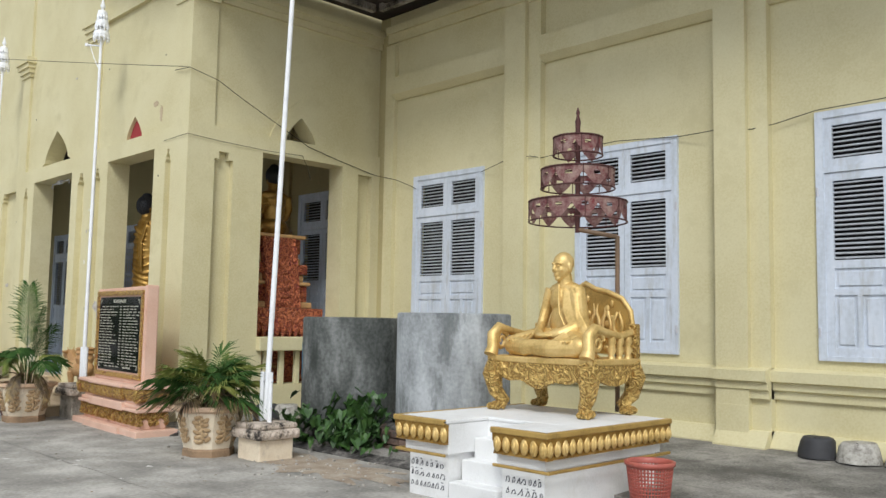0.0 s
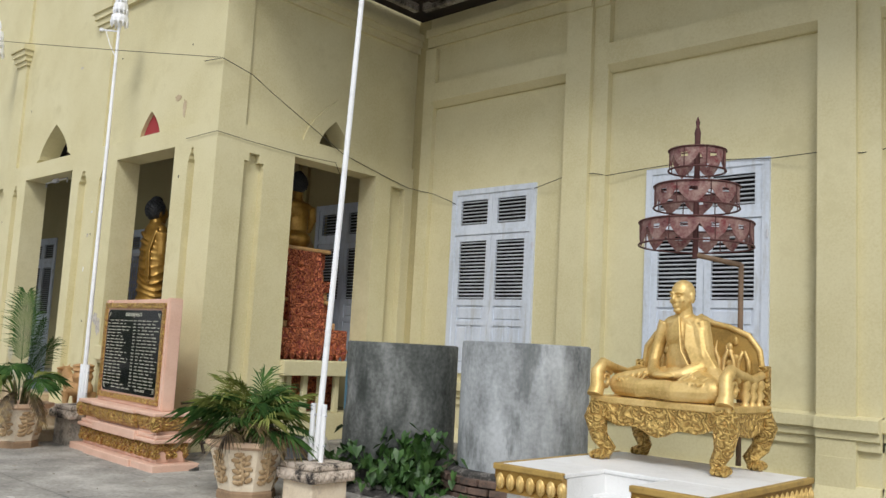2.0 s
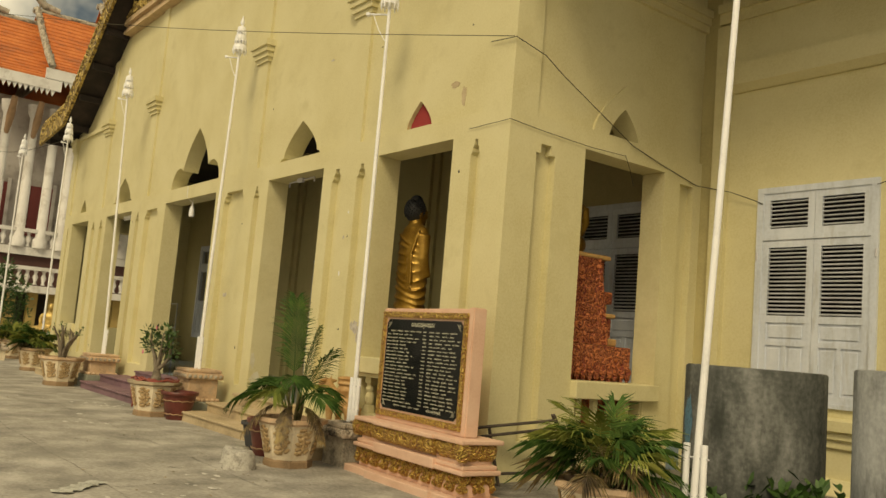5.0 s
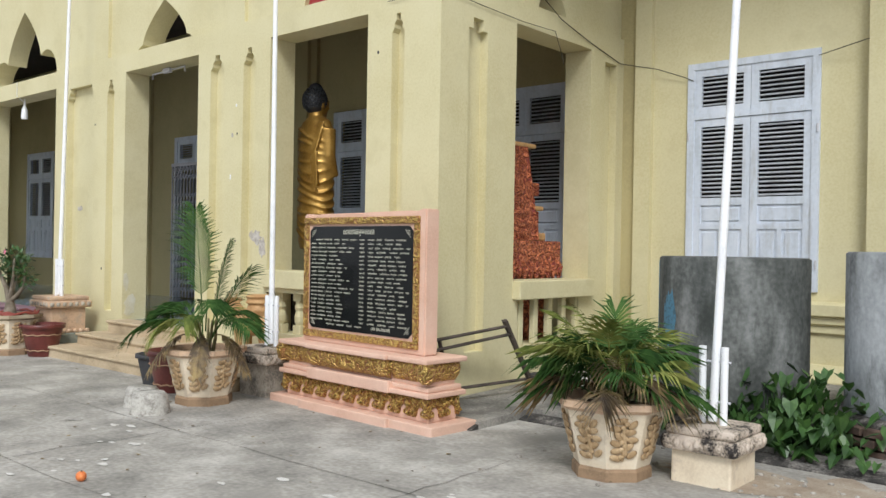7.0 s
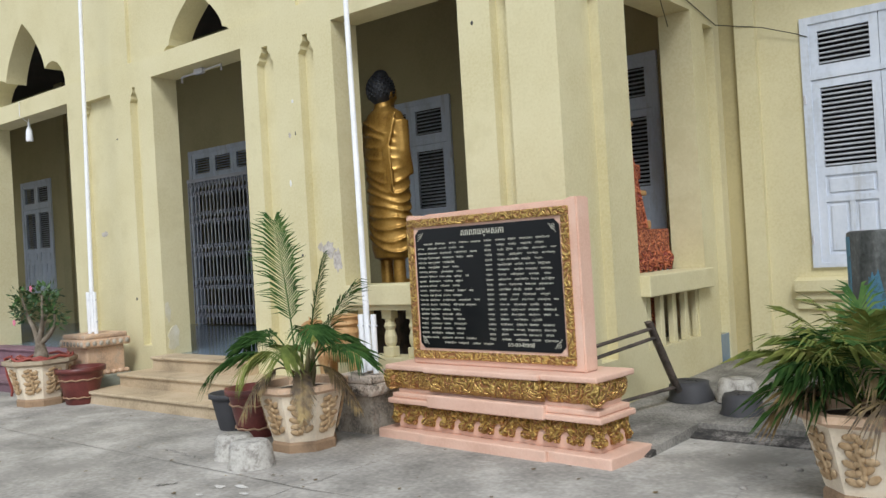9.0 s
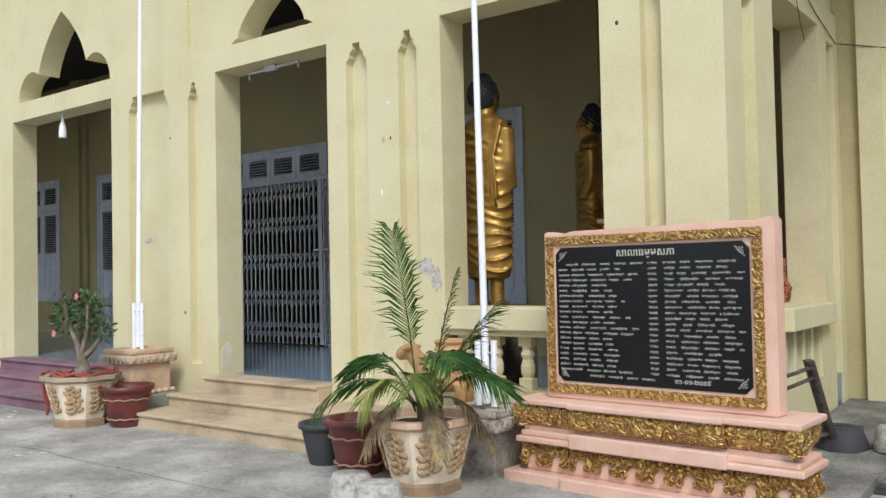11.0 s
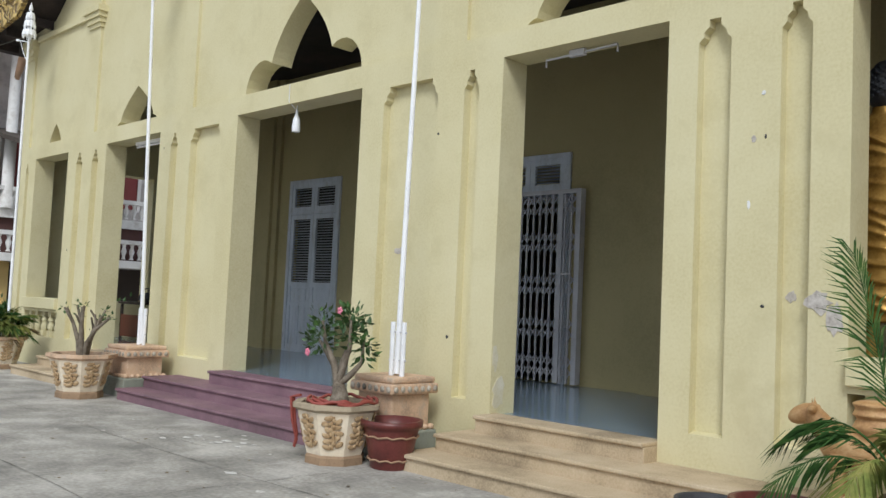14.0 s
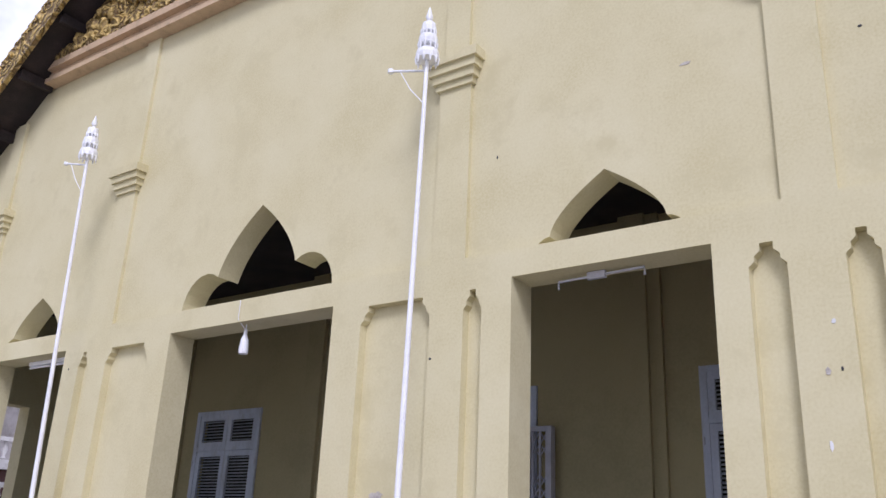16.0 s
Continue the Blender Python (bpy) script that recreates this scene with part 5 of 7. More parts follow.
for row in range(3):
    for k in range(12):
        a = radians(190 + k * 16 + (8 if row % 2 else 0))
        ob = new("brick", BRICK[k % 2])
        ob.parent = t1
        ob.matrix_basis = Matrix.Translation((0.76 * math.cos(a), 0.76 * math.sin(a), 0.105 + row * 0.075)) @ pose(0, 0, 0, 0, 0, math.degrees(a) + 90)

# ---- pedestal of the seated figure ----
PX0, PX1, PY0, PY1, PT = 5.30, 6.97, -0.67, 1.04, 0.66
ped = thing("statue_pedestal", "white cement pedestal with a gilded frieze and small steps", "pedestal")
for x0, x1, y0, y1 in ((PX0, PX1, -0.12, PY1), (PX0, 5.965, PY0, -0.1201), (6.355, PX1, PY0, -0.1201)):
    bm = bmesh.new()
    inner = y0 < -0.5
    quad_box(bm, x0 + 0.10, x1 - 0.10, y0 + (0.10 if inner else 0), y1 - (0 if inner else 0.10), -0.02, PT - 0.281)
    quad_box(bm, x0 + 0.07, x1 - 0.07, y0 + (0.07 if inner else 0), y1 - (0 if inner else 0.07), PT - 0.28, PT - 0.036)
    part("body", bm, WHITEPAINT, ped)
for k in range(3):
    box_part("step", (5.897, 6.423, PY0 + 0.07 + 0.15 * k, -0.122, -0.02, 0.165 * (k + 1)), WHITEPAINT, ped, 0.012)
for dims in ((PX0, PX1, -0.13, PY1, PT - 0.035, PT), (PX0, 5.90, PY0, -0.131, PT - 0.035, PT), (6.42, PX1, PY0, -0.131, PT - 0.035, PT)):
    box_part("top_slab", dims, WHITEPAINT, ped, 0.01)
FR = ((PX1 - 0.035, PX1 + 0.012, PY0, PY1), (6.42, PX1 + 0.01, PY0 - 0.012, PY0 + 0.035), (PX0 - 0.01, 5.90, PY0 - 0.012, PY0 + 0.035), (PX0 - 0.012, PX0 + 0.035, PY0, PY1))
EDGEGOLD = surface("dull_gold_edge", (0.50, 0.33, 0.10), rough=0.45, metal=0.4, patch=6, amount=1)
for a, b, c, d in FR:
    bm = bmesh.new()
    soft_box(bm, a, b, c, d, PT - 0.04, PT + 0.004, 0.008)
    part("gold_edge", bm, EDGEGOLD, ped)
    bm = bmesh.new()
    soft_box(bm, a + 0.02 if a > 6.8 else a, b - 0.02 if a > 6.8 else b, c + 0.03, d, PT - 0.30, PT - 0.275, 0.008)
    part("gold_fillet", bm, EDGEGOLD, ped)
bm = bmesh.new()
prism(bm, [(PX1 - 0.08, PT - 0.04), (PX1 - 0.005, PT - 0.04), (PX1 - 0.005, PT - 0.09), (PX1 - 0.035, PT - 0.15), (PX1 - 0.02, PT - 0.2), (PX1 - 0.08, PT - 0.2)], "y", PY0 + 0.01, PY1)
part("frieze", bm, BRONZE, ped)
for a, b in ((PX0, 5.89), (6.43, PX1 - 0.006)):
    bm = bmesh.new()
    prism(bm, [(PY0 + 0.08, PT - 0.04), (PY0 + 0.005, PT - 0.04), (PY0 + 0.005, PT - 0.09), (PY0 + 0.035, PT - 0.15), (PY0 + 0.02, PT - 0.2), (PY0 + 0.08, PT - 0.2)], "x", a, b)
    part("frieze", bm, BRONZE, ped)
bm = bmesh.new()
ball(bm, (0, 0, 0), (0.040, 0.022, 0.062), None, 10, 8)
ball(bm, (0, -0.016, -0.005), (0.020, 0.016, 0.040), None, 8, 6)
petal = mesh_of("petal", bm, GOLD)
for k in range(19):
    ob = new("petal", petal)
    ob.parent, ob.matrix_basis = ped, pose(PX1 - 0.012, PY0 + 0.05 + k * 0.0905, PT - 0.12, 0, 0, 90)
for x in [PX0 + 0.05 + 0.09 * k for k in range(7)] + [6.48 + 0.09 * k for k in range(6)]:
    ob = new("petal", petal)
    ob.parent, ob.matrix_basis = ped, pose(x, PY0 + 0.012, PT - 0.12)
for k, (a, b) in enumerate(((5.42, 5.84), (6.50, 6.86))):
    rnd = random.Random(40 + k)
    bm = bmesh.new()
    for r in range(3 if k == 0 else 2):
        x = a
        while x < b - 0.03:
            w = rnd.uniform(0.025, 0.05)
            z = 0.26 - 0.085 * r
            q = [rnd.uniform(-0.25, 0.25) * w for _ in range(4)]
            tube(bm, [(x + q[0], PY0 + 0.098, z - 0.012), (x + w * 0.3 + q[1], PY0 + 0.098, z + 0.02 + q[2]), (x + w * 0.7, PY0 + 0.098, z + 0.03 + q[3]), (x + w * 0.9, PY0 + 0.098, z + q[0]), (x + w * 0.5, PY0 + 0.098, z - 0.01)], 0.004, 4)
            quad_box(bm, x, x + w * 0.6, PY0 + 0.0965, PY0 + 0.0995, z + 0.042, z + 0.047) if rnd.random() < 0.5 else None
            x += w + rnd.uniform(0.012, 0.03)
    part("lettering", bm, INK, ped, "dark painted writing")["kind"] = "stuff"


# ---- figures: each one plain mesh ----
def fused(name, bm, mat, voxel, m, label, category="statue", smooth=4):
    ob = part(name, bm, mat)
    ob.matrix_basis = m
    r = ob.modifiers.new("fuse", "REMESH")
    r.mode, r.voxel_size, r.use_smooth_shade = "VOXEL", voxel, True
    s = ob.modifiers.new("soften", "SMOOTH")
    s.factor, s.iterations = 0.5, smooth
    return tagged(ob, label, category)


def head(bm, c, s=1.0, ears=True):
    """A shaven head facing -y with brow, nose, lips, chin and ears."""
    x, y, z = c
    ball(bm, (x, y + 0.012 * s, z + 0.032 * s), (0.086 * s, 0.102 * s, 0.096 * s))
    ball(bm, (x, y - 0.012 * s, z - 0.03 * s), (0.074 * s, 0.084 * s, 0.096 * s))
    ball(bm, (x, y - 0.062 * s, z - 0.098 * s), (0.036 * s, 0.032 * s, 0.026 * s), None, 10, 8)
    tube(bm, [(x, y - 0.096 * s, z + 0.022 * s), (x, y - 0.112 * s, z - 0.022 * s)], [0.010 * s, 0.017 * s], 8)
    ball(bm, (x, y - 0.104 * s, z - 0.030 * s), (0.021 * s, 0.016 * s, 0.011 * s), None, 8, 6)
    for dz in (-0.060, -0.073):
        ball(bm, (x, y - 0.092 * s, z + dz * s), (0.028 * s, 0.012 * s, 0.0065 * s), None, 10, 6)
    for q in (-1, 1):
        tube(bm, [(x + q * 0.012 * s, y - 0.100 * s, z + 0.030 * s), (x + q * 0.038 * s, y - 0.092 * s, z + 0.036 * s), (x + q * 0.064 * s, y - 0.066 * s, z + 0.024 * s)], 0.0085 * s, 6)
        ball(bm, (x + q * 0.036 * s, y - 0.086 * s, z + 0.006 * s), (0.019 * s, 0.012 * s, 0.008 * s), None, 8, 6)
        ball(bm, (x + q * 0.045 * s, y - 0.066 * s, z - 0.028 * s), (0.026 * s, 0.022 * s, 0.022 * s), None, 8, 6)
        ball(bm, (x + q * 0.087 * s, y + 0.014 * s, z - 0.010 * s), (0.012 * s, 0.026 * s, 0.044 * s), None, 10, 8)
    tube(bm, [(x, y + 0.02 * s, z - 0.21 * s), (x, y + 0.012 * s, z - 0.06 * s)], [0.078 * s, 0.064 * s], 14)


def seated(bm):
    """A cross-legged figure facing -y, its seat at z = 0."""
    ball(bm, (0, 0.07, 0.13), (0.23, 0.19, 0.15))
    ball(bm, (0, 0.07, 0.34), (0.175, 0.13, 0.24))
    ball(bm, (0, 0.06, 0.50), (0.20, 0.125, 0.15))
    ball(bm, (0, 0.07, 0.595), (0.25, 0.095, 0.075))
    for s in (-1, 1):
        tube(bm, [(s * 0.12, 0.03, 0.12), (s * 0.28, -0.10, 0.12), (s * 0.40, -0.20, 0.10)], [0.12, 0.115, 0.095], 14)
        ball(bm, (s * 0.41, -0.20, 0.095), (0.10, 0.10, 0.09))
        tube(bm, [(s * 0.40, -0.22, 0.085), (s * 0.15, -0.31, 0.075), (-s * 0.12, -0.30, 0.07 if s > 0 else 0.10)], [0.085, 0.075, 0.055], 12)
        tube(bm, [(s * 0.225, 0.06, 0.60), (s * 0.285, 0.04, 0.42), (s * 0.26, -0.02, 0.27)], [0.07, 0.062, 0.052], 12)
        tube(bm, [(s * 0.26, -0.02, 0.27), (s * 0.14, -0.16, 0.20), (s * 0.03, -0.22, 0.185)], [0.052, 0.045, 0.035], 12)
    ball(bm, (0, -0.23, 0.185), (0.10, 0.055, 0.03))
    # robe over one shoulder: a hanging mass with deep folds, its hem spread on the seat
    tube(bm, [(0.15, 0.06, 0.60), (0.235, 0.05, 0.50), (0.28, 0.03, 0.34), (0.30, 0.03, 0.22)], [0.07, 0.09, 0.09, 0.07], 14)
    tube(bm, [(0.33, 0.02, 0.22), (0.40, -0.04, 0.12), (0.45, -0.14, 0.03)], [0.08, 0.09, 0.07], 12)
    for k in range(15):
        q = k / 14
        tube(bm, [(0.06 + 0.17 * q, 0.17, 0.46 - 0.06 * q), (0.09 + 0.17 * q, 0.09, 0.662 - 0.055 * q), (0.10 + 0.20 * q, -0.035 + 0.05 * q, 0.585 - 0.08 * q), (0.13 + 0.20 * q, -0.075 + 0.05 * q, 0.42 - 0.03 * q), (0.20 + 0.19 * q, -0.08 + 0.06 * q, 0.27 - 0.02 * q)], [0.006, 0.010, 0.011, 0.011, 0.008], 6)
    tube(bm, [(0.02, -0.04, 0.64), (0.06, -0.075, 0.52), (0.10, -0.10, 0.38), (0.17, -0.10, 0.26)], 0.014, 6)
    for k in range(5):
        tube(bm, [(0.34 + 0.02 * k, -0.06, 0.20 - 0.01 * k), (0.42 + 0.012 * k, -0.10 - 0.02 * k, 0.10), (0.44 + 0.01 * k, -0.20 + 0.045 * k, 0.012)], 0.014, 6)
    for k in range(6):
        for s in (-1, 1):
            tube(bm, [(s * (0.16 + 0.045 * k), 0.02 - 0.03 * k, 0.243 - 0.012 * k), (s * (0.20 + 0.04 * k), -0.14 - 0.02 * k, 0.212 - 0.012 * k), (s * (0.16 + 0.04 * k), -0.30 - 0.008 * k, 0.135)], 0.014, 6)


BT = 1.165
bm = bmesh.new()
seated(bm)
for v in bm.verts:     # narrow shoulders above wide knees
    v.co.x *= 1 - 0.24 * min(1.0, max(0.0, (v.co.z - 0.16) / 0.20))
tmp = bmesh.new()
head(tmp, (0, 0, 0), 1.04)
join(bm, tmp, Matrix.Translation((0, 0.03, 0.80)) @ pose(0, 0, 0, 4, 0, -8))
fused("seated_statue", bm, GOLD, 0.006, pose(6.06, 0.66, BT, 0, 0, -6) @ Matrix.Diagonal((1.0, 0.95, 1.03, 1)), "gold painted statue of a seated monk on a carved bench", "statue", 1)

bench = thing("carved_bench", "gilded carved bench with curled legs, armrests and a shaped back", "bench", m=pose(6.04, 0.72, PT) @ Matrix.Diagonal((1.14, 1.06, 1.16, 1)))
bm = bmesh.new()
soft_box(bm, -0.52, 0.52, -0.36, 0.36, 0.385, 0.435, 0.012)
part("seat", bm, GOLD, bench)
bm = bmesh.new()
for y in (-0.35, 0.31):
    prism(bm, [(-0.50, 0.385), (-0.50, 0.26)] + [(-0.46 + 0.92 * k / 16, 0.28 - 0.07 * math.sin(math.pi * k / 16) ** 2 + 0.02 * math.cos(math.pi * 6 * k / 16)) for k in range(17)] + [(0.50, 0.26), (0.50, 0.385)], "y", y, y + 0.04)
for x in (-0.51, 0.47):
    prism(bm, [(-0.31, 0.385)] + [(-0.30 + 0.60 * k / 12, 0.28 - 0.05 * math.sin(math.pi * k / 12) ** 2) for k in range(13)] + [(0.31, 0.385)], "x", x, x + 0.04)
part("apron", bm, GOLDCARVE, bench, "carved gilded apron")
for sx in (-1, 1):
    for sy in (-1, 1):
        bm = bmesh.new()
        x, y = sx * 0.45, sy * 0.30
        tube(bm, [(x, y, 0.385), (x + sx * 0.035, y + sy * 0.03, 0.28), (x + sx * 0.01, y + sy * 0.01, 0.15), (x - sx * 0.05, y - sy * 0.03, 0.07), (x - sx * 0.02, y - sy * 0.01, 0.035)], [0.085, 0.085, 0.062, 0.05, 0.05], 12)
        for k in (-1, 0, 1):
            ball(bm, (x + k * 0.035, y + sy * 0.0 - 0.045, 0.028), (0.022, 0.05, 0.028), None, 10, 8)
        ball(bm, (x, y, 0.035), (0.065, 0.065, 0.035), None, 12, 8)
        part("leg", bm, GOLDCARVE, bench)
for sx in (-1, 1):
    bm = bmesh.new()
    tube(bm, [(sx * 0.47, 0.34, 0.64), (sx * 0.48, 0.10, 0.60), (sx * 0.48, -0.12, 0.63), (sx * 0.48, -0.26, 0.66), (sx * 0.48, -0.34, 0.60), (sx * 0.48, -0.33, 0.50), (sx * 0.48, -0.36, 0.435)], [0.03, 0.03, 0.035, 0.04, 0.045, 0.05, 0.06], 10)
    n = 20
    tube(bm, [(sx * 0.48, -0.22 + (0.085 - 0.0036 * k) * math.cos(0.5 + k * 0.5), 0.55 + (0.085 - 0.0036 * k) * math.sin(0.5 + k * 0.5)) for k in range(n)], [0.024 - 0.0006 * k for k in range(n)], 8)
    arm = part("armrest", bm, GOLD, bench)
    for y in (-0.02, 0.10, 0.22):
        bm = bmesh.new()
        lathe(bm, [(0.035, 0.435), (0.02, 0.46), (0.04, 0.50), (0.022, 0.53), (0.04, 0.56), (0.03, 0.60)], 12, sx * 0.48, y)
        part("spindle", bm, GOLD, arm)
    bm = bmesh.new()
    soft_box(bm, sx * 0.48 - 0.035, sx * 0.48 + 0.035, 0.29, 0.36, 0.435, 0.70, 0.01)
    part("back_post", bm, GOLDCARVE, bench)
outline = [(-0.46, 0.46), (-0.46, 0.66), (-0.44, 0.80), (-0.36, 0.90), (-0.22, 0.955), (-0.10, 0.98), (0, 1.03)]
bm = bmesh.new()
prism(bm, outline + [(-x, z) for x, z in outline[-2::-1]], "y", 0.33, 0.37)
back = part("backrest", bm, EDGEGOLD, bench)
bm = bmesh.new()
edge = outline + [(-x, z) for x, z in outline[-2::-1]]
tube(bm, [(x, 0.335, z) for x, z in edge], 0.022, 8)
part("back_rim", bm, GOLD, back)
bm = bmesh.new()
for x, z, s in [(-0.24, 0.70, 1), (0.0, 0.74, 1), (0.24, 0.70, 1)]:
    for k in range(5):
        ball(bm, (x + 0.03 * math.sin(k * 1.9), 0.322, z + 0.04 * k), (0.045 - 0.007 * k, 0.014, 0.03), None, 10, 6)
for k in range(7):
    x, top = -0.33 + 0.11 * k, 0.90 - 0.035 * abs(k - 3)
    for q in (-1, 1):
        tube(bm, [(x, 0.326, 0.60), (x + q * 0.045, 0.320, 0.66), (x + q * 0.035, 0.318, 0.73), (x + q * 0.008, 0.320, 0.79), (x + q * 0.022, 0.322, top)], [0.016, 0.02, 0.017, 0.013, 0.004], 7)
    tube(bm, [(x + 0.055 + (0.034 - 0.0026 * j) * math.cos(0.7 * j), 0.320, 0.56 + (0.034 - 0.0026 * j) * math.sin(0.7 * j)) for j in range(11)], [0.013 - 0.0006 * j for j in range(11)], 6)
for k in range(14):
    ball(bm, (-0.40 + 0.0615 * k, 0.322, 0.505 + 0.01 * (k % 2)), (0.030, 0.014, 0.022), None, 8, 6)
part("back_carving", bm, GOLD, back)

# ---- tiered parasol ----
par = thing("ceremonial_parasol", "three-tiered parasol of faded red cloth strips on rusty hoops", "parasol")
RUST = surface("rusty_red_iron", (0.085, 0.03, 0.028), rough=0.8, patch=12, amount=1)
FADED = surface("faded_red_cloth", (0.23, 0.125, 0.115), (0.11, 0.03, 0.035), (0.36, 0.26, 0.225), rough=0.9, patch=9, amount=1.0, spots=14, spot_col=(0.17, 0.03, 0.035), bump=0.05)
PXc, PYc = 6.04, 0.94
bm = bmesh.new()
tube(bm, [(PXc + 0.30, PYc + 0.22, PT), (PXc + 0.30, PYc + 0.22, 2.30)], 0.022, 10)
tube(bm, [(PXc + 0.30, PYc + 0.22, 2.29), (PXc, PYc, 2.36)], 0.022, 10)
part("stand", bm, surface("brown_iron", (0.20, 0.13, 0.08), rough=0.6, patch=10), par)
bm = bmesh.new()
tube(bm, [(PXc, PYc, 2.33), (PXc, PYc, 3.36)], 0.024, 10)
lathe(bm, [(0.024, 3.36), (0.028, 3.40), (0.012, 3.46), (0.02, 3.49), (0.004, 3.54)], 10, PXc, PYc)
part("staff", bm, RUST, par)
for r, z0, z1 in ((0.465, 2.40, 2.62), (0.35, 2.72, 2.93), (0.235, 3.04, 3.24)):
    bm = bmesh.new()
    n = 48
    for z in (z0 + 0.03, z1):
        tube(bm, [(PXc + r * math.cos(6.2832 * k / n), PYc + r * math.sin(6.2832 * k / n), z) for k in range(n + 1)], 0.008, 6)
    for k in range(4):
        a = k * math.pi / 4
        tube(bm, [(PXc - r * math.cos(a), PYc - r * math.sin(a), z1), (PXc + r * math.cos(a), PYc + r * math.sin(a), z1)], 0.006, 5)
    for k in range(8):
        a = k * math.pi / 4
        tube(bm, [(PXc + r * math.cos(a), PYc + r * math.sin(a), z0 + 0.03), (PXc + r * math.cos(a), PYc + r * math.sin(a), z1)], 0.005, 5)
    hoop = part("hoop", bm, RUST, par)
    bm = bmesh.new()
    m_ = 2 * round(r * 12)
    steps = 8
    for k in range(m_):     # pointed pennants below a cut-out band
        for j in range(steps):
            a0, a1 = 6.2832 * (k + j / steps) / m_, 6.2832 * (k + (j + 1) / steps) / m_
            d0, d1 = (1 - abs(2 * j / steps - 1)) ** 0.7, (1 - abs(2 * (j + 1) / steps - 1)) ** 0.7
            rows_ = [(z1, z1, z1 - 0.05, z1 - 0.05), (z1 - 0.05, z1 - 0.05, z1 - 0.055 - 0.14 * d0, z1 - 0.055 - 0.14 * d1)]
            if j in (3, 4):     # a slit in each pennant's head
                rows_[1] = (z1 - 0.085, z1 - 0.085, z1 - 0.055 - 0.14 * d0, z1 - 0.055 - 0.14 * d1)
            for za, zb, zc, zd in rows_:
                rr = r - 0.004
                v = [bm.verts.new((PXc + rr * math.cos(a), PYc + rr * math.sin(a), z)) for a, z in ((a0, za), (a1, zb), (a1, zd), (a0, zc))]
                bm.faces.new(v)
    part("pennant_band", bm, FADED, hoop, "faded red cut-out cloth strip")

# ---- basket beside the pedestal ----
th = thing("laundry_basket", "faded red plastic basket with perforated sides beside the pedestal", "basket", m=pose(7.22, 0.30, 0))
REDPLASTIC = surface("faded_red_plastic", (0.42, 0.11, 0.085), rough=0.45, patch=10, amount=0.8, bump=0.02)
bm = bmesh.new()
n = 40
for k in range(n):
    a = 6.2832 * k / n
    tube(bm, [(0.135 * math.cos(a), 0.135 * math.sin(a), 0.02), (0.178 * math.cos(a), 0.178 * math.sin(a), 0.38)], 0.0055, 4)
for j in range(13):
    z = 0.03 + 0.028 * j
    r = 0.135 + 0.043 * (z - 0.02) / 0.36
    tube(bm, [(r * math.cos(6.2832 * k / 32), r * math.sin(6.2832 * k / 32), z) for k in range(33)], 0.0055, 4)
part("mesh_side", bm, REDPLASTIC, th)
bm = bmesh.new()
lathe(bm, [(0.178, 0.37), (0.195, 0.375), (0.20, 0.405), (0.185, 0.41), (0.172, 0.40), (0.172, 0.37)], 36, cap=False)
part("rim", bm, REDPLASTIC, th)
bm = bmesh.new()
lathe(bm, [(0.14, 0.0), (0.142, 0.03), (0.01, 0.03)], 36)
part("base", bm, REDPLASTIC, th)


# ---- standing figures and the throne inside the porch ----
def standing(bm, h=2.35):
    """A robed figure facing -y, its feet at z = 0, of height h."""
    k = h / 2.35
    prof = [(0.0, 0.05, 0.05), (0.10, 0.06, 0.06), (0.30, 0.20, 0.15), (0.42, 0.235, 0.17), (0.7, 0.225, 0.165), (1.0, 0.235, 0.17), (1.3, 0.25, 0.175), (1.55, 0.255, 0.17), (1.75, 0.26, 0.15), (1.88, 0.21, 0.13), (1.95, 0.10, 0.09)]
    rings, n = [], 48
    for z, rx, ry in prof[2:]:
        rings.append([bm.verts.new((k * rx * math.cos(6.2832 * i / n), k * ry * math.sin(6.2832 * i / n), k * z)) for i in range(n)])
    for a, b in zip(rings, rings[1:]):
        for i in range(n):
            bm.faces.new((a[i], a[(i + 1) % n], b[(i + 1) % n], b[i]))
    bm.faces.new(rings[0][::-1])
    bm.faces.new(rings[-1])
    for s in (-1, 1):
        tube(bm, [(s * 0.09 * k, 0, 0.0), (s * 0.09 * k, 0, 0.4 * k)], 0.065 * k, 12)
        ball(bm, (s * 0.09 * k, -0.06 * k, 0.03), (0.06 * k, 0.13 * k, 0.04))
        tube(bm, [(s * 0.21 * k, 0, 1.78 * k), (s * 0.225 * k, 0.0, 1.45 * k), (s * 0.19 * k, -0.10 * k, 1.2 * k)], [0.09 * k, 0.08 * k, 0.065 * k], 12)
    for j in range(13):     # sagging folds all round
        z = (0.5 + 0.105 * j) * k
        pts = []
        for i in range(25):
            a = 6.2832 * i / 24
            rr = 1.03 + 0.015 * math.sin(3 * a + j)
            pts.append((k * 0.245 * rr * math.cos(a), k * 0.178 * rr * math.sin(a), z + 0.11 * k * math.cos(a + 0.6) + 0.03 * math.sin(2 * a + j)))
        tube(bm, pts, 0.011 * k, 6)
    for j in range(6):
        tube(bm, [((-0.22 + 0.05 * j) * k, 0.15 * k, 1.0 * k), ((-0.20 + 0.04 * j) * k, 0.165 * k, 1.5 * k), ((-0.24 + 0.03 * j) * k, 0.09 * k, 1.86 * k)], 0.014 * k, 6)
    head(bm, (0, -0.01, 2.10 * k), 1.36 * k)


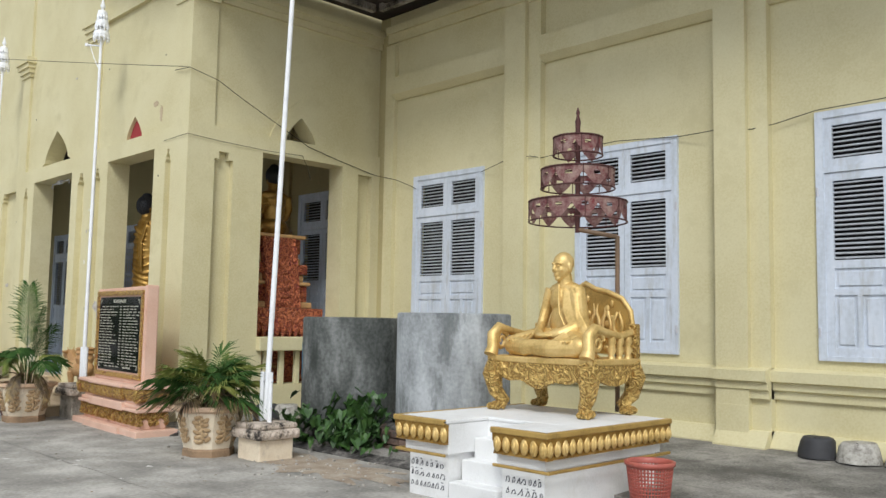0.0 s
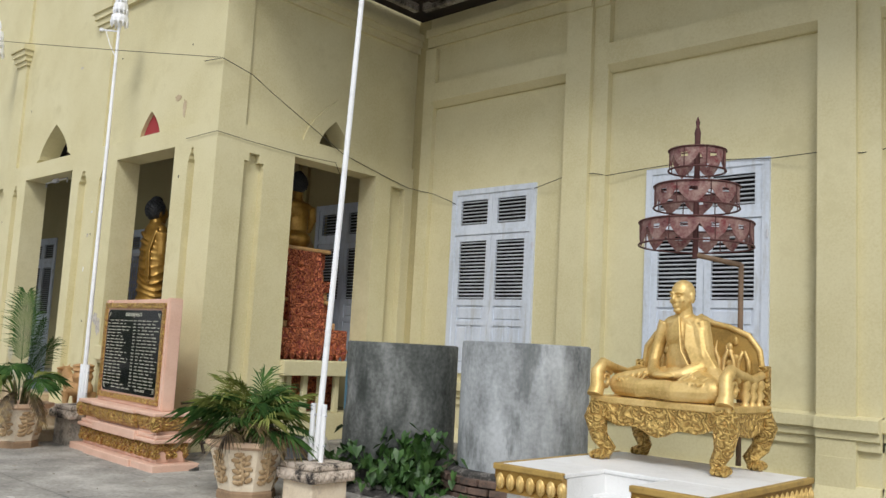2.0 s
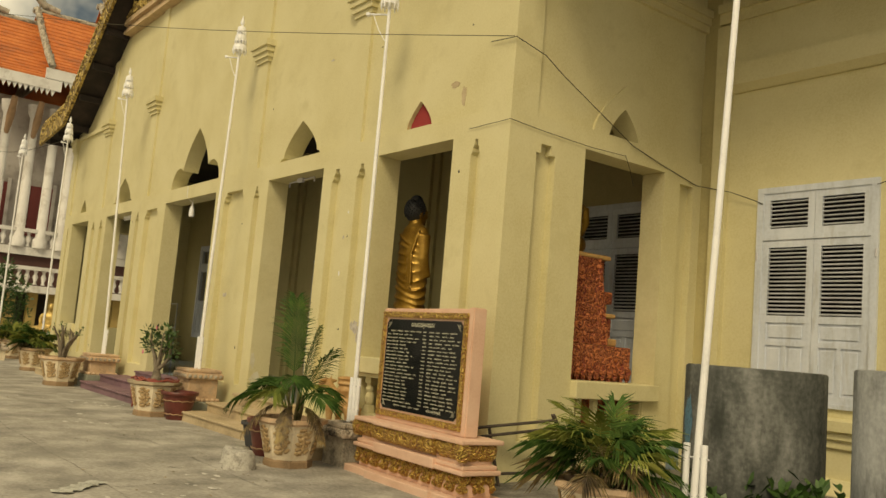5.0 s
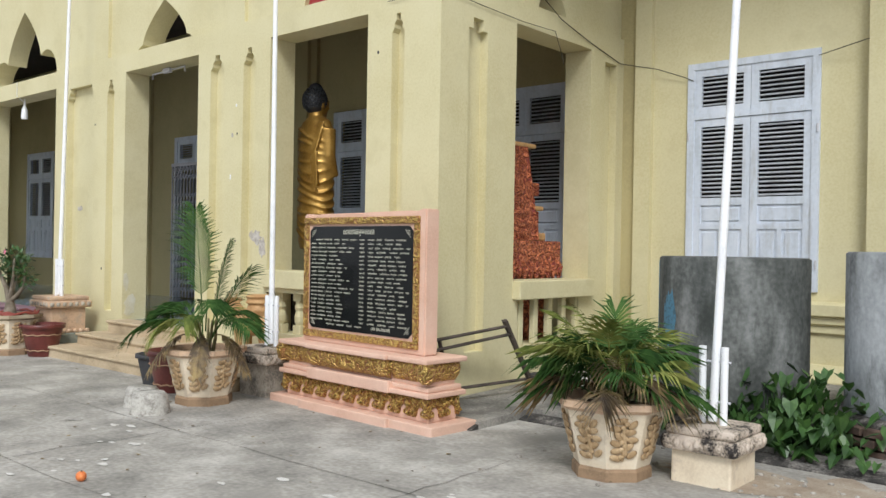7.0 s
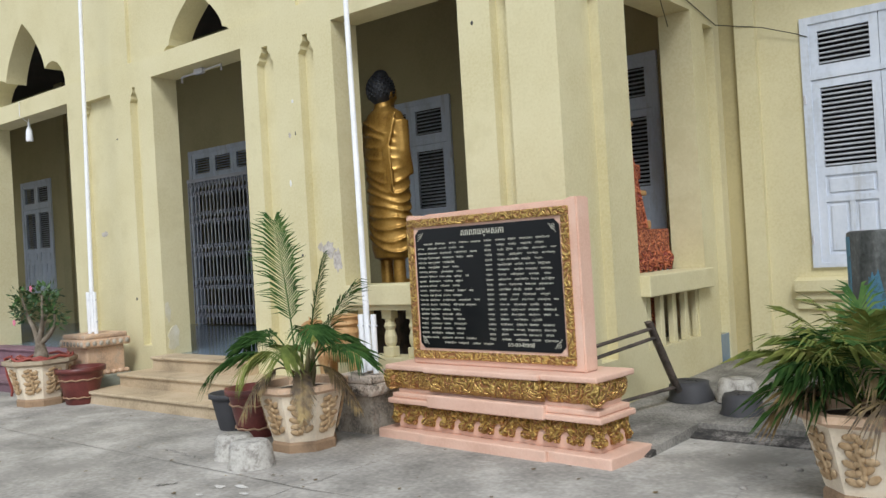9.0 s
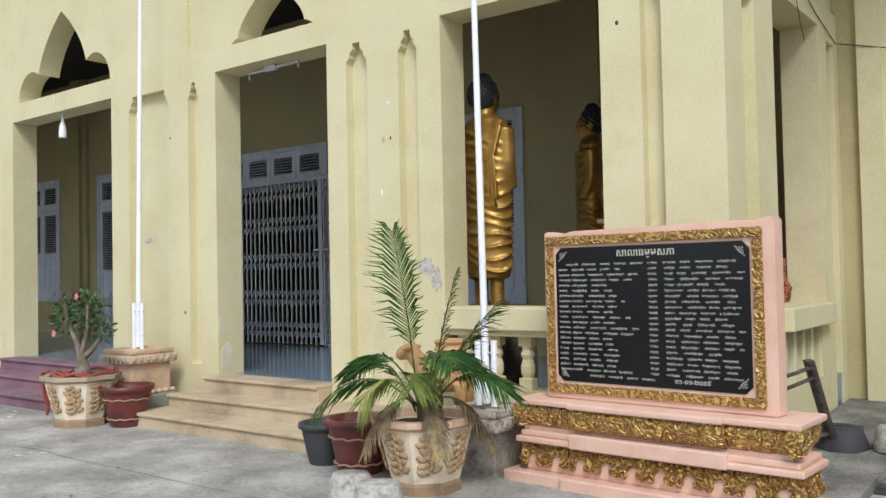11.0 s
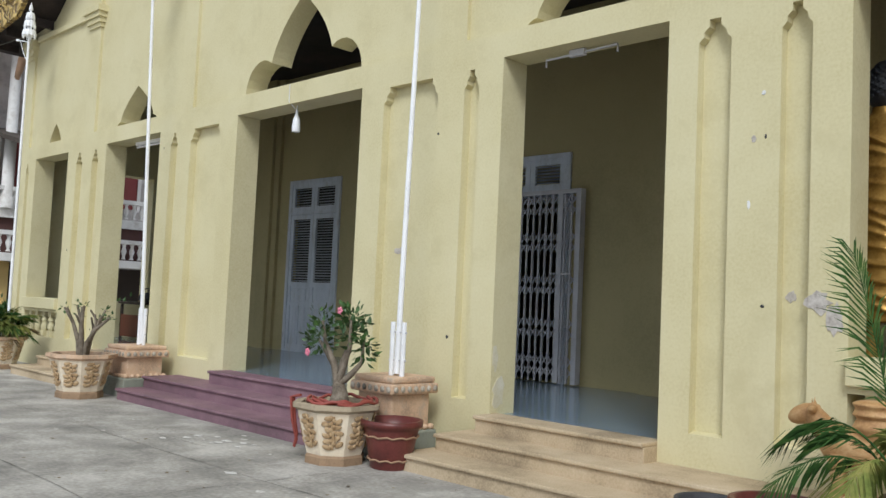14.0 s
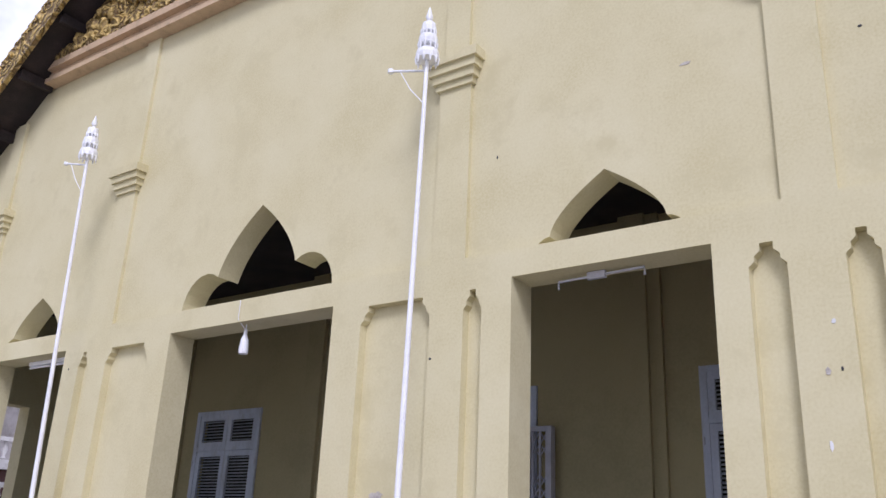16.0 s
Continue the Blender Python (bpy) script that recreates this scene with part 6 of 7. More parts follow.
def hair(c, s):
    bm = bmesh.new()
    x, y, z = c
    ball(bm, (x, y + 0.032 * s, z + 0.030 * s), (0.108 * s, 0.106 * s, 0.125 * s))
    ball(bm, (x, y + 0.024 * s, z + 0.128 * s), (0.066 * s, 0.066 * s, 0.062 * s))
    for k in range(150):     # rows of small curls
        a, e = k * 2.399963, math.asin(-0.55 + 1.5 * k / 150)
        ball(bm, (x + 0.108 * s * math.cos(e) * math.cos(a), y + 0.032 * s + 0.106 * s * math.cos(e) * math.sin(a), z + 0.030 * s + 0.125 * s * math.sin(e)), (0.011 * s,) * 3, None, 6, 4)
    return bm


def standing_statue(x, y, turn, h, label):
    bm = bmesh.new()
    standing(bm, h)
    k = h / 2.35
    ob = fused("standing_statue", bm, BRONZE, 0.016, pose(x, y, 1.20, 0, 0, turn) @ Matrix.Diagonal((1.12, 1.05, 1, 1)), label, "statue", 2)
    hb = part("statue_hair", hair((0, -0.01, 2.10 * k), 1.40 * k), HAIR)
    hb.matrix_basis = pose(x, y, 1.20, 0, 0, turn)
    tagged(hb, "black lacquered hair of the gilded standing statue", "statue hair")
    box_part_thing(x, y)


def box_part_thing(x, y):
    bm = bmesh.new()
    soft_box(bm, x - 0.34, x + 0.34, y - 0.32, y + 0.32, FLOOR, 1.12, 0.015)
    soft_box(bm, x - 0.38, x + 0.38, y - 0.36, y + 0.36, 1.12, 1.20, 0.015)
    tagged(part("statue_stand", bm, WOODDARK), "dark wooden stand under the gilded statue", "stand")


standing_statue(-2.50, 0.70, 176, 2.285, "gilded standing figure in a draped robe, seen from behind")
standing_statue(-2.30, 2.50, -62, 2.23, "gilded standing figure in a draped robe near the back wall")

throne = thing("tiered_throne", "red and gold carved tiered throne on a petal-edged base", "throne", m=pose(-1.05, 1.95, 0))
GOLDTRIM = surface("tan_gold_trim", (0.50, 0.30, 0.13), rough=0.5, patch=9, amount=1)
box_part("core", (-0.72, 0.72, -0.62, 0.62, FLOOR, 1.26), REDCARVE, throne, 0.02)
z = 1.26
for hw, hd, dz, mt in ((0.80, 0.70, 0.38, REDCARVE), (0.66, 0.58, 0.10, GOLDTRIM), (0.60, 0.52, 0.26, REDCARVE), (0.64, 0.56, 0.06, GOLDTRIM), (0.55, 0.48, 0.12, GOLDTRIM), (0.60, 0.52, 0.16, REDCARVE), (0.50, 0.44, 0.10, GOLDTRIM), (0.47, 0.42, 0.07, GOLDTRIM), (0.50, 0.44, 0.24, REDCARVE), (0.56, 0.50, 0.06, GOLDTRIM)):
    box_part("tier", (-hw, hw, -hd, hd, z, z + dz - 0.002), mt, throne, 0.02)
    z += dz
bm = bmesh.new()
lathe(bm, [(0.004, 1.17), (0.035, 1.24), (0.055, 1.34), (0.02, 1.40)], 8)
tp = mesh_of("petal", bm, REDCARVE)
for k in range(12):
    for x in (0.81, -0.81):
        ob = new("petal", tp)
        ob.parent, ob.location = throne, (x, -0.64 + k * 0.116, 0)
for k in range(13):
    ob = new("petal", tp)
    ob.parent, ob.location = throne, (-0.72 + k * 0.12, -0.71, 0)
bm = bmesh.new()
prism(bm, [(0.62, 1.645), (0.745, 1.645), (0.56, z - 0.06), (0.46, z - 0.06)], "y", -0.30, 0.30)
part("back_ramp", bm, REDCARVE, throne, "steep red carved back panel")
bm = bmesh.new()
for s in (-1, 1):
    tube(bm, [(0.735, s * 0.285, 1.65), (0.55, s * 0.285, z - 0.06)], 0.03, 8)
for k in range(9):
    q = (k + 0.5) / 9
    ball(bm, (0.747 - 0.185 * q, 0, 1.645 + q * (z - 1.705)), (0.02, 0.15, 0.045), None, 10, 6)
part("ramp_edge", bm, REDCARVE, throne)
bm = bmesh.new()
seated(bm)
head(bm, (0, 0.03, 0.86), 1.1)
fused("seated_image", bm, BRONZE, 0.014, Matrix.Translation((-1.05, 2.12, z)) @ pose(0, 0, 0, 0, 0, -90) @ Matrix.Scale(1.12, 4), "gilded seated figure on the tiered throne", "statue", 2)
hb = part("image_hair", hair((0, 0.03, 0.86), 1.1), HAIR)
hb.matrix_basis = Matrix.Translation((-1.05, 2.12, z)) @ pose(0, 0, 0, 0, 0, -90) @ Matrix.Scale(1.12, 4)
tagged(hb, "black lacquered hair of the gilded seated figure", "statue hair")
bm = bmesh.new()
quad_box(bm, -2.6, -0.55, 0.55, 1.3, 4.62, 4.66)
for _x in (-2.5, -0.65):
    for _y in (0.7, 1.2):
        tube(bm, [(_x, _y, 4.65), (_x, _y, 5.755)], 0.008, 5)
prism(bm, [(-2.6, 4.80), (-0.55, 4.80), (-0.55, 4.06), *[(-0.55 - 2.05 * k / 20, 4.10 - 0.05 * (k % 2)) for k in range(1, 20)], (-2.6, 4.06)], "y", 0.42, 0.45)
quad_box(bm, -2.6, -0.55, 0.451, 0.549, 4.62, 4.66)
tagged(part("canopy", bm, REDCLOTH), "dull red cloth canopy hung above the throne", "canopy")

# ---- calf figure carrying a jar ----
bm = bmesh.new()
ball(bm, (0, 0, 0.36), (0.24, 0.13, 0.13))
ball(bm, (-0.17, 0, 0.40), (0.12, 0.11, 0.13))
tube(bm, [(-0.20, 0, 0.42), (-0.30, 0, 0.54), (-0.34, 0, 0.58)], [0.09, 0.075, 0.07], 10)
ball(bm, (-0.38, 0, 0.57), (0.11, 0.065, 0.065), pose(0, 0, 0, 0, -25, 0))
for s in (-1, 1):
    ball(bm, (-0.32, s * 0.09, 0.61), (0.03, 0.06, 0.025))
    tube(bm, [(-0.32, s * 0.04, 0.63), (-0.33, s * 0.06, 0.69)], [0.016, 0.006], 6)
    for x in (-0.17, 0.17):
        tube(bm, [(x, s * 0.08, 0.32), (x + 0.01, s * 0.08, 0.15), (x, s * 0.08, 0.0)], [0.06, 0.04, 0.045], 8)
lathe(bm, [(0.11, 0.44), (0.14, 0.52), (0.11, 0.58), (0.145, 0.60), (0.12, 0.64), (0.15, 0.67), (0.10, 0.69)], 18, 0.05, 0)
fused("calf_statue", bm, surface("terracotta_gold", (0.50, 0.29, 0.12), (0.38, 0.2, 0.08), (0.6, 0.4, 0.2), rough=0.6, patch=8, amount=1), 0.012, pose(-2.27, -0.33, 0.30, 0, 0, 12), "small tan calf statue carrying a jar on the step", "statue", 2)


# ---- cables, lamps and marks on the walls ----
def cable(name, pts, r, label):
    bm = bmesh.new()
    tube(bm, pts, r, 5)
    tagged(part(name, bm, CABLE), label, "cable")


cable("cable", [(-0.3, -0.03, 4.97), (RIGHT + 0.03, -0.03, 4.93), (0.17, 0.40, 4.82), (0.135, 0.73, 4.68), (0.135, 1.32, 4.42), (0.135, 2.0, 4.12), (0.115, 2.6, 4.0), (0.115, 3.35, 3.86), (0.6, 3.40, 3.74), (0.95, 3.42, 3.60), (1.05, 3.43, 3.55)], 0.0055, "thin dark cable sagging across the yellow side wall")
cable("cable", [(2.47, 3.41, 3.66), (2.97, 3.34, 3.75), (3.44, 3.34, 3.76), (3.62, 3.38, 3.72), (4.1, 3.42, 3.76), (4.8, 3.42, 3.79), (5.7, 3.42, 3.72), (6.18, 3.34, 3.71), (6.62, 3.36, 3.66), (6.86, 3.41, 3.69), (7.31, 3.42, 3.77), (9.0, 3.42, 3.80)], 0.0055, "thin dark cable run above the hall windows")
cable("cable", [(0.1 - 12.6 * k / 10, -0.04 - 3.9 * k / 10, 4.94 + 2.5 * k / 10 - 0.15 * math.sin(math.pi * k / 10)) for k in range(11)] + [(-33.6, -10.4, 10.2)], 0.0045, "overhead cable from the porch corner to a far pole")
cable("cable", [(-16.8, -0.6, 6.05)] + [(-16.8 - 17 * k / 10, -0.6 - 0.2 * k / 10, 6.05 + 2.5 * k / 10 - 0.5 * math.sin(math.pi * k / 10)) for k in range(1, 11)], 0.008, "overhead cable from a flagpole to the temple")
cable("cable", [(-0.6, -0.02, 3.99), (RIGHT + 0.02, -0.02, 4.0), (0.12, 0.5, 3.97), (0.12, 1.3, 3.95), (0.12, 1.9, 3.97), (0.12, 2.0, 3.80), (0.14, 2.05, 3.62)], 0.004, "thin dark cable pinned along the beam")

th = thing("hanging_bell", "small white bell lamp hanging from the beam", "lamp", m=pose(-9.32, 0.12, 0))
bm = bmesh.new()
tube(bm, [(0, 0, 3.85), (0.004, 0, 4.18)], 0.008, 5)
tube(bm, [(0, -0.13, 4.17), (0, -0.13, 3.95), (0, 0, 3.85)], 0.006, 5)
part("cord", bm, POLEWHITE, th)
bm = bmesh.new()
lathe(bm, [(0.05, 3.58), (0.055, 3.62), (0.045, 3.74), (0.02, 3.80), (0.018, 3.86)], 14)
part("shade", bm, POLEWHITE, th)
th = thing("light_bracket", "bare bracket of a missing tube light under the beam", "light bracket", m=pose(-5.0, 0.20, 0))
bm = bmesh.new()
tube(bm, [(-0.40, 0, 3.80), (-0.40, 0, 3.87), (0.40, 0, 3.89), (0.40, 0, 3.82)], 0.012, 6)
soft_box(bm, -0.12, 0.05, -0.025, 0.025, 3.85, 3.915, 0.005)
part("rail", bm, STEELGREY, th)
th = thing("tube_light", "white fluorescent tube light under the beam", "light fitting", m=pose(-13.4, 0.25, 0))
bm = bmesh.new()
soft_box(bm, -0.55, 0.55, -0.03, 0.03, 3.86, 3.918, 0.005)
part("housing", bm, POLEWHITE, th)
bm = bmesh.new()
tube(bm, [(-0.54, 0, 3.835), (0.54, 0, 3.835)], 0.016, 8)
part("tube", bm, POLEWHITE, th)

# flaked patches of plaster
FLAKE = surface("bare_plaster", (0.50, 0.46, 0.42), (0.34, 0.30, 0.27), (0.62, 0.58, 0.54), patch=18, amount=1, bump=0.4)


def flake(x, z, w, h, y, seed, along="y", mat=None):
    rnd = random.Random(seed)
    n = 15
    pts = [(x + w * rnd.uniform(0.55, 1.1) * math.cos(6.2832 * k / n), z + h * rnd.uniform(0.55, 1.1) * math.sin(6.2832 * k / n)) for k in range(n)]
    bm = bmesh.new()
    prism(bm, pts, along, y - 0.004, y + 0.004)
    tagged(part("plaster_flake", bm, mat or FLAKE), "patch where the yellow paint has flaked off", "wall damage", "flaked patches")


SMEAR = surface("pale_plaster_smear", (0.66, 0.62, 0.48), (0.60, 0.55, 0.38), (0.72, 0.69, 0.58), patch=6, amount=1)
flake(0.12, 0.66, 0.10, 0.20, -5.769, 21, "x", SMEAR)
flake(0.05, 1.00, 0.04, 0.16, -5.769, 22, "x", SMEAR)
flake(-7.25, 2.04, 0.10, 0.045, 0.098, 1)
flake(-2.72, 1.62, 0.10, 0.10, -0.001, 2)
flake(-2.60, 1.50, 0.07, 0.14, -0.001, 3)
flake(-2.95, 1.66, 0.05, 0.05, 0.098, 4)
flake(-3.22, 2.85, 0.022, 0.03, -0.001, 6)
flake(-3.15, 3.2, 0.02, 0.025, -0.001, 7, mat=WHITEPAINT)
flake(-3.25, 2.35, 0.018, 0.04, -0.001, 8, mat=WHITEPAINT)
flake(-1.0, 4.62, 0.10, 0.05, 0.044, 9, mat=STEPTAN)
flake(-0.82, 4.45, 0.05, 0.13, 0.044, 10, mat=STEPTAN)
flake(-4.1, 5.6, 0.05, 0.02, 0.044, 11)
rnd = random.Random(77)
bm = bmesh.new()
for k in range(46):     # nail holes and chips
    x, z = rnd.uniform(-17.5, -0.5), rnd.choice((rnd.uniform(0.7, 3.8), rnd.uniform(4.0, 6.0)))
    if any(a - 0.1 < x < b + 0.1 for a, b, _ in BAYS.values()) or any(a - 0.03 < x < b + 0.03 for a, b in RECESSES):
        continue
    y = -0.002 if z < SILL or any(a < x < b for a, b in PILASTERS) else 0.043
    ball(bm, (x, y, z), (rnd.uniform(0.008, 0.02), 0.004, rnd.uniform(0.008, 0.022)), None, 6, 4)
tagged(part("chips", bm, CHARCOAL), "small dark chips and nail holes in the plaster", "wall damage", kind="stuff")

# ---- ground: joints, spilled white marks, drain edge ----
rnd = random.Random(12)
bm = bmesh.new()


def crack(x0, y0, x1, y1, w):
    n = 36
    left, right = [], []
    for k in range(n + 1):
        s = k / n
        x, y = x0 + (x1 - x0) * s + rnd.uniform(-0.035, 0.035), y0 + (y1 - y0) * s + rnd.uniform(-0.035, 0.035)
        ww = w * rnd.uniform(0.3, 1.0)
        dx, dy = -(y1 - y0), (x1 - x0)
        q = math.hypot(dx, dy)
        left.append(bm.verts.new((x - ww * dx / q, y - ww * dy / q, 0.0035)))
        right.append(bm.verts.new((x + ww * dx / q, y + ww * dy / q, 0.0035)))
    for k in range(n):
        bm.faces.new((left[k], left[k + 1], right[k + 1], right[k]))


for y in (-2.2, -3.6, -5.2):
    crack(-16, y, 9, y + rnd.uniform(-0.1, 0.1), 0.006)
for x in (-14.5, -11.8, -9.1, -6.3, -3.6, -0.8, 1.9, 4.5):
    crack(x, -8, x + rnd.uniform(-0.1, 0.1), -1.1, 0.005)
for k in range(9):
    x, y = rnd.uniform(-10, 4), rnd.uniform(-5, -1.3)
    crack(x, y, x + rnd.uniform(-1.2, 1.2), y + rnd.uniform(-0.6, 0.6), 0.004)
tagged(part("cracks", bm, surface("dirty_joint", (0.17, 0.16, 0.145), (0.07, 0.07, 0.06), (0.33, 0.31, 0.28), patch=3, amount=1)), "dark joints and cracks in the concrete yard", "cracks", kind="stuff")
bm = bmesh.new()
for cx, cy, n, sp in ((-7.9, -1.5, 16, 0.45), (-13.3, -2.5, 7, 0.5), (-5.6, -2.4, 8, 0.5), (-1.0, -2.6, 9, 0.7), (-9.5, -2.2, 6, 0.8), (2.5, -2.2, 8, 0.8), (0.2, -3.0, 7, 0.9)):
    for k in range(n):
        x, y, r = cx + rnd.gauss(0, sp), cy + rnd.gauss(0, sp * 0.35), rnd.uniform(0.015, 0.075)
        vs = [bm.verts.new((x + r * rnd.uniform(0.5, 1.2) * math.cos(6.2832 * j / 9), y + r * 0.6 * rnd.uniform(0.5, 1.2) * math.sin(6.2832 * j / 9), 0.0045 + 0.0002 * k)) for j in range(9)]
        bm.faces.new(vs)
tagged(part("lime_splashes", bm, surface("lime_white", (0.62, 0.60, 0.57), (0.45, 0.43, 0.4), (0.7, 0.69, 0.67), patch=8, amount=1)), "dried white lime splashes on the concrete", "stain", kind="stuff")
bm = bmesh.new()
for k in range(140):
    x, y = rnd.uniform(-9, 7), rnd.uniform(-3.6, -0.9)
    r = rnd.uniform(0.008, 0.022)
    vs = [bm.verts.new((x + r * rnd.uniform(0.5, 1.3) * math.cos(1.2566 * j), y + r * rnd.uniform(0.5, 1.3) * math.sin(1.2566 * j), 0.006 + rnd.uniform(0, 0.006))) for j in range(5)]
    bm.faces.new(vs)
tagged(part("litter", bm, PALMDRY), "scattered dry leaf scraps on the concrete", "litter", kind="stuff")
# Dark sloped strip along the foot of the apron's front riser.
bm = bmesh.new()
prism(bm, [(0.17, -0.01), (0.17, 0.012), (0.325, 0.05), (0.325, -0.01)], "x", 0.96, 9.0)
prism(bm, [(-0.50, -0.01), (-0.50, 0.010), (-0.403, 0.04), (-0.403, -0.01)], "x", 0.12, 0.957)
setting("drain_edge", bm, BLACKGRIME, "dark drain line at the apron's edge", "drain")
bm = bmesh.new()
n = 110
vs = []
for k in range(n):
    q = 1 + 0.22 * math.sin(k * 0.48) + 0.12 * math.sin(k * 1.31 + 1) + rnd.uniform(-0.07, 0.07)
    vs.append(bm.verts.new((3.9 + 1.05 * q * math.cos(6.2832 * k / n), -0.38 + 0.40 * q * math.sin(6.2832 * k / n), 0.004)))
bm.faces.new(vs)
setting("earth_patch", bm, surface("brown_earth", (0.37, 0.30, 0.23), (0.26, 0.20, 0.15), (0.47, 0.42, 0.35), patch=4, amount=1, grain=70, bump=0.6), "dusty brown earth on the concrete", "ground")
PEBBLE = surface("grey_pebble", (0.36, 0.33, 0.29), (0.2, 0.18, 0.16), (0.5, 0.47, 0.43), patch=9, amount=1)
bm = bmesh.new()
for k in range(150):
    x, y, r = rnd.gauss(3.7, 0.9), rnd.gauss(-0.45, 0.32), rnd.uniform(0.006, 0.02)
    ball(bm, (x, y, r * 0.4), (r * rnd.uniform(0.8, 1.5), r, r * 0.7), None, 6, 4)
tagged(part("pebbles", bm, PEBBLE), "small stones and crumbs on the dusty yard", "pebbles", kind="stuff")

# fallen fruit and a torn scrap of board
th = thing("fallen_fruit", "small orange fruit lying on the concrete yard", "fruit", m=pose(0.16, -3.47, 0))
bm = bmesh.new()
lathe(bm, [(0.004, 0.003), (0.020, 0.004), (0.031, 0.018), (0.034, 0.034), (0.029, 0.052), (0.016, 0.063), (0.004, 0.061)], 16)
fruit_skin = part("skin", bm, surface("orange_skin", (0.75, 0.22, 0.06), (0.55, 0.13, 0.04), (0.85, 0.35, 0.12), rough=0.5, patch=25, amount=0.8), th)
bm = bmesh.new()
tube(bm, [(0, 0, 0.060), (0.004, 0.002, 0.070)], 0.004, 6)
part("stalk", bm, BARK, fruit_skin)
bm = bmesh.new()
cols = []
for k in range(16):
    s = k / 15
    x, y = -0.97 + 0.42 * s, -3.60 - 0.44 * s
    w = 0.085 + 0.02 * math.sin(k * 1.9) + rnd.uniform(-0.012, 0.012)
    cols.append([bm.verts.new((x + sg * w * 0.72 + rnd.uniform(-.008, .008), y + sg * w * 0.69, 0.008 + 0.016 * abs(math.sin(k * 1.3 + sg)) + dz)) for sg, dz in ((-1, 0.0), (0.1, 0.008), (1, 0.0), (0.1, -0.006))])
for c, d in zip(cols, cols[1:]):
    for j in range(4):
        bm.faces.new((c[j], d[j], d[(j + 1) % 4], c[(j + 1) % 4]))
bm.faces.new(cols[0])
bm.faces.new(cols[-1][::-1])
tagged(part("board_scrap", bm, surface("grey_scrap", (0.42, 0.42, 0.38), (0.25, 0.25, 0.22), (0.5, 0.5, 0.46), patch=9, amount=1)), "torn strip of grey board lying on the concrete", "scrap")

# ---- loose things ----
def stub(x, y, z, r, h, mat, label, seed, turn=0):
    rnd = random.Random(seed)
    bm = bmesh.new()
    lathe(bm, [(r * 1.08, 0), (r * 1.05, h * 0.25), (r * 0.92, h * 0.8), (r * 0.8, h), (r * 0.3, h * 0.97)], 14)
    for v in bm.verts:
        v.co += Vector((rnd.uniform(-1, 1), rnd.uniform(-1, 1), rnd.uniform(-0.4, 0.4))) * r * 0.07
        v.co.z = max(0, v.co.z)
    ob = part("concrete_stub", bm, mat)
    ob.matrix_basis = pose(x, y, z, 0, 0, turn)
    tagged(ob, label, "concrete block", "loose concrete stubs")


STUBMAT = surface("grey_rubble", (0.42, 0.40, 0.36), (0.22, 0.2, 0.18), (0.56, 0.54, 0.5), patch=14, amount=1, bump=0.5)
stub(-1.95, -1.85, 0, 0.155, 0.18, STUBMAT, "rough grey concrete stub lying on the yard", 1)
stub(-1.58, -1.98, 0, 0.165, 0.19, STUBMAT, "rough grey concrete stub lying on the yard", 2)
stub(0.55, 1.15, 0.10, 0.19, 0.17, CHARCOAL, "black upturned bowl-like stub by the wall", 3)
stub(0.95, 1.20, 0.11, 0.17, 0.19, STUBMAT, "rough grey concrete stub by the wall", 4)
stub(1.15, 0.75, 0.09, 0.16, 0.17, CHARCOAL, "dark stub behind the palm planter", 7)
stub(7.38, 3.12, 0.185, 0.17, 0.20, CHARCOAL, "dark grey concrete stub at the hall wall", 5)
stub(7.78, 3.10, 0.185, 0.19, 0.19, STUBMAT, "rough grey concrete stub at the hall wall", 6)
stub(8.2, 3.12, 0.185, 0.17, 0.20, STUBMAT, "rough grey concrete stub at the hall wall", 8)

th = thing("wooden_trestle", "weathered grey timber trestle leaning at the porch corner", "trestle")
for a, b, r in (((0.46, 0.60, 0.84), (0.52, 1.06, 0.08), 0.045), ((0.20, -0.06, 0.66), (0.24, 0.10, 0.05), 0.035)):
    bm = bmesh.new()
    tube(bm, [a, b], r, 4, 0.55)
    part("leg", bm, WOODDARK, th)
for a, b in (((0.46, 0.62, 0.78), (0.17, -0.22, 0.66)), ((0.47, 0.66, 0.70), (0.19, -0.20, 0.57)), ((0.50, 0.98, 0.24), (0.24, 0.02, 0.20))):
    bm = bmesh.new()
    tube(bm, [a, b], 0.032, 4, 0.5)
    part("rail", bm, WOODDARK, th)

# dim things at the far end of the porch
th = thing("desk", "dark wooden desk with a reddish front at the porch end", "desk", m=pose(-17.35, 2.35, FLOOR))
box_part("top", (-0.55, 0.55, -0.4, 0.4, 0.72, 0.77), WOODDARK, th, 0.01)
box_part("front", (-0.5, 0.5, -0.36, -0.33, 0.05, 0.5), surface("red_brown_board", (0.20, 0.06, 0.04), rough=0.5), th, 0.005)
for sx in (-0.5, 0.46):
    for sy in (-0.36, 0.32):
        box_part("leg", (sx, sx + 0.05, sy, sy + 0.05, 0, 0.72), WOODDARK, th, 0.005)
th = thing("steel_rack", "thin grey steel rack standing behind the desk", "rack", m=pose(-17.5, 2.95, FLOOR))
bm = bmesh.new()
for sx in (-0.45, 0.45):
    tube(bm, [(sx, 0, 0), (sx, 0, 1.6)], 0.018, 6)
for z in (0.9, 1.58):
    tube(bm, [(-0.45, 0, z), (0.45, 0, z)], 0.016, 6)
part("frame", bm, STEELGREY, th)
bm = bmesh.new()
ball(bm, (0, 0, 0.10), (0.22, 0.15, 0.12))
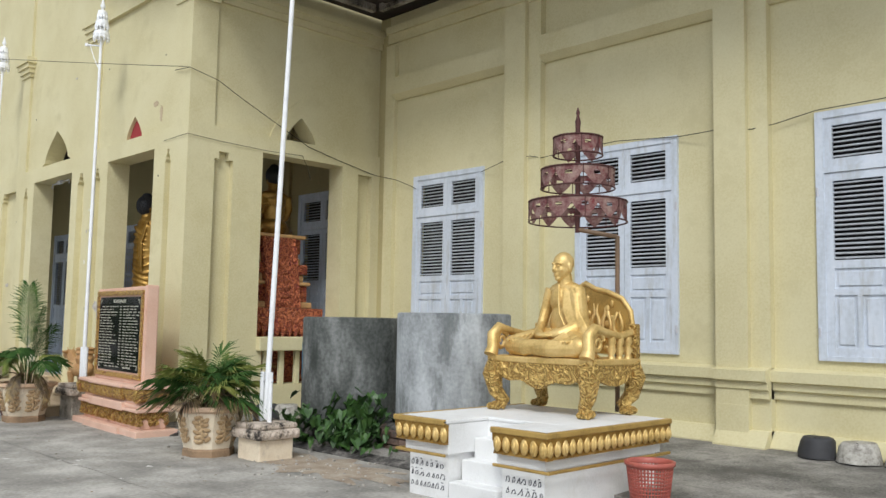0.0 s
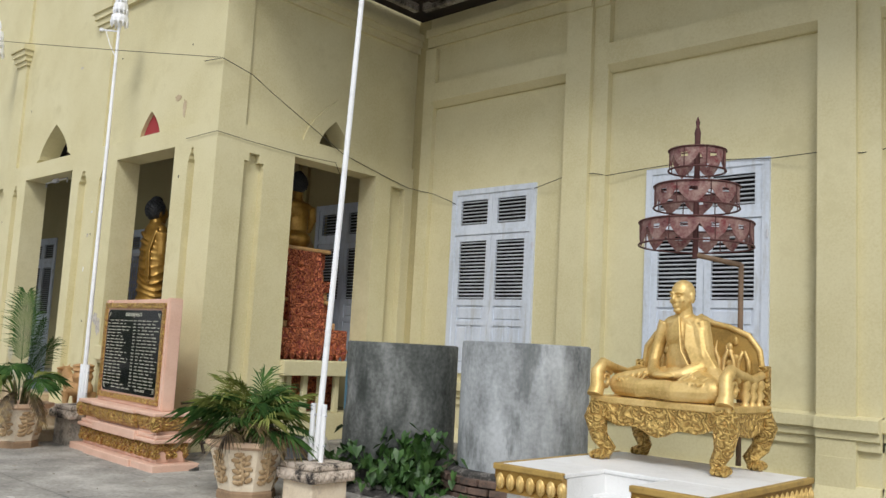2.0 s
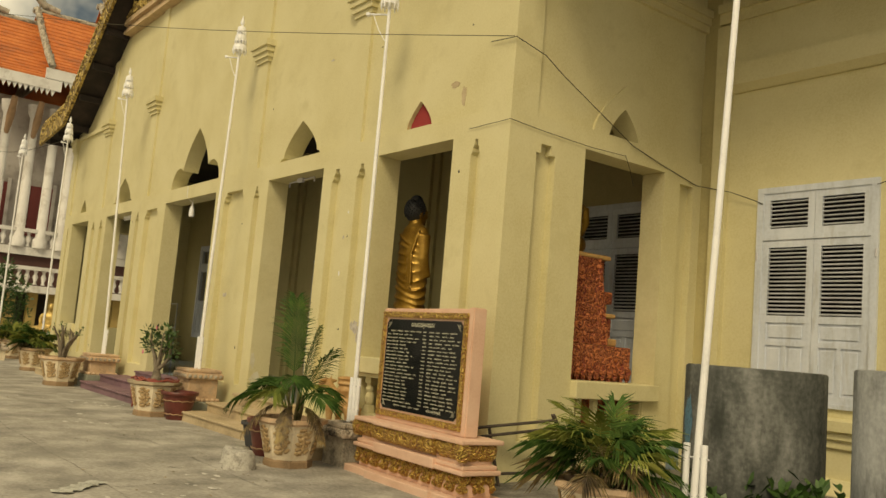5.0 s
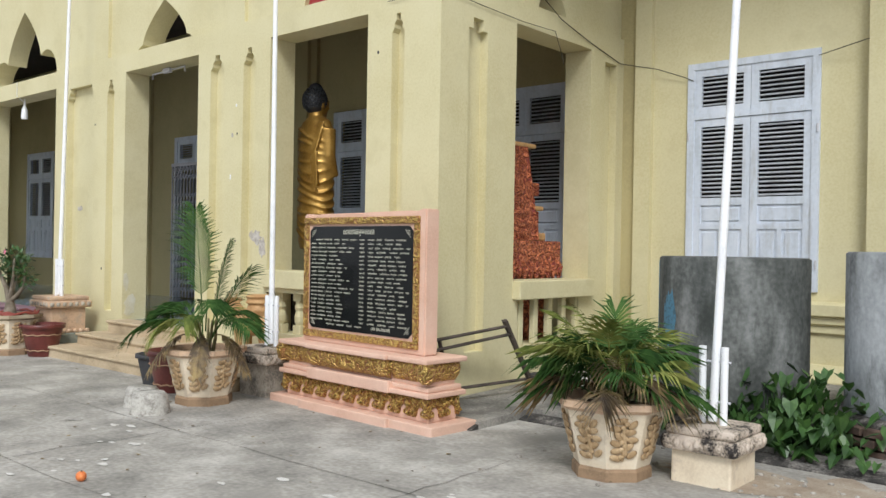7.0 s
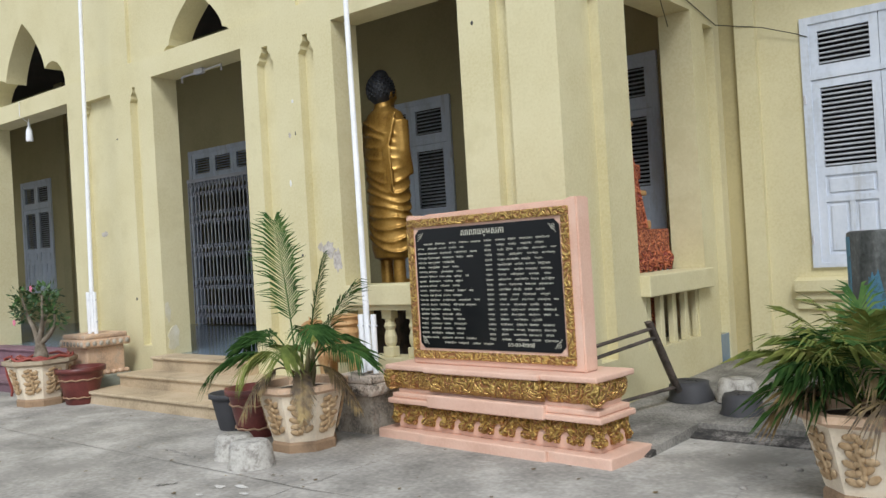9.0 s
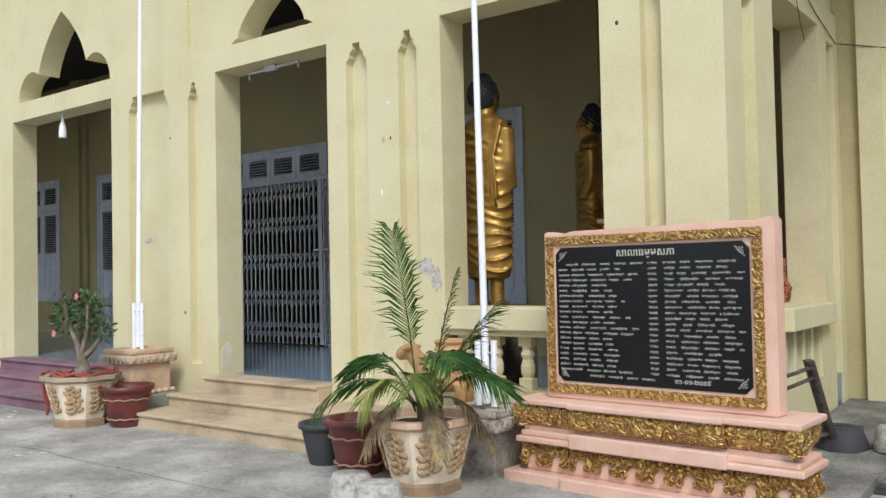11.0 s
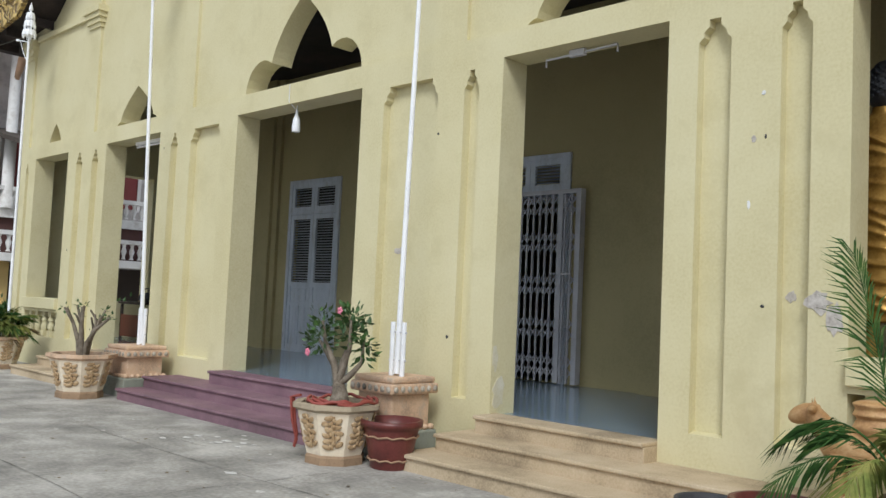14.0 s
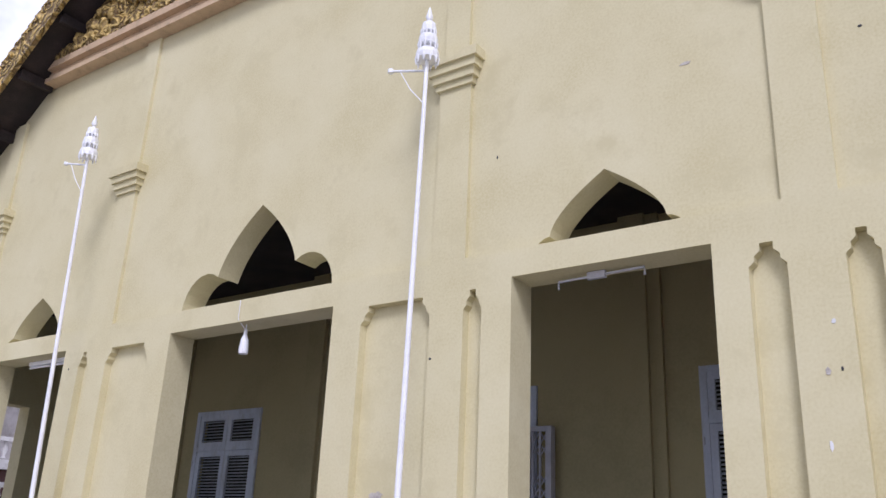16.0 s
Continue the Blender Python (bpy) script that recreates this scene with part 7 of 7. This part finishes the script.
tube(bm, [(-0.12, 0, 0.18), (-0.08, 0, 0.30), (0.08, 0, 0.30), (0.12, 0, 0.18)], 0.014, 6)
ob = part("bag", bm, CHARCOAL)
ob.matrix_basis = pose(-17.35, 2.30, FLOOR + 0.755)
tagged(ob, "dark soft bag lying on the desk", "bag")

# ---- temple beyond ----
tm = thing("temple", "two-storey white temple with orange tiled roofs and curled finials", "building", m=pose(-34, 0, 0))
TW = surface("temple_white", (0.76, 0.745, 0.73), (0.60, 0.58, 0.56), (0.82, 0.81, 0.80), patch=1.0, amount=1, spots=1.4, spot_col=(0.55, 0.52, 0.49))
TD = surface("temple_ground_shade", (0.06, 0.045, 0.04), patch=1)
TR = surface("temple_red", (0.22, 0.05, 0.05), patch=2)
# Wall behind the columns: temple white darkened, its shade carried in the colour.
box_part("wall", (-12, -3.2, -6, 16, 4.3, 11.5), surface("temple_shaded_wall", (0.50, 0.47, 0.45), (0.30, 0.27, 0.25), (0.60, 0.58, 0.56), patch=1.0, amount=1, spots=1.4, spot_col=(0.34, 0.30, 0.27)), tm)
# Near-black box: shade of the open ground storey put into colour.
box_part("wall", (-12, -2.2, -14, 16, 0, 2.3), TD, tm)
box_part("floor_slab", (-12, 0.2, -14, 16, 2.3, 2.6), TW, tm)
box_part("floor_slab", (-12, -0.6, -14, 16, 3.95, 4.3), TW, tm)
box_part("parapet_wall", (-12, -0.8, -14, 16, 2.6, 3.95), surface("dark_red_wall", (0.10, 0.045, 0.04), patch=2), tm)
bm = bmesh.new()
lathe(bm, [(0.10, 0), (0.05, 0.1), (0.12, 0.32), (0.06, 0.5), (0.1, 0.62)], 8)
tbal = mesh_of("baluster", bm, TW)
for x0, z0 in ((0.05, 2.65), (-0.7, 4.35)):
    box_part("rail", (x0 - 0.16, x0 + 0.16, -14, 16, z0 + 0.62, z0 + 0.78), TW, tm)
    for k in range(88):
        ob = new("baluster", tbal)
        ob.parent, ob.location = tm, (x0, -13.9 + 0.34 * k, z0)
for y in (-9.0, -6.6, -4.6, -3.0, -1.4, -0.5, 0.9, 2.0, 2.9, 3.75, 5.2, 6.6, 7.8, 9.0, 12):
    bm = bmesh.new()
    lathe(bm, [(0.30, 4.3), (0.30, 4.7), (0.22, 4.75), (0.19, 10.1), (0.30, 10.3), (0.34, 10.7)], 12, -0.7, y)
    part("column", bm, TW, tm)
    bm = bmesh.new()
    tube(bm, [(-0.6, y, 9.2), (-0.1, y, 9.9), (0.35, y, 10.7)], [0.1, 0.17, 0.12], 8)
    part("bracket", bm, surface("faded_carving", (0.38, 0.24, 0.15), patch=3, amount=1), tm)
    box_part("pier", (-0.9, -0.5, y - 0.2, y + 0.2, 0, 2.3), surface("ochre_pier", (0.50, 0.36, 0.14), patch=2), tm)
for y in (-7, -5, -3, -1, 1.2, 3.2, 5.0, 6.6, 8.0, 9.6, 11):
    w = box_part("window", (-3.2, -3.14, y - 0.5, y + 0.5, 5.0, 7.4), TR, tm)
    box_part("window_frame", (-3.135, -3.08, y - 0.65, y - 0.5, 4.9, 7.6), TW, w)
    box_part("window_frame", (-3.135, -3.08, y + 0.5, y + 0.65, 4.9, 7.6), TW, w)


def tier(y0, y1, ze, zr, tipz):
    """One length of tiled roof with its gable edge and curled finial."""
    bm = bmesh.new()
    n = 16
    for k in range(n):
        a, b = k / n, (k + 1) / n
        xa, xb = 0.7 - 4.7 * a, 0.7 - 4.7 * b
        za, zb = ze + (zr - ze) * a ** 1.12, ze + (zr - ze) * b ** 1.12
        prism(bm, [(xa, za), (xa, za + 0.10), (xb, zb + 0.05), (xb, zb - 0.02)], "y", y0, y1)
    roof = part("roof", bm, ORANGETILE, tm, "orange clay tiled roof")
    bm = bmesh.new()
    prism(bm, [(-4, zr), (-4 - 4.7, ze), (-4 - 4.7, ze + 0.1), (-4, zr + 0.1)], "y", y0, y1)
    part("roof_back", bm, ORANGETILE, roof)
    bm = bmesh.new()
    pts = [(0.9 - 4.9 * k / 10, y0, ze + (zr - ze) * (k / 10) ** 1.12 + 0.1) for k in range(11)]
    tube(bm, pts, 0.17, 6)
    for p in pts[:-1]:
        tube(bm, [p, (p[0] + 0.1, p[1] - 0.05, p[2] + 0.5)], [0.13, 0.02], 5)
    tube(bm, [(-4, y0 - 0.2, zr), (-4, y1, zr + 0.05)], 0.16, 6)
    part("ridge", bm, BLOCKGREY, roof)
    bm = bmesh.new()
    tube(bm, [(-4, y0 + 1.0, zr + 0.2), (-4, y0 + 0.3, zr + 0.35), (-4, y0 - 0.3, zr + 0.9), (-4, y0 - 0.75, zr + 1.5), (-4, y0 - 0.65, tipz - 0.4), (-4, y0 - 0.45, tipz - 0.15), (-4, y0 - 0.62, tipz)], [0.2, 0.2, 0.16, 0.12, 0.10, 0.07, 0.02], 7)
    part("finial", bm, BLOCKGREY, roof, "curled serpent-like finial")
    bm = bmesh.new()
    prism(bm, [(0.9, ze - 0.5), (0.9, ze - 0.05), (0.75, ze), (0.75, ze - 0.5)], "y", y0 - 0.2, y1)
    for k in range(int((y1 - y0) / 0.22)):
        y = y0 - 0.1 + 0.22 * k
        prism(bm, [(y, ze - 0.5), (y + 0.2, ze - 0.5), (y + 0.1, ze - 0.75)], "x", 0.78, 0.86)
    part("eaves_board", bm, TW, roof)
    bm = bmesh.new()
    prism(bm, [(0.6, ze - 0.1), (-4, zr - 0.05), (-8.6, ze - 0.1)], "y", y0 + 0.15, y0 + 0.25)
    part("gable", bm, BLOCKGREY, roof)


tier(-0.15, 2.6, 11.7, 15.4, 18.0)
tier(2.1, 5.4, 12.2, 16.1, 18.9)
tier(5.0, 14.0, 12.9, 17.2, 20.2)
tier(-7.5, -1.2, 9.2, 10.4, 10.9)
bm = bmesh.new()
prism(bm, [(3.5, 6.1), (3.5, 6.25), (-2.5, 7.6), (-2.5, 7.4)], "y", 4.4, 9.0)
part("lean_to_roof", bm, WOODDARK, tm, "dark weathered lower roof")
for k, (y, s) in enumerate(((3.0, 1.25), (3.9, 0.95))):
    bm = bmesh.new()
    seated(bm)
    head(bm, (0, 0.03, 0.86), 1.0)
    ob = fused("garden_statue", bm, GOLD, 0.03, Matrix.Translation((-31.5, y, 0.65)) @ pose(0, 0, 0, 0, 0, 70) @ Matrix.Scale(s, 4), "small gold seated figure in front of the temple", "statue", 2)
    bm = bmesh.new()
    soft_box(bm, -31.9, -31.1, y - 0.42, y + 0.42, 0, 0.66, 0.02)
    tagged(part("statue_plinth", bm, TW), "white plinth under a small gold figure", "plinth")


def shrub(x, y, rx, ry, h, n, seed, label, z0=0.0):
    rnd = random.Random(seed)
    bm = bmesh.new()
    for k in range(n):
        p = Vector((rnd.gauss(0, 1), rnd.gauss(0, 1), rnd.gauss(0, 1))).normalized() * rnd.uniform(0.6, 1.0)
        c = (x + rx * p.x, y + ry * p.y, z0 + max(0.05, h * 0.5 + h * 0.5 * p.z))
        leaf_cards(bm, rnd, c, 10, 0.22, 0.17)
    tagged(part("shrub", bm, LEAF), label, "shrub", kind="")


shrub(-29.5, 0.4, 1.2, 1.3, 3.3, 260, 1, "large clipped dark green shrub before the temple")
shrub(-26.0, 5.2, 2.2, 0.8, 1.2, 200, 2, "low dark green hedge beyond the porch")
shrub(-24.5, 2.2, 0.7, 0.8, 1.0, 90, 3, "small dark green shrub beyond the porch")
shrub(-28.0, -3.2, 1.4, 1.4, 2.4, 200, 4, "dark green shrub before the temple")


def tree(x, y, h, seed):
    th = thing("tree", "tall leafy green tree behind the temple", "tree", "trees beyond", pose(x, y, 0))
    rnd = random.Random(seed)
    bm = bmesh.new()
    tube(bm, [(0, 0, 0), (0.1, 0.1, h * 0.3), (0, 0.2, h * 0.55), (0.2, 0, h * 0.8)], [0.32, 0.25, 0.18, 0.06], 9)
    tips = []
    for k in range(14):
        a, z = rnd.uniform(0, 6.28), h * rnd.uniform(0.35, 0.75)
        l = h * rnd.uniform(0.18, 0.36)
        e = (l * math.cos(a), l * math.sin(a), z + l * rnd.uniform(0.2, 0.8))
        tube(bm, [(0, 0.1, z), (e[0] * 0.5, e[1] * 0.5, (z + e[2]) / 2 + 0.2), e], [0.1, 0.06, 0.02], 6)
        tips.append(e)
    part("trunk", bm, BARK, th)
    bm = bmesh.new()
    for e in tips:
        for q in range(9):
            c = Vector(e) + Vector((rnd.gauss(0, 0.8), rnd.gauss(0, 0.8), rnd.gauss(0, 0.6)))
            leaf_cards(bm, rnd, c, 14, 0.55, 0.34)
    part("crown", bm, LEAF, th)


tree(-47, -6, 9, 1)
tree(-44, -11, 8, 2)
tree(-52, 12, 12, 3)
tree(-40, -16, 8, 4)
